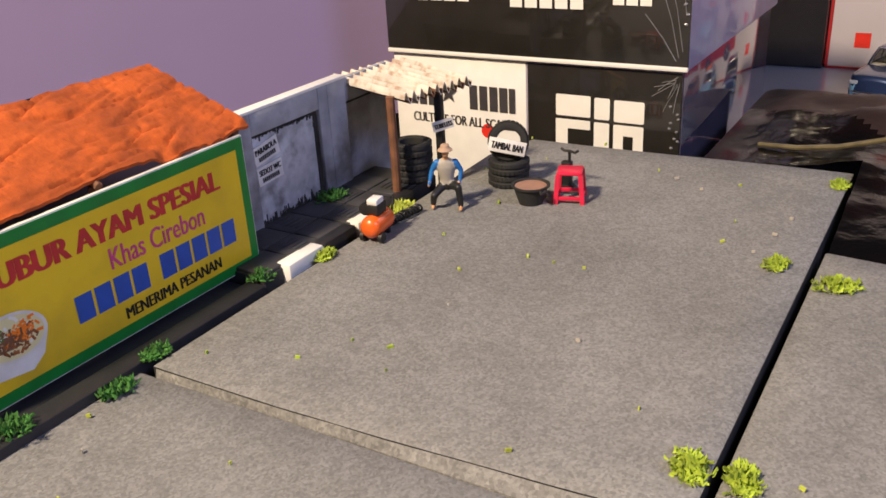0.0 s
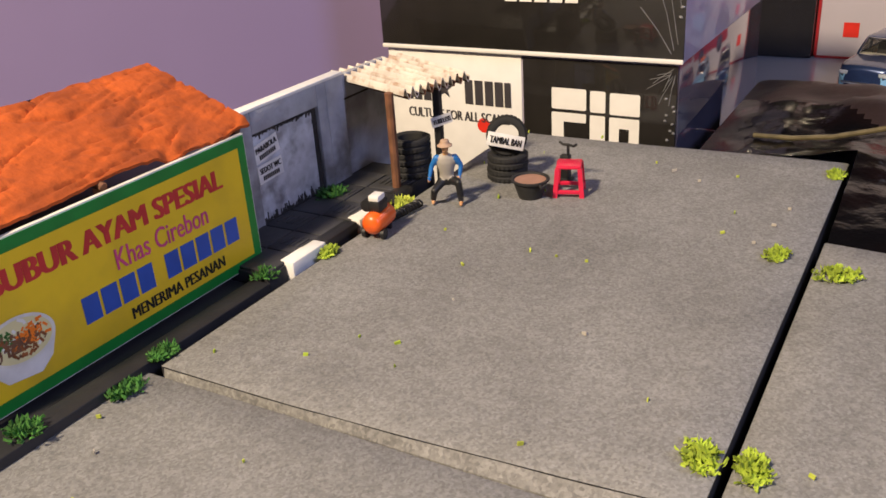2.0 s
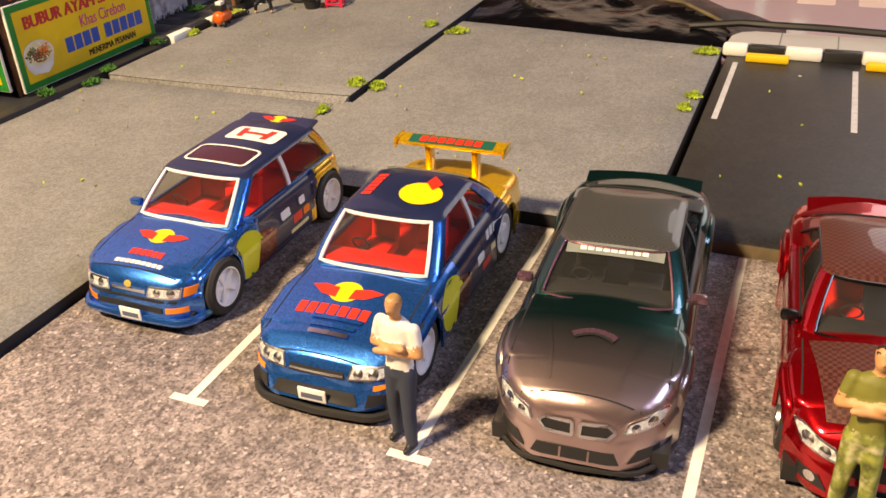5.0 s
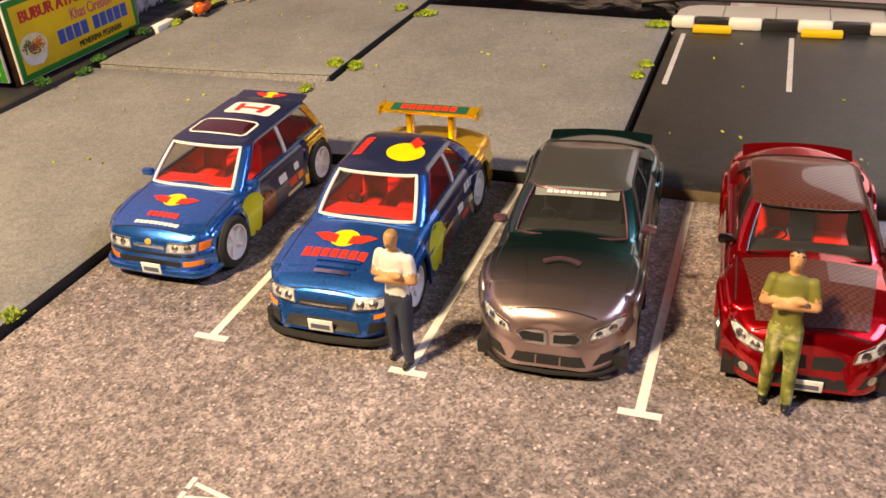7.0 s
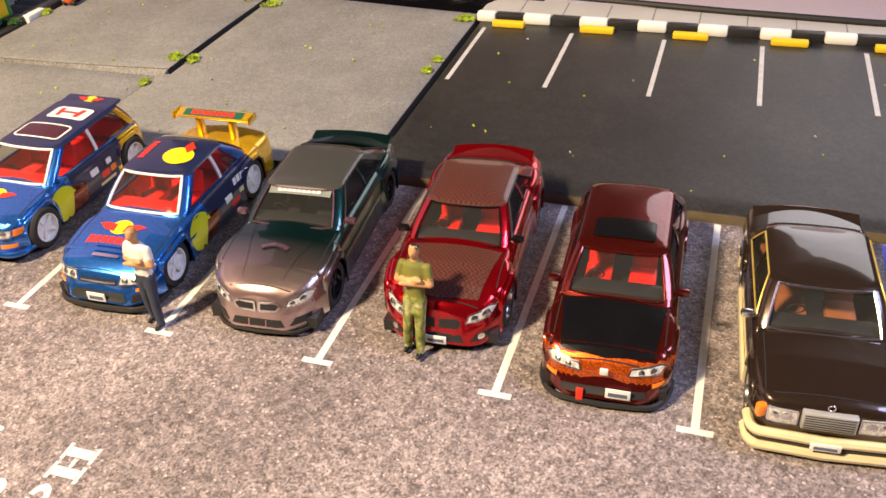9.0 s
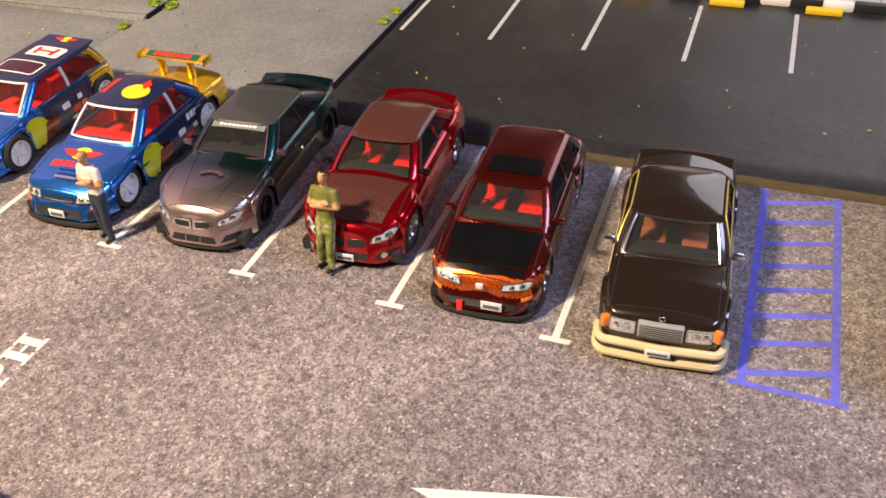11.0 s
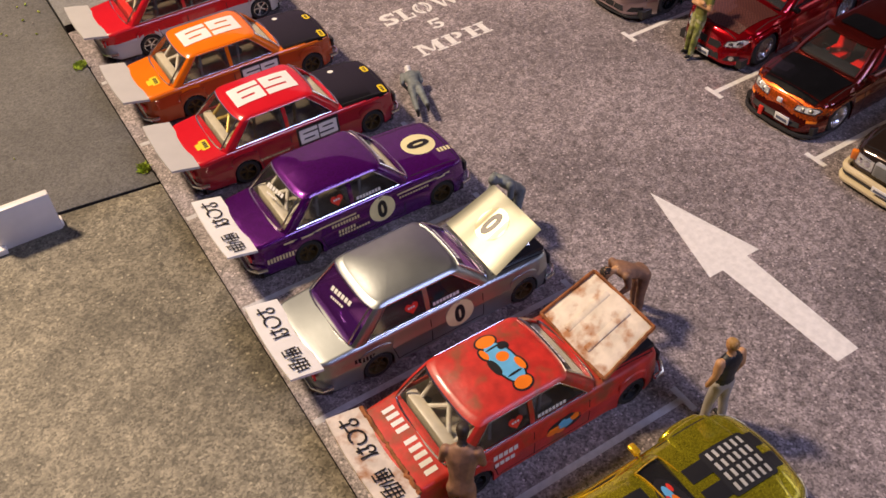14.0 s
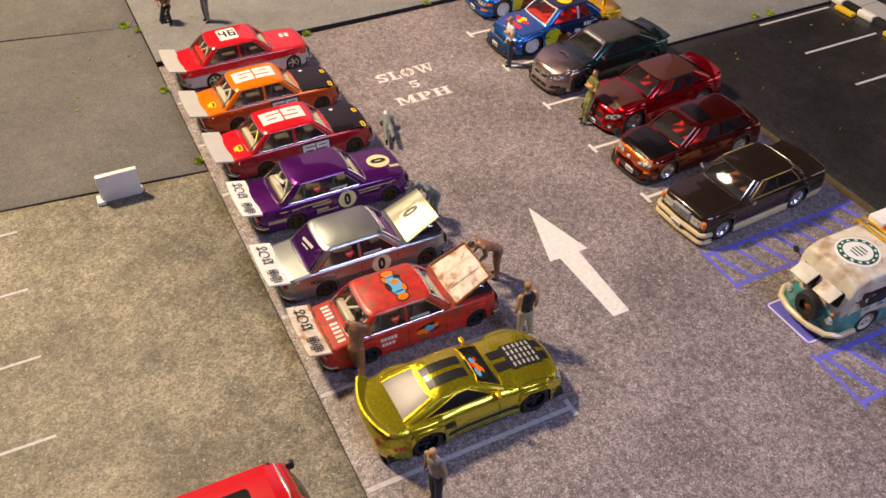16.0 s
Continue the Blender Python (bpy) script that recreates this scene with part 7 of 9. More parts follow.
# ---- the food stall on its dark kerb ----
M.update({
    "plinth": material("dark_painted_kerb", (0.02, 0.02, 0.024), 0.5, bump=0.2),
    "paving": material("charcoal_paving", (0.045, 0.045, 0.05), 0.6, scale=120, vary=0.25, bump=0.2),
    "sign_yellow": material("yellow_banner", (0.80, 0.55, 0.012), 0.5, scale=90, vary=0.06, second=(0.42, 0.28, 0.03), second_scale=55, second_amount=0.45),
    "sign_green": material("green_banner_border", (0.01, 0.22, 0.03), 0.5),
    "sign_white": material("white_card_edge", (0.70, 0.68, 0.64), 0.6),
    "sign_red": material("red_lettering", (0.55, 0.03, 0.03), 0.5),
    "sign_pink": material("magenta_lettering", (0.60, 0.06, 0.20), 0.5),
    "sign_blue": material("blue_lettering", (0.02, 0.08, 0.42), 0.5),
    "cloth": material("orange_crumpled_cloth", (0.41, 0.078, 0.008), 0.9, scale=160, vary=0.25, second=(0.24, 0.048, 0.010), second_scale=120, second_amount=0.6, bump=0.9, bump_scale=520),
    "dowel": material("brown_dowel", (0.16, 0.07, 0.035), 0.6, scale=300, vary=0.3, bump=0.2),
    "plaster": material("stained_grey_plaster", (0.36, 0.37, 0.41), 0.85, scale=110, vary=0.25, second=(0.10, 0.09, 0.085), second_scale=80, second_amount=0.8, bump=0.4, bump_scale=700),
    "plaster_dirty": material("peeling_pale_plaster", (0.48, 0.49, 0.53), 0.85, scale=200, vary=0.22, second=(0.16, 0.15, 0.15), second_scale=170, second_amount=0.85, bump=0.5, bump_scale=800),
    "matt_black": material("mottled_black", (0.03, 0.027, 0.025), 0.9, scale=200, vary=0.4),
    "corrugated": material("rusty_white_sheet", (0.62, 0.58, 0.52), 0.55, 0.0, scale=160, vary=0.14, second=(0.30, 0.14, 0.06), second_scale=420, second_amount=0.7),
    "rust_shade": material("rust_and_shade_valley", (0.12, 0.055, 0.03), 0.8, vary=0.5, scale=300),
    "moss": material("bright_green_turf", (0.31, 0.41, 0.035), 0.85, scale=400, vary=0.45),
    "moss_yellow": material("yellow_green_turf", (0.42, 0.48, 0.06), 0.85, scale=400, vary=0.35),
    "moss_dark": material("dark_green_turf", (0.05, 0.16, 0.025), 0.85, scale=400, vary=0.45),
    "tank_orange": material("orange_tank_enamel", (0.80, 0.12, 0.01), 0.35, coat=0.4, vary=0.08),
    "stool_red": material("crimson_plastic", (0.62, 0.015, 0.06), 0.35, coat=0.2, vary=0.05),
    "water": material("murky_brown_water", (0.34, 0.19, 0.14), 0.3),
    "box_white": material("white_printed_card", (0.84, 0.82, 0.78), 0.35, coat=0.8, vary=0.03, bump=0.5, bump_scale=60),
    "box_black": material("black_printed_card", (0.020, 0.018, 0.016), 0.25, coat=1.0, bump=1.0, bump_scale=55),
    "box_lilac": material("lilac_printed_card", (0.42, 0.38, 0.50), 0.35, coat=0.6, vary=0.05, bump=0.05, bump_scale=40),
    "box_ink": material("dark_box_print", (0.05, 0.045, 0.05), 0.4),
    "card_white": material("glossy_white_card", (0.40, 0.43, 0.50), 0.2, coat=0.5, vary=0.04, scale=15),
    "bag": material("black_crinkled_plastic", (0.003, 0.003, 0.004), 0.17, scale=60, second=(0.009, 0.004, 0.004), second_scale=55, second_amount=0.6, bump=1.0, bump_scale=210, spec=0.22),
    "bag_brown": material("brown_bag_lining", (0.022, 0.012, 0.012), 0.5, scale=90, vary=0.4, bump=0.6, bump_scale=200),
    "strap": material("olive_cord", (0.13, 0.11, 0.06), 0.25, vary=0.3),
    "skin_tone": material("painted_skin", (0.52, 0.28, 0.13), 0.55),
    "c_white": material("painted_white_cloth", (0.70, 0.69, 0.68), 0.6),
    "c_navy": material("painted_navy_cloth", (0.03, 0.04, 0.07), 0.6),
    "c_black": material("painted_black_cloth", (0.012, 0.012, 0.014), 0.5),
    "c_grey": material("painted_grey_cloth", (0.15, 0.17, 0.17), 0.6, vary=0.3, scale=500),
    "c_brown": material("painted_brown_cloth", (0.25, 0.13, 0.075), 0.6, vary=0.25, scale=500),
    "c_tan": material("painted_tan_cloth", (0.40, 0.27, 0.19), 0.6),
    "c_stone": material("painted_stone_cloth", (0.40, 0.37, 0.33), 0.6),
    "c_blue": material("painted_blue_cloth", (0.02, 0.16, 0.50), 0.5),
    "c_camo": material("painted_camouflage", (0.17, 0.19, 0.04), 0.6, scale=500, vary=0.6, second=(0.55, 0.52, 0.32), second_scale=450, second_amount=1.0),
    "c_olive": material("painted_olive_cloth", (0.16, 0.16, 0.03), 0.6),
    "c_hair": material("painted_hair", (0.35, 0.20, 0.06), 0.6),
    "c_dark_hair": material("painted_dark_hair", (0.03, 0.02, 0.015), 0.6),
})

solid("kerb_base", Geo().box(-175, -84.2, 60, 151.5, -23.9, 3.2, 0.5).box(-88.5, -84.0, 60, 151.5, -23.9, 4.2, 0.4), M["plinth"], "black painted kerb base under the stall", "kerb", kind="structure")
pv = solid("pavement_8", Geo().box(-175, -84.6, 152, 214, -23.9, 5.2, 0.3), M["plinth"], "charcoal pavement slab beside the wall", "pavement", kind="structure")
for i in range(2):
    for j in range(6):
        y = 152.5 + j * 9.0
        t = part("paving_tile", Geo().box(-101 + i * 8.2, -93.2 + i * 8.2, y, y + 8.6, 5.0, 5.8, 0.2), M["paving"], pv)
        ribs = Geo()
        for k in range(5):
            ribs.box(-99.6 + i * 8.2 + k * 1.3, -99.0 + i * 8.2 + k * 1.3, y + 2.2, y + 6.4, 5.7, 6.0, 0.1)
        if (i + j) % 2 == 0:
            part("tactile_rib", ribs, M["paving"], t)
for j in range(4):
    y = 157.2 + j * 11.2
    if j % 2 == 0 or y > 205:
        part("kerb_stone", Geo().box(-86.4, -82.8, y, y + 10.8, 0.5, 6.0, 0.6), M["white_paint"] if j % 2 == 0 else M["black_paint"], pv, "white painted kerb stone")
    else:
        part("kerb_stone", Geo().box(-86.4, -83.0, y, y + 10.8, 0.5, 5.9, 0.6), M["black_paint"], pv, "black painted kerb stone")

STALL = thing("food_stall", "food stall with orange cloth roof and yellow banners", "food stall", -112, 130, 3.2)
part("cabinet", Geo().box(-22, 15, -28, 28, 0, 20, 0.6), M["c_black"], STALL, "dark stall body behind the banners")
# roof cloth, ridge at the back, sagging front eave
nx, ny = 60, 110
rows = []
for j in range(ny + 1):
    v = j / ny
    y = -36 + 68.4 * v
    row_ = []
    for i in range(nx + 1):
        u = i / nx
        xe = 18.6 + 0.7 * math.sin(v * 9) + 0.5 * noise.noise((v * 14, 2, 6))
        xr = -5.4
        x = xr + (xe - xr) * u
        z = 37.9 + (28.3 + 1.5 * (1 - v) - 37.9) * u ** 1.1
        z += -0.7 * math.sin(v * 3.14) * u + 0.5 * math.sin(v * 12.6 + 0.6) * u * u + 0.4 * noise.noise((x * 0.16, y * 0.1, 1)) + 0.14 * noise.noise((x * 0.9, y * 0.6, 4))
        for a, b, c, k, d in ((0.20, 0.05, 11, 12, 0.9), (0.30, 0.07, 23, 11, 0.7), (0.48, 0.16, 37, 9, 0.45)):
            z -= d * max(0, 1 - k * abs(noise.noise((x * a + y * 0.03, y * b + x * 0.05, c)))) * max(0, min(1, 0.5 + noise.noise((x * 0.1, y * 0.1, c + 20)) * 2.2))
        yy = y
        row_.append((x, yy, z))
    rows.append(row_)
g = Geo().rings(rows, False, False, False)
g2 = Geo().rings([[(x, y, z - 0.5) for x, y, z in r] for r in rows], False, False, False)
edge = rows[0] + [r[-1] for r in rows[1:]] + list(reversed(rows[-1][:-1])) + [r[0] for r in reversed(rows[1:-1])]
g3 = Geo().rings([edge, [(x, y, z - 0.5) for x, y, z in edge]], False, False, True)
part("roof_cloth", merge(g, g2, g3), M["cloth"], STALL, "crumpled orange cloth roof", smooth=60)
part("back_roof", Geo().add([(-5.4, -36, 37.6), (-5.4, 32.4, 37.6), (-30, 32.4, 29), (-30, -36, 29)], [(0, 1, 2, 3)]), M["matt_black"], STALL)
for y in (-31, -2, 29.5):
    part("dowel_post", Geo().tube([(17.0, y, 0), (16.9, y, 27.2)], 0.9, 8), M["dowel"], STALL)
    part("rafter", Geo().tube([(-5, y, 36.0), (18.4, y, 27.2)], 0.8, 8), M["dowel"], STALL)


def banner(T, w, h, m, arched=False):
    """A green-bordered yellow board: local x along the writing, y up, z out."""
    b = part("banner", Geo().box(-w / 2, w / 2, -h / 2, h / 2, -0.9, 0, 0.15).turn(m), M["sign_white"], T, "yellow banner board with green border")
    part("banner_border", Geo().box(-w / 2 + 0.3, w / 2 - 0.3, -h / 2 + 0.3, h / 2 - 0.3, -0.05, 0.12).turn(m), M["sign_green"], b)
    part("banner_field", Geo().box(-w / 2 + 2.3, w / 2 - 2.3, -h / 2 + 2.3, h / 2 - 2.3, 0.05, 0.2).turn(m), M["sign_yellow"], b)
    return b


m1 = Matrix.Translation((19.8, -1.2, 14.0)) @ Matrix.Rotation(radians(90), 4, "Z") @ Matrix.Rotation(radians(90), 4, "X")
W1, H1 = 61.0, 26.0
b1 = banner(STALL, W1, H1, m1)


def on_banner(g, x, y, m, mat, parent, name="banner_lettering", label=""):
    return part(name, g.turn(m @ pose(x, y, 0.26)), mat, parent, label, smooth=0)


on_banner(bold("BUBUR AYAM SPESIAL", 3.7, 48.0, 0.30), -1.0, 6.8, m1, M["sign_red"], b1, label="red slab lettering")
on_banner(bold("Khas Cirebon", 3.7, 21.0, 0.06), 7.5, 1.7, m1, M["sign_pink"], b1, label="magenta lettering")
on_banner(bars(4, 4.6, 15.2, 0.14), -3.3, -3.9, m1, M["sign_blue"], b1, label="blue lettering as bars")
on_banner(bars(5, 4.6, 18.8, 0.14), 16.0, -3.9, m1, M["sign_blue"], b1)
on_banner(bold("MENERIMA PESANAN", 2.1, 22.4, 0.1), 9.0, -8.6, m1, M["black_ink"], b1, label="black lettering")


def bowl(m, parent, k=1.0):
    """A printed bowl of porridge with toppings."""
    body = [(-5.8 * k, 0.6 * k), (-5.0 * k, -2.6 * k), (-3.0 * k, -4.6 * k), (2.6 * k, -4.8 * k), (4.8 * k, -2.8 * k), (5.8 * k, 0.6 * k)]
    for poly, mat, z in ((body, "c_white", 0.27), (ellipse(5.9 * k, 3.9 * k, 28, 0, 1.4 * k), "sign_white", 0.3), (ellipse(5.3 * k, 3.4 * k, 28, 0, 1.4 * k), "cream_ink", 0.33)):
        part("bowl_print", flat(poly).turn(m @ pose(0, 0, z, 0, 0, -6)), M[mat], parent, "printed bowl of porridge", smooth=0)
    rnd = random.Random(9)
    for mat, n, cx, cy, sp in (("orange_ink", 60, 2.2, 1.8, 1.3), ("dowel", 70, -1.2, 1.0, 1.9), ("rust", 60, 1.2, 0.2, 1.8), ("moss_dark", 26, -3.0, 2.2, 1.0), ("white_ink", 24, 0.5, 2.6, 2.0)):
        g = Geo()
        for _ in range(n):
            px, py = cx + rnd.gauss(0, sp), cy + rnd.gauss(0, sp * 0.6)
            if (px / 5.0) ** 2 + ((py - 1.4) / 3.1) ** 2 > 1:
                continue
            o = len(g.v)
            g.add([(p, q, 0) for p, q in rect(rnd.uniform(0.4, 1.1) * k, rnd.uniform(0.25, 0.5) * k)], [(0, 1, 2, 3)])
            g.turn(pose(px * k, py * k, 0.36 + 0.0009 * len(g.f), 0, 0, rnd.uniform(0, 180)), o)
        part("bowl_topping", g.turn(m), M[mat], parent, "printed toppings", smooth=0)


bowl(m1 @ pose(-22.2, -4.2, 0), b1)
m2 = Matrix.Translation((4.0, -35.0, 15.2)) @ Matrix.Rotation(radians(90), 4, "X")
b2 = banner(STALL, 27, 25.5, m2)
for k, ch in enumerate("AYAM SPESIAL"):
    a = radians(150 - k * 11)
    if ch != " ":
        on_banner(letters(ch, 2.2, 1.5 if ch != "I" else 0.5).turn(Matrix.Rotation(a - math.pi / 2, 4, "Z")), 9.6 * math.cos(a), 8.4 * math.sin(a) - 0.5, m2, M["sign_red"], b2)
bowl(m2 @ pose(0, 1.4, 0), b2, 0.62)
on_banner(bars(9, 2.2, 16, 0.2), 0, -4.6, m2, M["sign_blue"], b2)
on_banner(bars(12, 0.9, 14, 0.2), 0, -7.0, m2, M["sign_red"], b2)
on_banner(bold("MENERIMA PESANAN", 1.3, 17.5, 0.08), 0, -9.2, m2, M["black_ink"], b2)
solid("menu_board", Geo().box(-12, 12, -0.5, 0.5, 0, 9, 0.2).box(-13, 13, -3, 3, -0.6, 0.3, 0.2), M["sign_yellow"], "small yellow menu board on a blue foot", "sign", -114, 79, 3.2)

# ---- wall and tyre repair corner ----
WALL = thing("wall_west", "stained grey plaster boundary wall with recessed panels", "wall", -104, 185, 3.2, kind="structure")
part("wall_core", Geo().box(0.4, 2.0, -22, 15.5, 0, 27, 0.2), M["plaster"], WALL)
part("wall_core", Geo().box(0.4, 1.6, 15.5, 37, -7, 26.5, 0.2), M["plaster"], WALL)
part("wall_rib", Geo().box(1.5, 2.9, 17.5, 37, 21.2, 26.8, 0.2), M["plaster"], WALL)
part("black_mark", Geo().box(1.55, 2.2, 17.6, 37, 20.5, 21.3), M["matt_black"], WALL, "black grime under the rail")
for y0, y1, z0, z1 in ((-22, -14.4, 2, 27), (7.6, 11.0, 2, 27), (11.0, 17.5, 2, 27.4), (-14.4, 7.6, 22.2, 27)):
    part("wall_rib", Geo().box(1.9, 3.4, y0, y1, z0, z1, 0.25), M["plaster"], WALL)
part("wall_coping", Geo().box(0.6, 3.6, -22.5, 17.8, 27.0, 27.7, 0.15), M["white_paint"], WALL, "thin white coping")
part("wall_panel", Geo().box(1.9, 2.4, -14.2, 6.2, 2.0, 22.0, 0.15), M["plaster_dirty"], WALL, "peeling pale plaster panel")
part("black_mark", Geo().box(2.0, 2.5, 6.3, 7.5, 2, 22.1), M["matt_black"], WALL, "black grime along the recess")
part("black_mark", Geo().box(2.0, 2.45, -14.3, 7.5, 21.8, 22.3), M["matt_black"], WALL)
# weathered, ragged black streaks along the panel's foot, side and top
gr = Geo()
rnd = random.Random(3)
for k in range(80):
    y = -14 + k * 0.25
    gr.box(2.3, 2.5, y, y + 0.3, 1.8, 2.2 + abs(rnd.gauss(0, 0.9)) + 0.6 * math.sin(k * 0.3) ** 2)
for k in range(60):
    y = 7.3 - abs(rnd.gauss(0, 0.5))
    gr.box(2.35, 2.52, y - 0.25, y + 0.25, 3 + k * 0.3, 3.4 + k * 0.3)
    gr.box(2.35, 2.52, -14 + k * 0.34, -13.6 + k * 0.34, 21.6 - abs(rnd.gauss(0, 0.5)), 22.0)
part("black_mark", gr, M["matt_black"], WALL)
for text, y, z, tilt in (("PARABOLA", -10.2, 18.0, 9), ("SEDOT WC", -9.8, 13.2, 3)):
    m = Matrix.Translation((2.7, y, z)) @ Matrix.Rotation(radians(90), 4, "Z") @ Matrix.Rotation(radians(90), 4, "X") @ Matrix.Rotation(radians(tilt), 4, "Z")
    n = part("notice", Geo().box(-3.9, 3.9, -2.0, 2.0, -0.1, 0.1).turn(m), M["c_white"], WALL, "small white notice card")
    part("notice_lettering", bold(text, 1.25, 6.8, 0.08).turn(m @ pose(0, 0.75, 0.16)), M["black_ink"], n, smooth=0)
    part("notice_bar", bars(9, 1.0, 5.4, 0.25).turn(m @ pose(0, -0.95, 0.16)), M["black_ink"], n, smooth=0)

SHED = thing("shelter", "rusty corrugated sheet shelter on two posts", "shelter", -102, 228, 3.2)
rows, rows2 = [], []
for i in range(133):
    u = i / 132
    zw = 1.2 * math.sin(u * 2 * math.pi * 9)
    a, b_ = Vector((-4, -23, 25.8)), Vector((2.2, -0.2, 25.8))
    c, d = Vector((19.9, -28.8, 24.6)), Vector((26.1, -9.9, 24.8))
    # ribs run from back to front, waves step along the sheet
    p0, p1 = a + (b_ - a) * u, c + (d - c) * u
    rows.append([(p0 + (p1 - p0) * t + Vector((0, 0, zw)))[:] for t in (0, 0.33, 0.66, 1)])
    rows2.append([(p0 + (p1 - p0) * t + Vector((0, 0, zw - 0.4)))[:] for t in (0, 0.33, 0.66, 1)])
g = merge(Geo().rings(rows, False, False, False), Geo().rings(rows2, False, False, False), Geo().rings([[r[-1] for r in rows], [r[-1] for r in rows2]], False, False, False), Geo().rings([[r[0] for r in rows], [r[0] for r in rows2]], False, False, False))
# valleys take one dark colour for rust and for the shadow between ribs
for i, f in enumerate(g.f):
    u = (f[0] % (133 * 4)) // 4 / 132
    deep = math.sin(u * 2 * math.pi * 9)
    if deep < -0.3 + 0.5 * noise.noise((u * 14, (f[0] % 4) * 1.7, 4)):
        g.m[i] = 1
part("corrugated_roof", g, [M["corrugated"], M["rust_shade"]], SHED, "rust-flecked white corrugated sheet", smooth=60)
part("post", Geo().tube([(15.9, -28.5, 2.4), (15.9, -28.5, 24.6)], 1.0, 10), M["dowel"], SHED, "brown wooden post")
part("post", Geo().box(20.3, 22.1, -17.8, -16.2, 0.9, 24.4, 0.2), M["c_black"], SHED, "black post")
m = Matrix.Translation((22.4, -17.6, 15.9)) @ Matrix.Rotation(radians(48), 4, "Z") @ Matrix.Rotation(radians(90), 4, "X") @ Matrix.Rotation(radians(10), 4, "Z")
n = part("notice", Geo().box(-2.5, 2.5, -1.2, 1.2, -0.1, 0.15).turn(m), M["c_white"], SHED, "small white notice card")
part("notice_lettering", bold("TUBELESS", 1.1, 4.4, 0.07).turn(m @ pose(0, 0, 0.22)), M["black_ink"], n, smooth=0)


def tyre_geo(r=4.7, w=3.1):
    g = Geo()
    prof = [(r * 0.6, -w / 2 + 0.3), (r * 0.72, -w / 2), (r * 0.92, -w / 2 + 0.1), (r, -w / 2 + 0.7), (r, -0.35), (r * 0.96, -0.2), (r * 0.96, 0.2), (r, 0.35), (r, w / 2 - 0.7), (r * 0.92, w / 2 - 0.1), (r * 0.72, w / 2), (r * 0.6, w / 2 - 0.3)]
    g.lathe(prof, 28, "z", closed=True)
    for k in range(28):
        for sg in (1, -1):
            o = len(g.v)
            g.box(r - 0.1, r + 0.07, -0.34, 0.34, sg * 0.8 - 0.42, sg * 0.8 + 0.42)
            g.turn(Matrix.Rotation(2 * math.pi * (k + 0.25 * sg) / 28, 4, "Z") @ Matrix.Rotation(radians(0), 4, "X"), o)
    return g


tm = as_mesh("tyre", tyre_geo(), M["tyre"])


def loose_tyre(x, y, z, label, tilt=None):
    ob = new("tyre", tm)
    ob.matrix_world = tilt if tilt is not None else pose(x * MM, y * MM, z * MM, 0, 0, (x * 37) % 90)
    return tagged(ob, label, "tyre", "loose tyres at the repair corner")


for k in range(3):
    loose_tyre(-87.4 + 0.2 * k, 208.6 - 0.3 * k, 7.4 + 3.2 * k, "black rubber tyre stacked behind the post")
for k in range(2):
    loose_tyre(-67.0 + 0.3 * k, 218.0 - 0.2 * k, 5.75 + 3.2 * k, "black treaded tyre lying in a stack")
loose_tyre(0, 0, 0, "black tyre standing upright with a notice", pose(-67.2 * MM, 218.6 * MM, 14.2 * MM, 80, 0, 28))
m = Matrix.Translation((-66.0, 215.6, 13.9)) @ Matrix.Rotation(radians(28), 4, "Z") @ Matrix.Rotation(radians(84), 4, "X") @ Matrix.Rotation(radians(-13), 4, "Z")
TB = thing("notice_board", "white notice card leaning on the upright tyre", "sign", 0, 0)
bd = part("card", Geo().box(-4.3, 4.3, -1.6, 1.6, -0.15, 0.15, 0.05).turn(m), M["c_white"], TB)
part("card_lettering", bold("TAMBAL BAN", 1.6, 7.4, 0.08).turn(m @ pose(0, 0, 0.22)), M["black_ink"], bd, smooth=0)

# crimson stool
ST = thing("stool", "crimson plastic stool with open sides", "stool", -49.6, 213.6, 4.2, 18)
part("seat", Geo().box(-3.3, 3.3, -3.3, 3.3, 7.6, 8.5, 0.4), M["stool_red"], ST)
for sx in (1, -1):
    for sy in (1, -1):
        part("leg", Geo().rings([[(sx * 3.5 + a, sy * 3.5 + b, 0) for a, b in rect(1.2, 1.2)], [(sx * 2.9 + a, sy * 2.9 + b, 7.8) for a, b in rect(1.2, 1.2)]]), M["stool_red"], ST)
for k in range(4):
    part("rail", Geo().box(-3.4, 3.4, -3.8, -3.0, 1.0, 2.0, 0.15).turn(Matrix.Rotation(k * math.pi / 2, 4, "Z")), M["stool_red"], ST)
ST.scale = (0.84, 0.84, 0.84)
# black pump behind it
PU = thing("hand_pump", "black hand pump with cross handle", "pump", -53.4, 220.6, 4.2)
PU.scale = (0.8, 0.8, 0.78)
part("foot", Geo().box(-2.2, 2.2, -1.4, 1.4, 0, 1.0, 0.2), M["c_black"], PU)
part("cylinder", Geo().box(-1.4, 1.4, -1.2, 1.2, 0.8, 8.0, 0.3), M["c_black"], PU)
part("rod", Geo().tube([(0.8, 0, 7.8), (0.8, 0, 11.2)], 0.45, 8), M["c_black"], PU)
part("handle", Geo().tube([(-2.0, 0.5, 11.6), (-0.8, 0.2, 11.0), (0.8, 0, 11.2), (2.6, -0.4, 11.0), (3.6, -0.6, 11.7)], 0.4, 8), M["c_black"], PU)
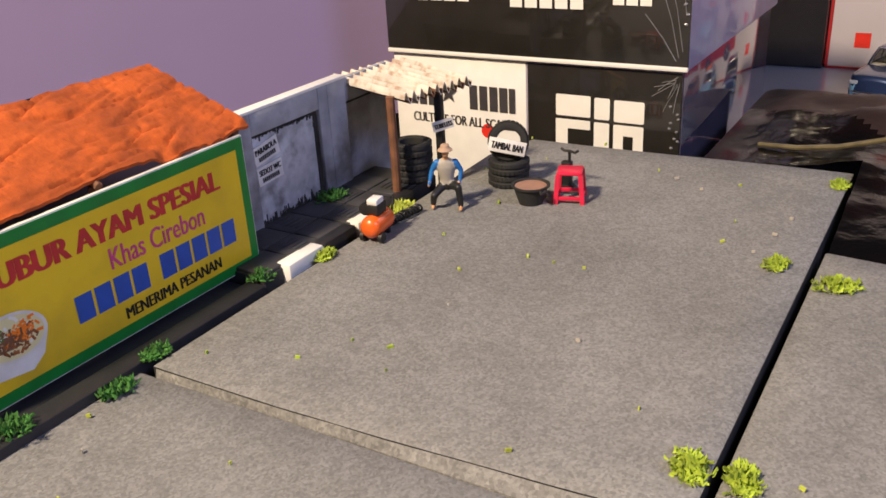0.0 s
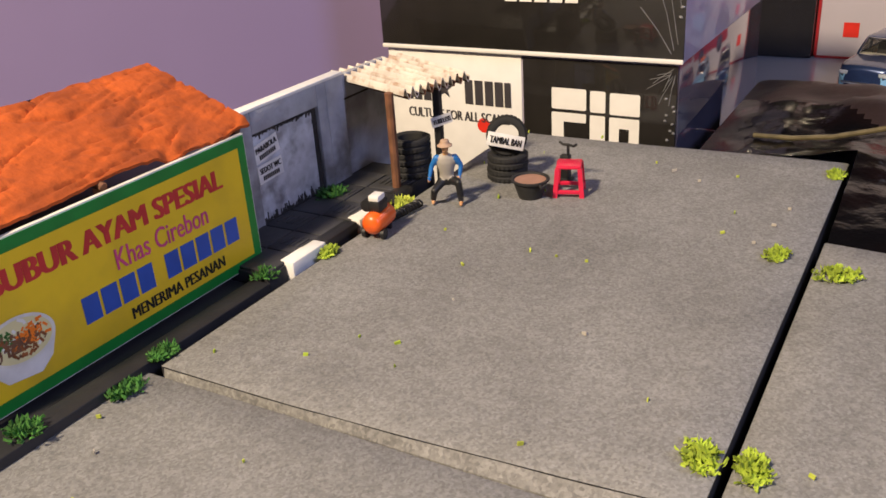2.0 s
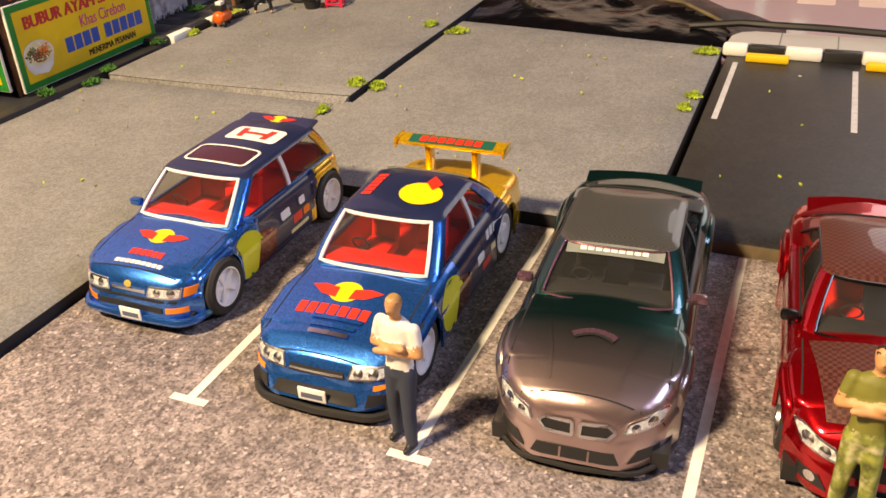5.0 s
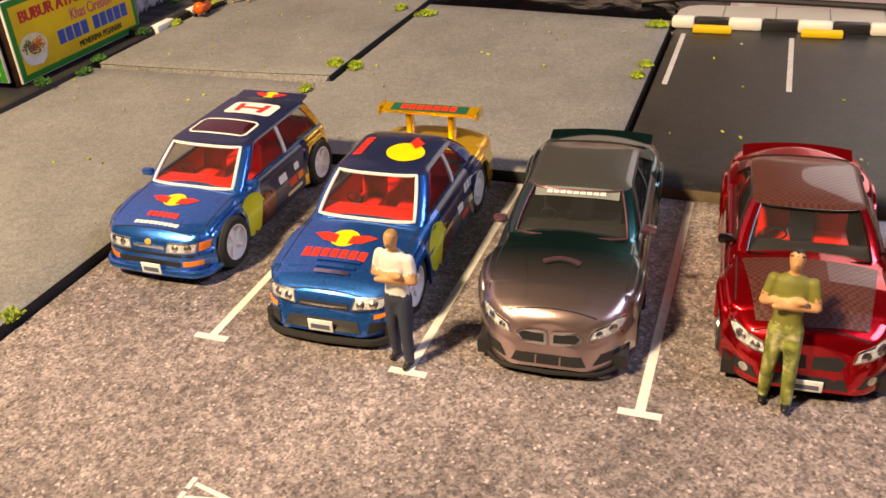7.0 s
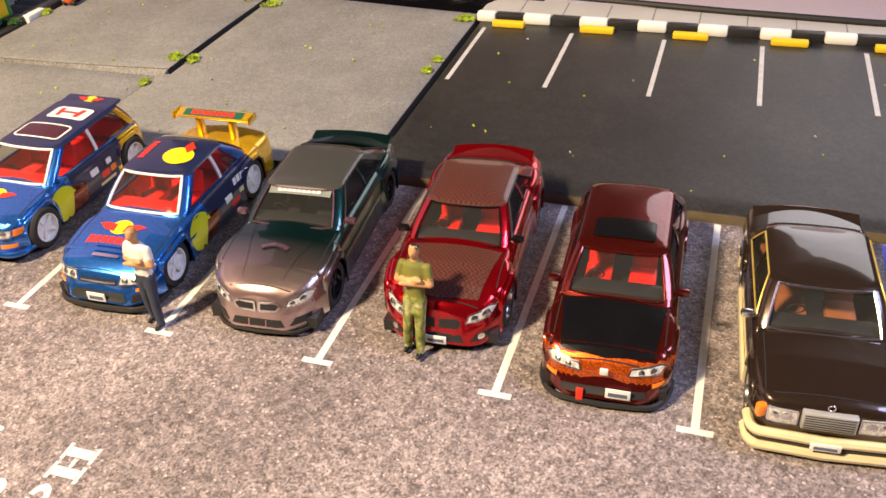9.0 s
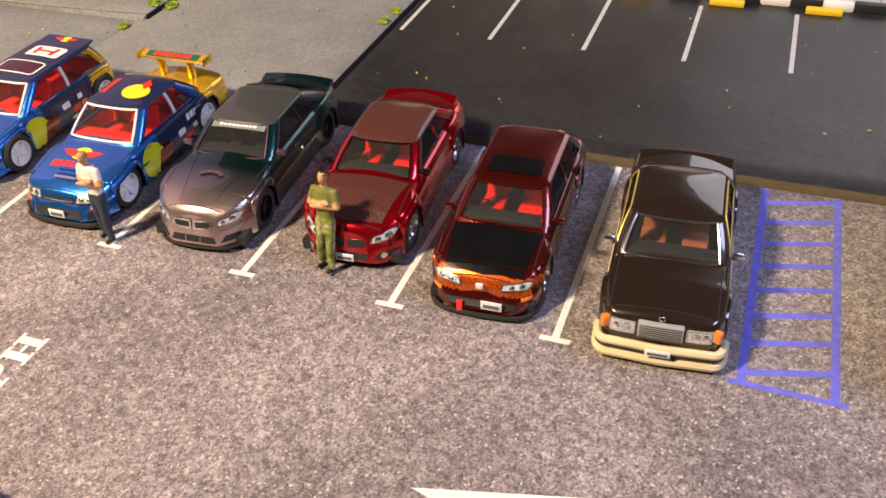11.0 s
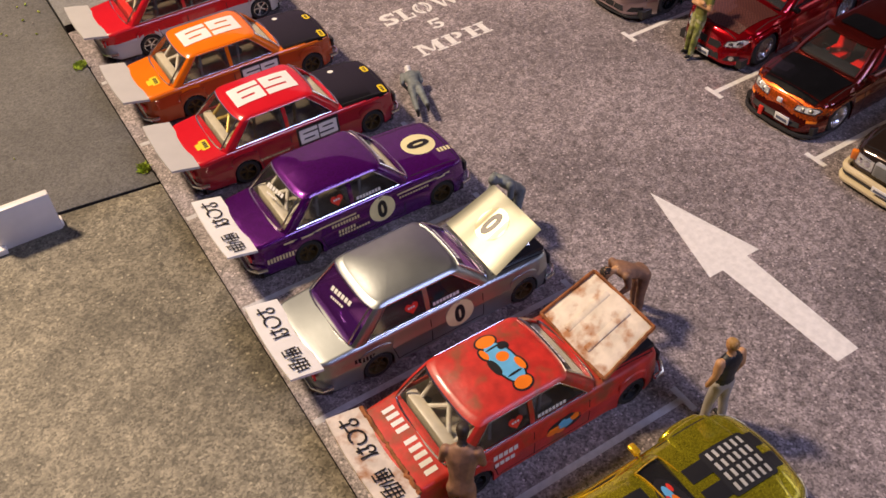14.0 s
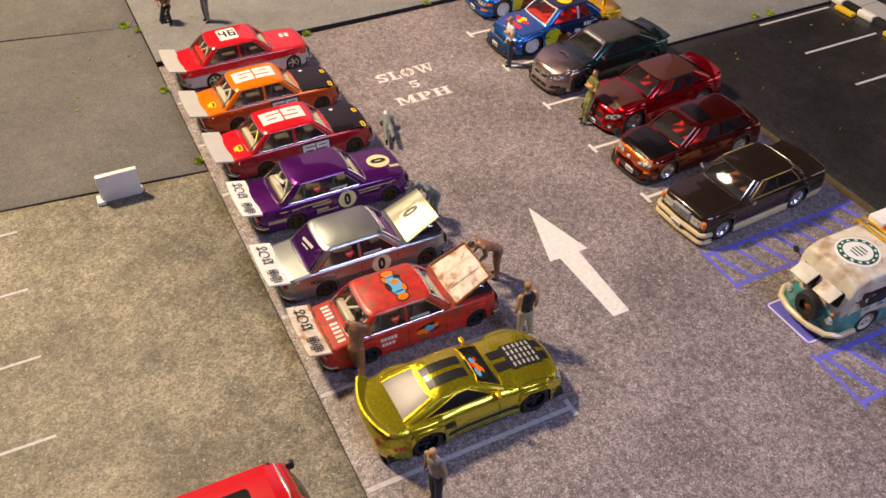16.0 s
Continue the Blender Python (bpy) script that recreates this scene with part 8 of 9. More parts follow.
# basin of water
BA = thing("water_basin", "black tyre-rubber basin with brown water", "basin", -56.8, 208.6, 4.2)
part("basin", Geo().lathe([(3.0, 0), (4.3, 4.6), (4.9, 5.0), (4.9, 5.4), (4.2, 5.4), (3.9, 4.8), (2.8, 0.6), (0.01, 0.6)], 28), M["tyre"], BA)
part("water", Geo().prism(ellipse(4.05, 4.05, 28), 4.4, 5.0), M["water"], BA, "still brown water")
part("lug", Geo().tube([(3.6, -2.4, 5.0), (4.6, -3.6, 4.4), (5.2, -2.2, 5.0)], 0.45, 6), M["tyre"], BA)

BA.scale = (0.88, 0.88, 0.8)

# compressor
CO = thing("air_compressor", "orange air compressor with black motor and coiled hose", "compressor", -77.3, 179.0, 4.2, 97)
CO.scale = (0.8, 0.8, 0.8)
tank = Geo().lathe([(0.01, -5.6), (1.6, -5.4), (2.6, -4.6), (2.9, -3.6), (2.9, 3.6), (2.6, 4.6), (1.6, 5.4), (0.01, 5.6)], 20, "x", (0, 0, 4.1))
part("tank", tank, M["tank_orange"], CO)
part("motor", Geo().box(-2.6, 2.4, -1.7, 1.7, 6.6, 9.6, 0.4).lathe([(0.01, -1.5), (1.6, -1.4), (1.6, 1.5), (0.01, 1.6)], 14, "x", (-1.0, 2.2, 8.2)), M["c_black"], CO)
part("motor_cover", Geo().box(-2.4, 1.6, -1.5, 1.5, 9.4, 11.0, 0.4), M["c_white"], CO, "white motor cover")
for sg in (1, -1):
    part("wheel", Geo().lathe([(0.01, -0.6), (1.4, -0.5), (1.4, 0.5), (0.01, 0.6)], 14, "y", (-3.2, sg * 2.6, 1.4)), M["c_black"], CO)
part("foot", Geo().box(2.8, 4.0, -1.6, 1.6, 0, 2.0, 0.2), M["c_black"], CO)
part("handle", Geo().tube([(5.0, -1.6, 5.0), (6.6, -1.4, 8.6), (6.6, 1.4, 8.6), (5.0, 1.6, 5.0)], 0.35, 8), M["c_black"], CO)
hp = []
for k in range(150):
    t = k / 149
    a = t * 2 * math.pi * 11
    hp.append((6.5 + 12.5 * t, 0.5 - 3.4 * t + 1.0 * math.cos(a), 1.35 + 1.0 * math.sin(a)))
part("hose", Geo().tube(hp, 0.33, 6), M["c_black"], CO, "black coiled hose")

# ---- boxes of models behind ----
def shape_set(T, polys, m, mat, name, label=""):
    """Flat printed shapes, one part each."""
    for i, p in enumerate(polys):
        part(name, flat(p).turn(m @ pose(0, 0, 0.025 * i)), mat, T, label, smooth=0)


def star(r, x=0, y=0):
    return [(x + (r if k % 2 == 0 else r * 0.42) * math.sin(k * math.pi / 5), y + (r if k % 2 == 0 else r * 0.42) * math.cos(k * math.pi / 5)) for k in range(10)]


FACE = Matrix.Rotation(radians(90), 4, "X")
B1 = thing("model_box", "shrink-wrapped model box, white and black front panels", "box", -84.5, 264, -24)
part("carton", Geo().box(-44, 44, 0.3, 100, 0, 46, 0.6), M["box_lilac"], B1)
# bluish base colour of the end holds the wall reflected in the film
M["film_dark"] = material("dark_film_with_reflection", (0.10, 0.095, 0.14), 0.07, coat=1.0, vary=0.3, scale=30, bump=0.5, bump_scale=45)
# pale shiny creases and added beads draw the glints on the film
M["film_glint"] = material("shrink_film_glint", (0.36, 0.36, 0.38), 0.12, 0.5, coat=1.0)
part("end_panel", Geo().box(43.9, 44.3, 0.6, 99.6, 0.3, 45.6, 0.15), M["film_dark"], B1, "dark end under glossy shrink film")
frng = random.Random(77)
for k in range(9):
    L, a = frng.uniform(3, 9), radians(frng.uniform(188, 262))
    x0, z0 = 43.6 + frng.uniform(-1.2, 0), 45.2 - frng.uniform(0, 2.4)
    pts = [(x0 + L * s * math.cos(a) + 0.2 * frng.uniform(-1, 1) * s, -0.16, z0 + L * s * math.sin(a)) for s in (0.1, 0.4, 0.7, 1)]
    part("film_crease", Geo().tube(pts, 0.09, 5), M["film_glint"], B1, "crease in the shrink film")
for k in range(9):
    g = Geo().lathe([(0.02, -0.5), (0.3, -0.3), (0.36, 0), (0.3, 0.3), (0.02, 0.5)], 8, "z").turn(pose(41.2 + frng.uniform(0, 2.6), -0.2, 26 + k * 1.3 + frng.uniform(-0.4, 0.4), 0, 90 + frng.uniform(-30, 30), 0))
    part("film_glint_bead", g, M["film_glint"], B1, "small blister in the shrink film")
part("front_panel", Geo().box(-44, 0, -0.1, 0.5, 0.2, 46.2, 0.2), M["box_white"], B1, "white printed front panel")
part("front_panel", Geo().box(0.4, 44, -0.1, 0.5, 0.2, 45.4, 0.2), M["box_black"], B1, "black printed front panel")
at = Matrix.Translation((0, -0.16, 20)) @ FACE
shape_set(B1, [rect(w, 7.2, x, 14.2) for w, x in ((2.6, -37.6), (2.6, -34.4), (2.6, -31.2), (2.6, -17.0), (2.6, -13.7), (2.6, -10.4), (2.6, -7.2), (2.0, -4.4))] + [star(3.2, -25.4, 14.8)], at, M["box_ink"], "box_print", "dark lettering bars and star")
part("box_print", bold("CULTURE FOR ALL SCALES", 2.9, 34.5, 0.16).turn(at @ pose(-21, 6.8, 0)), M["box_ink"], B1, "dark slogan lettering", smooth=0)
shape_set(B1, [ellipse(2.2, 2.2, 20, -12.5, 1.5 + 3)], at, M["red_ink"], "box_print", "red dot")
blocks = [round_rect(10.2, 6.0, 0.5, 14.2, 14.6), round_rect(4.4, 6.0, 0.5, 22.6, 14.4), round_rect(8.4, 6.0, 0.5, 30.2, 14.2)]
blocks += [round_rect(10.2, 2.6, 0.4, 14.2, 9.4), round_rect(3.6, 9.0, 0.4, 10.9, 6.2), round_rect(4.4, 10.0, 0.4, 22.6, 5.6), round_rect(8.4, 3.0, 0.4, 30.2, 9.0), round_rect(2.8, 9.0, 0.4, 27.4, 6.0), round_rect(2.8, 9.0, 0.4, 33.0, 6.0)]
shape_set(B1, blocks, at, M["box_white"], "box_print", "white block shapes of a box mark")
B2 = thing("model_box", "shrink-wrapped black model box with lilac end", "box", -84.5, 263, 22.2)
part("carton", Geo().box(-45, 45.5, 0.3, 104, 0, 40, 0.6), M["box_lilac"], B2)
part("front_panel", Geo().box(-45, 45.5, -0.2, 0.5, 0.2, 39.8, 0.3), M["box_black"], B2, "black printed front panel")
part("lip", Geo().box(-45, 45.5, -0.5, 0.6, 0.0, 1.2, 0.2), M["box_white"], B2, "pale card edge")
for k in range(8):
    g = Geo().lathe([(0.02, -0.6), (0.3, -0.35), (0.4, 0), (0.3, 0.35), (0.02, 0.6)], 8, "z").turn(pose(43.6 + frng.uniform(0, 1.6), -0.3, 12 + k * 2.1 + frng.uniform(-0.7, 0.7), 0, 90 + frng.uniform(-25, 25), 0))
    part("film_glint_bead", g, M["film_glint"], B2, "small blister in the shrink film")
for x0, z0, x1, z1 in ((37.5, 22, 43, 3.5), (39, 26, 44, 5), (34, 14, 42.4, 2.6), (40.6, 36, 44.4, 14)):
    part("film_crease", Geo().tube([(x0, -0.26, z0), ((x0 + x1) / 2 + 0.5, -0.26, (z0 + z1) / 2), (x1, -0.26, z1)], 0.1, 5), M["film_glint"], B2, "crease in the shrink film")
shape_set(B2, [rect(3.6, 11, -36 + 4.4 * k, 21) for k in range(5)] + [star(5.2, -10.5, 20.5)] + [rect(3.6, 11, -2 + 4.4 * k, 20) for k in range(5)] + [rect(3.0, 3.4, 26 + 3.6 * k, 22.5) for k in range(4)] + [rect(3.0, 3.0, 27 + 3.6 * k, 17.5) for k in range(3)], Matrix.Translation((0, -0.3, 0)) @ FACE, M["box_white"], "box_print", "white lettering bars and star")
side = Matrix.Translation((45.7, 0, 0)) @ Matrix.Rotation(radians(90), 4, "Z") @ FACE
shape_set(B2, [ellipse(4, 4, 18, 30, 20), ellipse(3, 3, 16, 78, 24)], side, M["red_ink"], "box_print")
shape_set(B2, [rect(9, 1.2, 12, 26), rect(9, 1.2, 12, 22), rect(7, 1.2, 50, 24)], side, M["box_ink"], "box_print")
# tall dark box and white box with red print far behind
B3 = thing("model_box", "tall dark box standing on white card", "box", -50, 472, -23.1)
part("carton", Geo().box(-22, 12.8, 0, 60, 0, 110, 0.6), M["box_black"], B3)
part("front_panel", Geo().box(-22.2, 12.6, -0.3, 0.4, 0.3, 109.7, 0.3), M["box_black"], B3, "dark printed front panel")
B4 = thing("model_box", "large white box printed with red vehicle shapes", "box", -36, 475, -23.1)
M["box_red"] = material("deep_red_print", (0.36, 0.018, 0.022), 0.4, vary=0.08)
part("carton", Geo().box(0, 400, 0, 80, 0, 150, 0.6), material("dull_white_card", (0.60, 0.55, 0.60), 0.5, vary=0.05, scale=20), B4)
at = Matrix.Translation((0, -0.2, 0)) @ FACE
part("box_edge", Geo().box(0, 400, -0.4, 0.2, 0, 1.0), M["box_red"], B4, "red printed border")
part("box_edge", Geo().box(-0.6, 0.7, -0.4, 0.2, 1.0, 150), M["box_red"], B4, "red printed border")
shape_set(B4, [round_rect(84, 52, 3, 82, 45), rect(230, 60, 245, 52)], at, M["box_red"], "box_print", "red printed vehicle shape")
shape_set(B4, [rect(30, 14, 78, 46), round_rect(30, 10, 4, 106, 56), rect(9, 22, 150, 48)], at @ pose(0, 0, 0.08), M["box_white"], "box_print", "white printed panel")
for wx in (57, 102):
    part("box_print", flat(ellipse(6.4, 6.4, 24, wx, 20)).turn(at @ pose(0, 0, 0.12)), M["box_ink"], B4, "dark printed wheel", smooth=0)
    part("box_print", flat(ellipse(3.2, 3.2, 20, wx, 20)).turn(at @ pose(0, 0, 0.18)), M["silver"], B4, "", smooth=0)
shape_set(B4, [rect(6.5, 6.5, 14, 13)], at, M["red_ink"], "box_print", "small red square mark")

# white card the far cars stand on, and the kerbed white platform
g = Geo().box(-39.6, 560, 214, 800, -23.9, -23.15).box(-120, -39.6, 372, 800, -23.9, -23.15)
wc = solid("card", g, M["card_white"], "glossy white card under the far cars", "card", kind="structure")
shape_set(wc, [round_rect(17, 32, 2, 122 + 27 * k, 380) for k in range(3)], pose(0, 0, -23.1), M["box_white"], "card_print", "pale printed block shapes")
PLAT = solid("pavement_9", Geo().prism([(103, 197.6), (460, 197.6), (460, 211.6), (106, 211.6), (101.5, 209.6), (99, 205), (98.6, 199)], -23.9, 5.6), M["c_stone"], "pale tiled platform behind the kerb", "pavement", kind="structure")
PLAT.data.materials.clear()
PLAT.data.materials.append(material("pale_tile", (0.40, 0.39, 0.38), 0.5, vary=0.06, scale=30))
x = 97.6
for k in range(34):
    w = 7.6 if k == 0 else 10.75
    pale = k % 2 == 0
    part("kerb_stone", Geo().box(x, x + w - 0.15, 193.8 if pale else 194.4, 198.0, 2.3, 5.9 if pale else 5.75, 0.9 if pale else 0.5), M["white_paint"] if pale else M["black_paint"], PLAT, "white painted kerb stone" if pale else "black painted kerb stone")
    x += w
for k in range(21):
    part("tile_joint", Geo().box(113.6 + 16.7 * k, 114.0 + 16.7 * k, 198.2, 211.4, 5.5, 5.68), M["c_grey"], PLAT)
for k in range(10):
    solid("wheel_stop", Geo().box(-6.2, 6.2, -1.6, 1.6, 0, 2.2, 0.5), M["yellow_paint"], "yellow wheel stop bar in front of the kerb", "wheel stop", 111.2 + 33.6 * k, 190.6, 2.4, group="yellow wheel stops")

# ---- crumpled black bag with its cord ----
def bag_h(x, y):
    d = min((x + 34) / 26, (110 - x) / 22, (y - 194) / 16, (338 - y - max(0, x) * 0.85) / 22, (y - 210.5 + 0.09 * x) / 10)
    d = max(0.0, min(1.0, d))
    return (d * (2 - d)) * (5.5 + 5.0 * noise.noise((x * 0.022, y * 0.022, 3)) + 2.6 * noise.noise((x * 0.07, y * 0.06, 8)) + 1.2 * abs(noise.noise((x * 0.16, y * 0.14, 2)))) * (0.35 + 0.65 * min(1, max(0, (y - 200) / 50)))


g = Geo()
n1, n2 = 78, 82
pts = [(-36 + 150 * i / n1, 192 + 158 * j / n2) for i in range(n1 + 1) for j in range(n2 + 1)]
keep = [(345 + 4 - y - max(0, x) * 0.85) > 0 and not (x < 3.4 and y < 254.6) and not (x < 97.6 and y < 211.0 - 0.09 * x) and not (x > 97 and y < 213.4) and not (x < -36 + 0.1) for x, y in pts]
vs = [(x, y, max(0.0, bag_h(x, y)) - 0.2 - 22.8 * (1 - max(0.0, min(1.0, (347 - y - max(0, x) * 0.85) / 9)))) for x, y in pts]
fs = [(i * (n2 + 1) + j, (i + 1) * (n2 + 1) + j, (i + 1) * (n2 + 1) + j + 1, i * (n2 + 1) + j + 1) for i in range(n1) for j in range(n2)]
fs = [f for f in fs if all(keep[k] for k in f) and not (all(pts[k][0] < -38 for k in f))]
g.add(vs, fs)
for i, f in enumerate(g.f):
    cx, cy = sum(pts[k][0] for k in f) / 4, sum(pts[k][1] for k in f) / 4
    g.m[i] = 1 if cy + cx * 0.66 > 288 + 9 * noise.noise((cx * 0.05, cy * 0.05, 5)) else 0
BAG = solid("plastic_bag", g, [M["bag"], M["bag_brown"]], "crumpled black plastic bag with brown lining", "bag", kind="", smooth=50)
cord = [(-22, 272, 5), (-12, 268, 7), (-2, 263, 10), (8, 259, 14), (16, 257, 17), (21, 257, 17.4), (30, 259, 14.5), (42, 258, 11), (54, 254, 9), (66, 248, 8), (78, 240, 7.6), (88, 231, 7.2), (97, 222, 6.8)]
part("cord", Geo().tube([(x, y, max(z - 3, bag_h(x, y) + 0.6)) for x, y, z in cord], 0.65, 8), M["strap"], BAG, "glossy olive drawstring cord")
part("cord", Geo().tube([(84, 219, 4.0), (92, 218, 5.2), (101, 214.6, 7.2), (112, 212.6, 7.6), (126, 213.4, 7.4), (150, 212.4, 7.0), (190, 209, 6.8), (240, 206, 6.8), (330, 208, 6.8)], 1.2, 8), M["c_black"], BAG, "black cord across the platform")

# white road block
RB = solid("road_block", Geo().box(-8.1, 8.1, 0.3, 2.8, 0, 12.4, 0.5).box(-9.8, -6.6, -1.4, 4.4, 0, 1.8, 0.4).box(6.0, 8.6, 1.0, 4.4, 0, 1.8, 0.4), M["box_white"], "white upright foam road block with a small foot", "road block", 102.6, -191.4, 0.9, 89)


# ---- painted figurines: one plain mesh each ----
def capsule(g, p, q, r0, r1, mi, n=8):
    p, q = Vector(p), Vector(q)
    d = (q - p).normalized()
    rows = []
    u = d.orthogonal().normalized()
    w = d.cross(u)
    for c, r, offs in ((p, r0, (-0.95, -0.7, -0.35, 0)), (q, r1, (0, 0.35, 0.7, 0.95))):
        for o in offs:
            rr = r * math.sqrt(max(0.02, 1 - o * o))
            rows.append([c + d * (o * r) + u * (rr * math.cos(a)) + w * (rr * math.sin(a)) for a in [2 * math.pi * k / n for k in range(n)]])
    g.rings(rows, True, True, True, mi)


def oval(g, rows, mi, n=12):
    """A trunk: rows of (centre, side axis half width, forward axis half depth, forward direction)."""
    out = []
    for c, hw, hd, fw in rows:
        c, fw = Vector(c), Vector(fw)
        out.append([c + Vector((0, 1, 0)) * (hw * math.cos(a)) + fw * (hd * math.sin(a)) for a in [2 * math.pi * k / n for k in range(n)]])
    g.rings(out, True, True, True, mi)


def fused(g, voxel):
    """Melts overlapping pieces into one closed skin that keeps each piece's paint."""
    me = bpy.data.meshes.new("lump")
    me.from_pydata([(x * MM, y * MM, z * MM) for x, y, z in g.v], [], g.f)
    b = bmesh.new()
    b.from_mesh(me)
    bmesh.ops.recalc_face_normals(b, faces=b.faces[:])
    b.to_mesh(me)
    b.free()
    ob = bpy.data.objects.new("lump", me)
    bpy.context.scene.collection.objects.link(ob)
    md = ob.modifiers.new("melt", "REMESH")
    md.mode, md.voxel_size = "VOXEL", voxel * MM
    out = bpy.data.meshes.new_from_object(ob.evaluated_get(bpy.context.evaluated_depsgraph_get()))
    b = bmesh.new()
    b.from_mesh(out)
    for _ in range(2):
        bmesh.ops.smooth_vert(b, verts=b.verts[:], factor=0.5, use_axis_x=True, use_axis_y=True, use_axis_z=True)
    b.to_mesh(out)
    b.free()
    tree = BVHTree.FromPolygons([Vector(v) * MM for v in g.v], g.f)
    r = Geo()
    r.v = [tuple(v.co / MM) for v in out.vertices]
    for p in out.polygons:
        r.f.append(tuple(p.vertices))
        r.m.append(g.m[tree.find_nearest(p.center)[2]])
    bpy.data.objects.remove(ob)
    bpy.data.meshes.remove(me)
    bpy.data.meshes.remove(out)
    return r


def figurine(label, x, y, z, rz, mats, bend=0.0, arms="down", legs="stand", hat=False, lie=False, squat=0.0, lean=0.0, k=1.0, bare_arms=False):
    """A 27 mm cast figure facing local +x. mats: skin, top, trousers, hair or hat, shoes, sleeves."""
    g = Geo()
    hip = Vector((0, 0, 13.2 - squat))
    if legs == "kneel":
        hip = Vector((-1.0, 0, 8.2))
        joints = [((0, 1.2, 0), (4.2, 2.4, 7.4), (3.6, 2.6, 1.4)), ((0, -1.2, 0), (2.4, -2.8, 1.4), (-3.6, -2.6, 1.1))]
    elif legs == "squat":
        hip = Vector((-0.5, 0, 6.4))
        joints = [((0, 1.3, 0), (3.6, 3.4, 7.0), (3.2, 3.9, 1.4)), ((0, -1.3, 0), (3.2, -3.8, 4.6), (0.8, -4.4, 1.3))]
    else:
        sp, fx = (1.75, (0.9, -0.6)) if legs == "stand" else (2.0, (3.6, -3.0))
        joints = []
        for sg, f in ((1, fx[0]), (-1, fx[1])):
            kn = (f * 0.5 + 0.35 + squat * 0.4, sg * (1.3 + (sp - 1.3) * 0.6), 7.0 - squat * 0.5)
            joints.append(((0, sg * 1.15, 0), kn, (f, sg * sp, 1.5)))
    for top, kn, an in joints:
        top = hip + Vector(top)
        kn, an = Vector(kn), Vector(an)
        capsule(g, top, kn, 1.5, 1.12, 2, 10)
        capsule(g, kn, kn + (an - kn) * 0.45, 1.1, 1.08, 2, 10)
        capsule(g, kn + (an - kn) * 0.4, an, 1.1, 0.92, 2, 10)
        toe = Vector((1.7, 0, 0)) if an.z > 1.2 else Vector((-0.4, 0, 0))
        capsule(g, an + Vector((-0.35, 0, -0.75)), an + toe + Vector((0, 0, -0.9)), 0.78, 0.55, 4, 8)
    a = radians(bend)
    up, fw = Vector((math.sin(a), 0, math.cos(a))), Vector((math.cos(a), 0, -math.sin(a)))
    chest = hip + up * 7.0
    oval(g, [(hip - up * 1.2, 1.5, 1.2, fw), (hip - up * 0.3, 2.35, 1.65, fw), (hip + up * 1.2, 2.3, 1.55, fw)], 2)
    oval(g, [(hip + up * 0.9, 2.3, 1.6, fw), (hip + up * 2.4, 2.15, 1.45, fw), (hip + up * 4.4, 2.55, 1.6, fw), (chest - up * 0.6, 2.95, 1.7, fw), (chest + up * 0.9, 2.75, 1.45, fw), (chest + up * 1.9, 1.5, 1.0, fw)], 1)
    head = chest + up * 4.3 + fw * (0.45 + 0.012 * bend)
    capsule(g, chest + up * 1.4, head - up * 0.8, 0.85, 0.8, 0)
    oval(g, [(head - up * 1.55 + fw * 0.25, 0.55, 0.6, fw), (head - up * 1.0 + fw * 0.1, 0.95, 1.15, fw), (head, 1.15, 1.35, fw), (head + up * 0.8, 1.1, 1.3, fw), (head + up * 1.3, 0.7, 0.9, fw)], 0)
    capsule(g, head + fw * 1.25 - up * 0.3, head + fw * 1.5 - up * 0.4, 0.22, 0.2, 0, 6)
    oval(g, [(head - up * 0.4 - fw * 0.75, 0.85, 0.65, fw), (head + up * 0.4 - fw * 0.25, 1.22, 1.2, fw), (head + up * 1.0 - fw * 0.1, 1.1, 1.25, fw), (head + up * 1.5 - fw * 0.05, 0.6, 0.8, fw)], 3)
    if hat:
        g.lathe([(0.01, 0.0), (2.5, -0.15), (2.4, 0.3), (1.5, 0.5), (1.3, 1.8), (0.01, 2.0)], 14, "z", (head.x, head.y, head.z + 0.6), 3)
    sleeve = 5 if len(mats) > 5 else 1
    for sg in (1, -1):
        sh = chest + Vector((0, sg * 2.75, 0)) + up * 0.75
        if arms == "cross":
            el, hd = sh + fw * 0.5 - up * 3.5 + Vector((0, sg * 0.95, 0)), chest + fw * (2.1 + 0.25 * sg) - up * (2.1 + 0.45 * sg) - Vector((0, sg * 1.2, 0))
        elif arms == "fore":
            el, hd = sh + fw * 1.2 - up * 3.0 + Vector((0, sg * 0.7, 0)), sh + fw * 4.0 - up * 3.0 - Vector((0, sg * 1.0, 0))
        elif arms == "reach":
            el, hd = sh + fw * 2.2 - up * 2.0 + Vector((0, sg * 0.5, 0)), sh + fw * 4.8 - up * 1.4
        elif arms == "splay":
            el, hd = sh - up * 2.8 + Vector((0, sg * 1.6, 0)), sh - up * 6.0 + fw * 1.6 + Vector((0, sg * (2.4 if sg < 0 else 1.0), 0))
        elif arms == "hip":
            el, hd = sh - up * 3.2 - fw * 0.3 + Vector((0, sg * 1.1, 0)), sh - up * 4.9 + fw * 1.9 - Vector((0, sg * 0.9, 0))
        else:
            el, hd = sh - up * 3.4 - fw * 0.3 + Vector((0, sg * 0.7, 0)), sh - up * 6.6 + fw * 0.6 + Vector((0, sg * 0.9, 0))
        mid = sh + (el - sh) * 0.62
        capsule(g, sh, mid, 1.02, 0.92, sleeve)
        capsule(g, mid, el, 0.86, 0.78, 0 if bare_arms else sleeve)
        capsule(g, el, hd, 0.78, 0.6, 0 if bare_arms else sleeve)
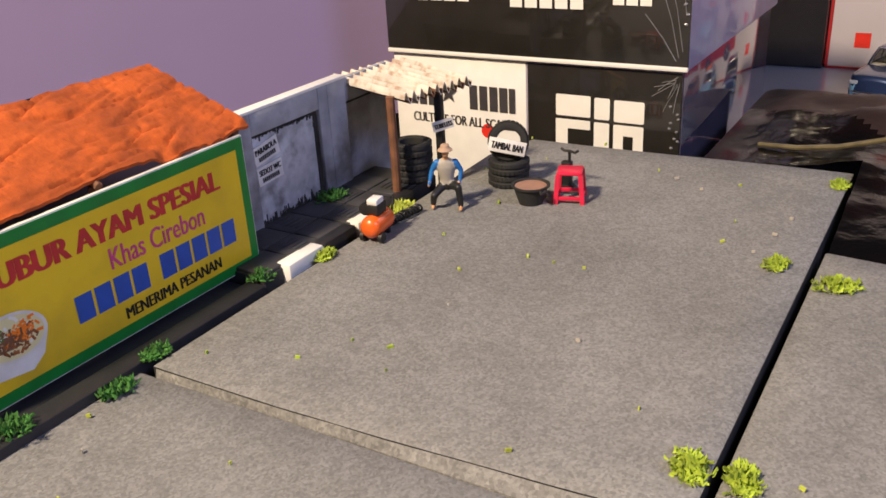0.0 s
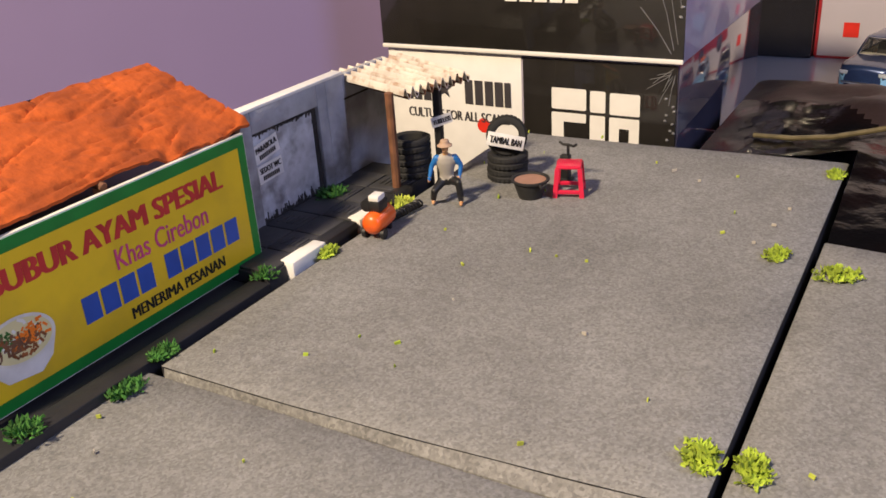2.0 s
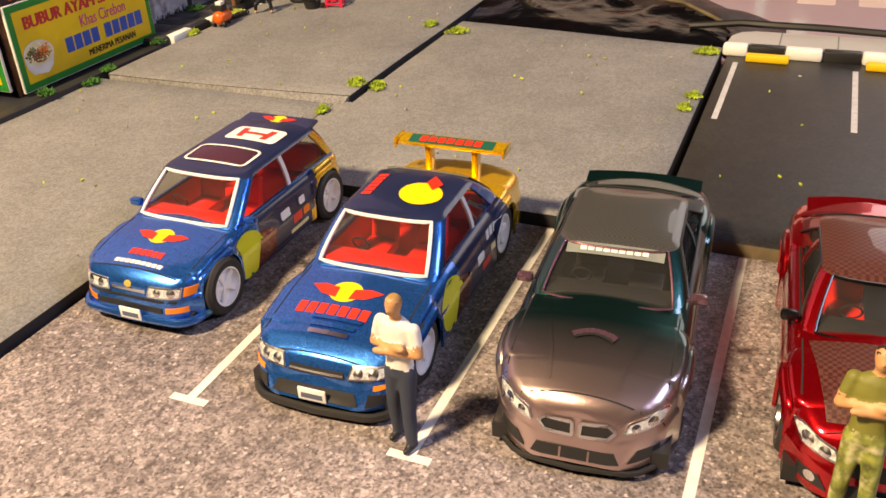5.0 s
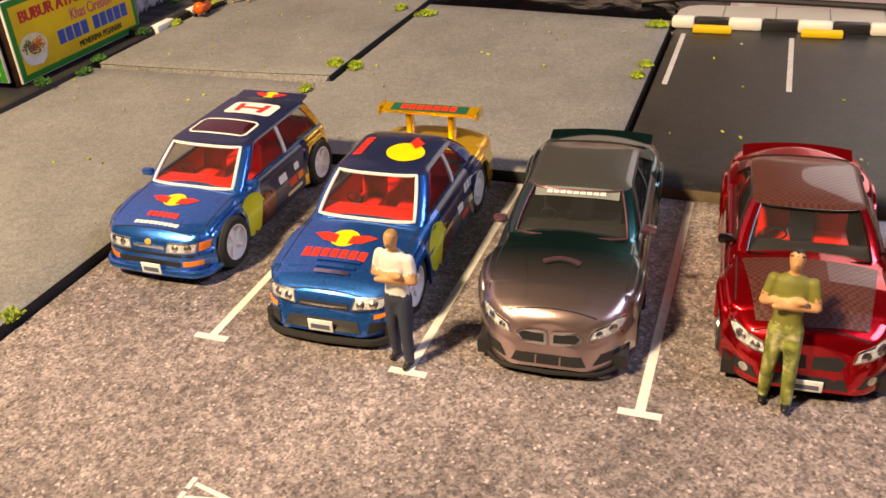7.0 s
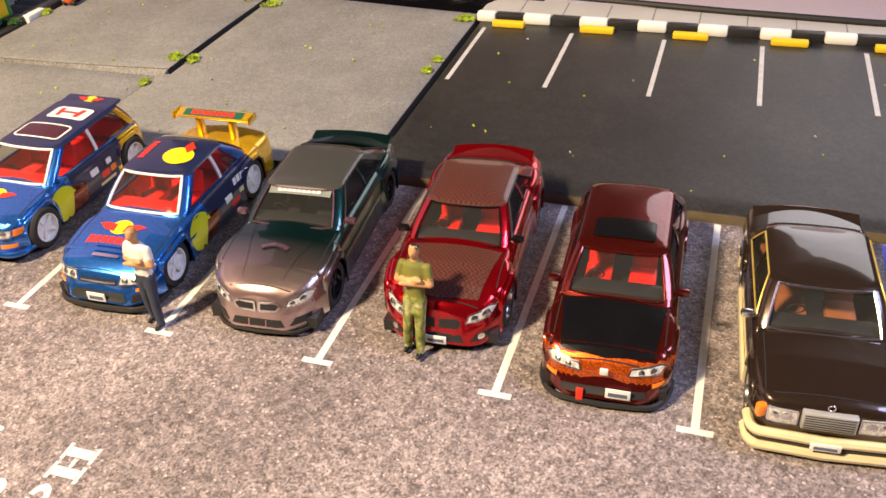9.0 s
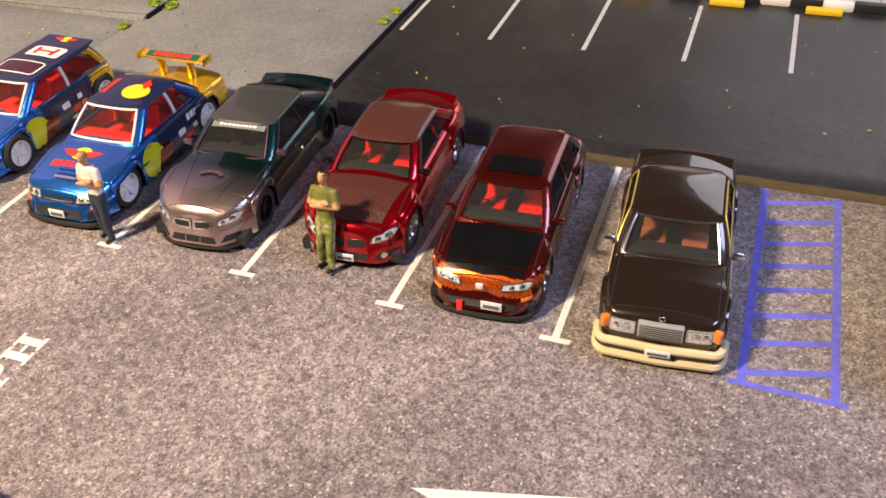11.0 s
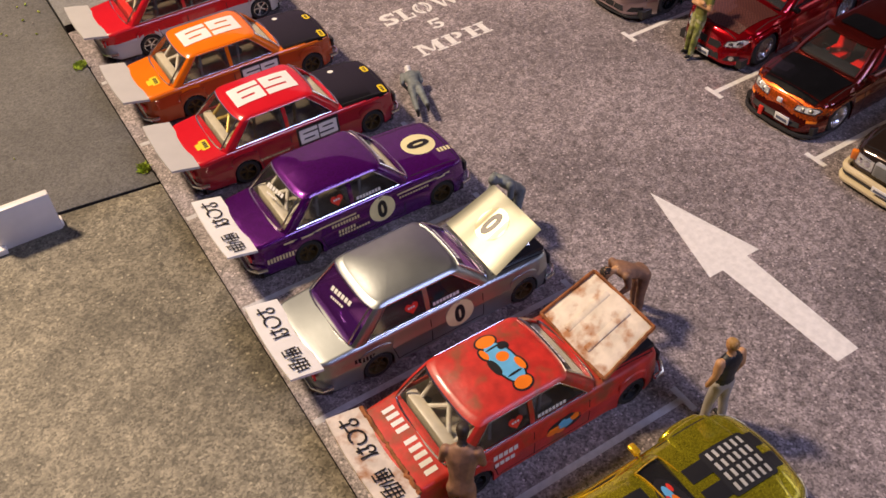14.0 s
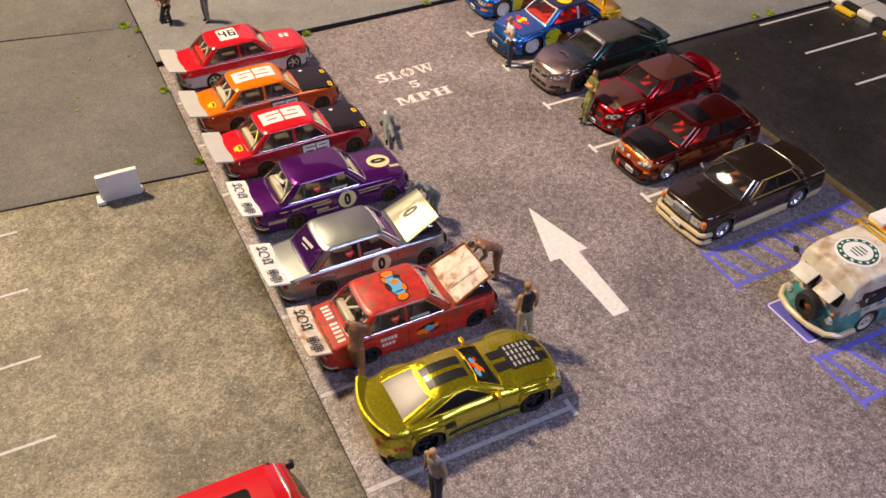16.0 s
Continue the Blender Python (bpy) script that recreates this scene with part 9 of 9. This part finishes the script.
        capsule(g, hd, hd + (hd - el).normalized() * 0.9, 0.68, 0.5, 0)
    if lie:
        g.turn(Matrix.Translation((0, 0, 1.9)) @ Matrix.Rotation(radians(88), 4, "Y") @ Matrix.Translation((0, 0, -13.5)))
    if lean:
        g.turn(Matrix.Rotation(radians(lean), 4, "Y"))
    low = min(v[2] for v in g.v)
    g.turn(Matrix.Translation((0, 0, -low)))
    g.turn(Matrix.Scale(k, 4))
    return solid("figurine", fused(g, 0.26), [M[q] for q in mats], label, "figurine", x, y, z, rz, "painted figurines", smooth=180)


figurine("figurine with white shirt, arms folded, dark trousers", 76.2, 3.0, 0, -100, ("skin_tone", "c_white", "c_navy", "c_hair", "c_black"), arms="cross", legs="stand", bare_arms=True)
figurine("figurine in camouflage trousers leaning on red coupe", 136.4, 7.8, 0, -95, ("skin_tone", "c_olive", "c_camo", "c_black", "c_black"), arms="cross", lean=-9, bare_arms=True)
figurine("grey figurine lying on the asphalt", 105.6, -75.6, 0, 162, ("c_white", "c_grey", "c_grey", "c_white", "c_black"), lie=True, arms="fore", k=0.88)
figurine("grey-blue figurine bending at the open bonnet", 168.0, -82.0, 0, -80, ("c_grey", "c_grey", "c_grey", "c_grey", "c_black"), bend=42, arms="reach", squat=2.0)
figurine("brown figurine bending over the rusty bonnet", 209.0, -76.8, 0, -95, ("skin_tone", "c_brown", "c_brown", "c_dark_hair", "c_black"), bend=58, arms="reach")
figurine("figurine in black vest and pale trousers standing on the asphalt", 241.2, -83.6, 0, 178, ("skin_tone", "c_black", "c_stone", "c_hair", "c_black", "skin_tone"), arms="down")
figurine("brown overall figurine stooping beside the red saloon", 232.4, -140.6, 0, 140, ("c_dark_hair", "c_brown", "c_brown", "c_dark_hair", "c_black", "c_brown"), bend=20, arms="fore", legs="stride", k=1.08)
figurine("figurine in tan vest and blue jeans beside the gold coupe", 285.0, -137.8, 0, -70, ("skin_tone", "c_stone", "c_navy", "c_tan", "c_black", "c_tan"), bend=4, arms="down", legs="stand")
figurine("seated dark figurine on the foam road", -41.0, -140.0, 2.6, -30, ("c_brown", "c_brown", "c_black", "c_dark_hair", "c_black"), bend=20, arms="fore", legs="kneel")
figurine("standing grey and black figurine on the foam road", -32.5, -121.0, 2.6, -60, ("c_grey", "c_black", "c_grey", "c_dark_hair", "c_black"))
figurine("kneeling figurine with hat, grey vest and blue sleeves", -72.6, 199.4, 4.2, -62, ("skin_tone", "c_stone", "c_black", "c_tan", "skin_tone", "c_blue"), legs="squat", hat=True, bend=10, arms="splay", k=0.74)


# ---- turf tufts and crumbs ----
def tuft(x, y, z, r, mat, seed, n=90, h=2.6, sx=1.0, label="clump of bright green model turf"):
    rnd = random.Random(seed)
    g = Geo()
    for _ in range(int(n * 1.7)):
        a, d = rnd.uniform(0, 6.283), r * math.sqrt(rnd.random())
        d *= 0.72 + 0.28 * math.sin(3 * a + seed) * math.sin(5 * a + 2 * seed)
        cx, cy = d * math.cos(a) * sx, d * math.sin(a)
        hh = h * (1 - 0.6 * d / r) * rnd.uniform(0.4, 1.0)
        k = rnd.uniform(0.18, 0.5)
        t = rnd.uniform(0, 6.283)
        lx, ly = rnd.uniform(-0.9, 0.9), rnd.uniform(-0.9, 0.9)
        zz = rnd.uniform(0, hh * 0.6)
        g.add([(cx + k * math.cos(t), cy + k * math.sin(t), zz), (cx + k * math.cos(t + 2.1), cy + k * math.sin(t + 2.1), zz + 0.1), (cx + lx + k * 0.6 * math.cos(t + 4.2), cy + ly + k * 0.6 * math.sin(t + 4.2), zz + 0.3 * hh), (cx + lx, cy + ly, zz + hh * 0.7)], [(0, 1, 3), (1, 2, 3), (2, 0, 3), (0, 2, 1)])
    return solid("turf_clump", g, [mat], label, "turf", x, y, z, 0, "turf clumps", smooth=0)


for i, (x, y, z, r, m_, n, sx) in enumerate((
        (0.5, 134, 4.2, 4.2, "moss", 150, 0.8), (6.6, 136, 3.0, 4.2, "moss", 150, 0.7), (1.5, 243.5, 4.0, 3.2, "moss", 110, 0.6), (-2.2, 197, 4.2, 3.6, "moss", 120, 0.8), (8.5, 195.2, 3.0, 4.6, "moss", 140, 1.1), (93, 193.5, 3.0, 4.6, "moss", 170, 1.0),
        (94.2, 143, 3.0, 3.0, "moss", 110, 0.7), (95, 152.5, 3.0, 2.4, "moss", 70, 1.0), (1.0, 90, 2.6, 2.8, "moss", 90, 0.6), (0.2, 114.5, 2.8, 3.2, "moss", 110, 0.7),
        (-82.5, 115, 2.8, 4.2, "moss_dark", 160, 0.6), (-83.5, 124, 4.2, 3.6, "moss_dark", 130, 0.6), (-86, 100, 4.4, 3.6, "moss_dark", 110, 1.0), (-81, 166, 4.2, 3.4, "moss", 110, 0.5), (-98, 158, 5.8, 3.6, "moss_dark", 90, 0.9), (-97.5, 190, 5.8, 4.2, "moss_dark", 140, 1.0),
        (-81.5, 193, 4.2, 4.6, "moss_yellow", 160, 0.7), (-86, 152.5, 4.6, 3.0, "moss_dark", 80, 0.8), (91.5, -157.4, 1.3, 2.6, "moss", 110, 1.0), (27, -157.6, 1.3, 2.8, "moss", 110, 1.0), (-49, -162, 1.3, 3.2, "moss", 130, 1.6), (-39, -156.4, 1.5, 2.4, "moss", 80, 0.7), (1.0, -77.5, 0.5, 2.6, "moss", 90, 0.8), (-1.5, -7, 1.2, 3.4, "moss", 120, 0.6),
        (-105, 94, 3.4, 3.4, "moss_dark", 100, 1.3))):
    tuft(x, y, z, r, M[m_], i + 1, n, 2.4, sx)
rnd = random.Random(77)
g = Geo()
for _ in range(170):
    zone = rnd.choice(((-80, 0, 126, 255, 4.5), (-90, -3, -20, 118, 2.95), (8, 95, 80, 192, 3.3), (-30, 85, -240, -160, 1.6), (103, 300, 80, 180, 2.45), (-90, -3, -150, -20, 2.95)))
    x, y = rnd.uniform(zone[0], zone[1]), rnd.uniform(zone[2], zone[3])
    k, t = rnd.uniform(0.15, 0.55), rnd.uniform(0, 6.28)
    z = zone[4] + 0.1
    o = len(g.v)
    g.box(-k, k, -k * 0.35, k * 0.35, -0.3, 0.25, 0, rnd.choice((0, 0, 1, 2)))
    g.turn(pose(x, y, z, 0, rnd.uniform(-15, 15), math.degrees(t)), o)
solid("turf_crumb", g, [M["moss_yellow"], M["moss"], M["c_stone"]], "scattered crumbs of pale green turf", "crumbs", kind="stuff", smooth=0)
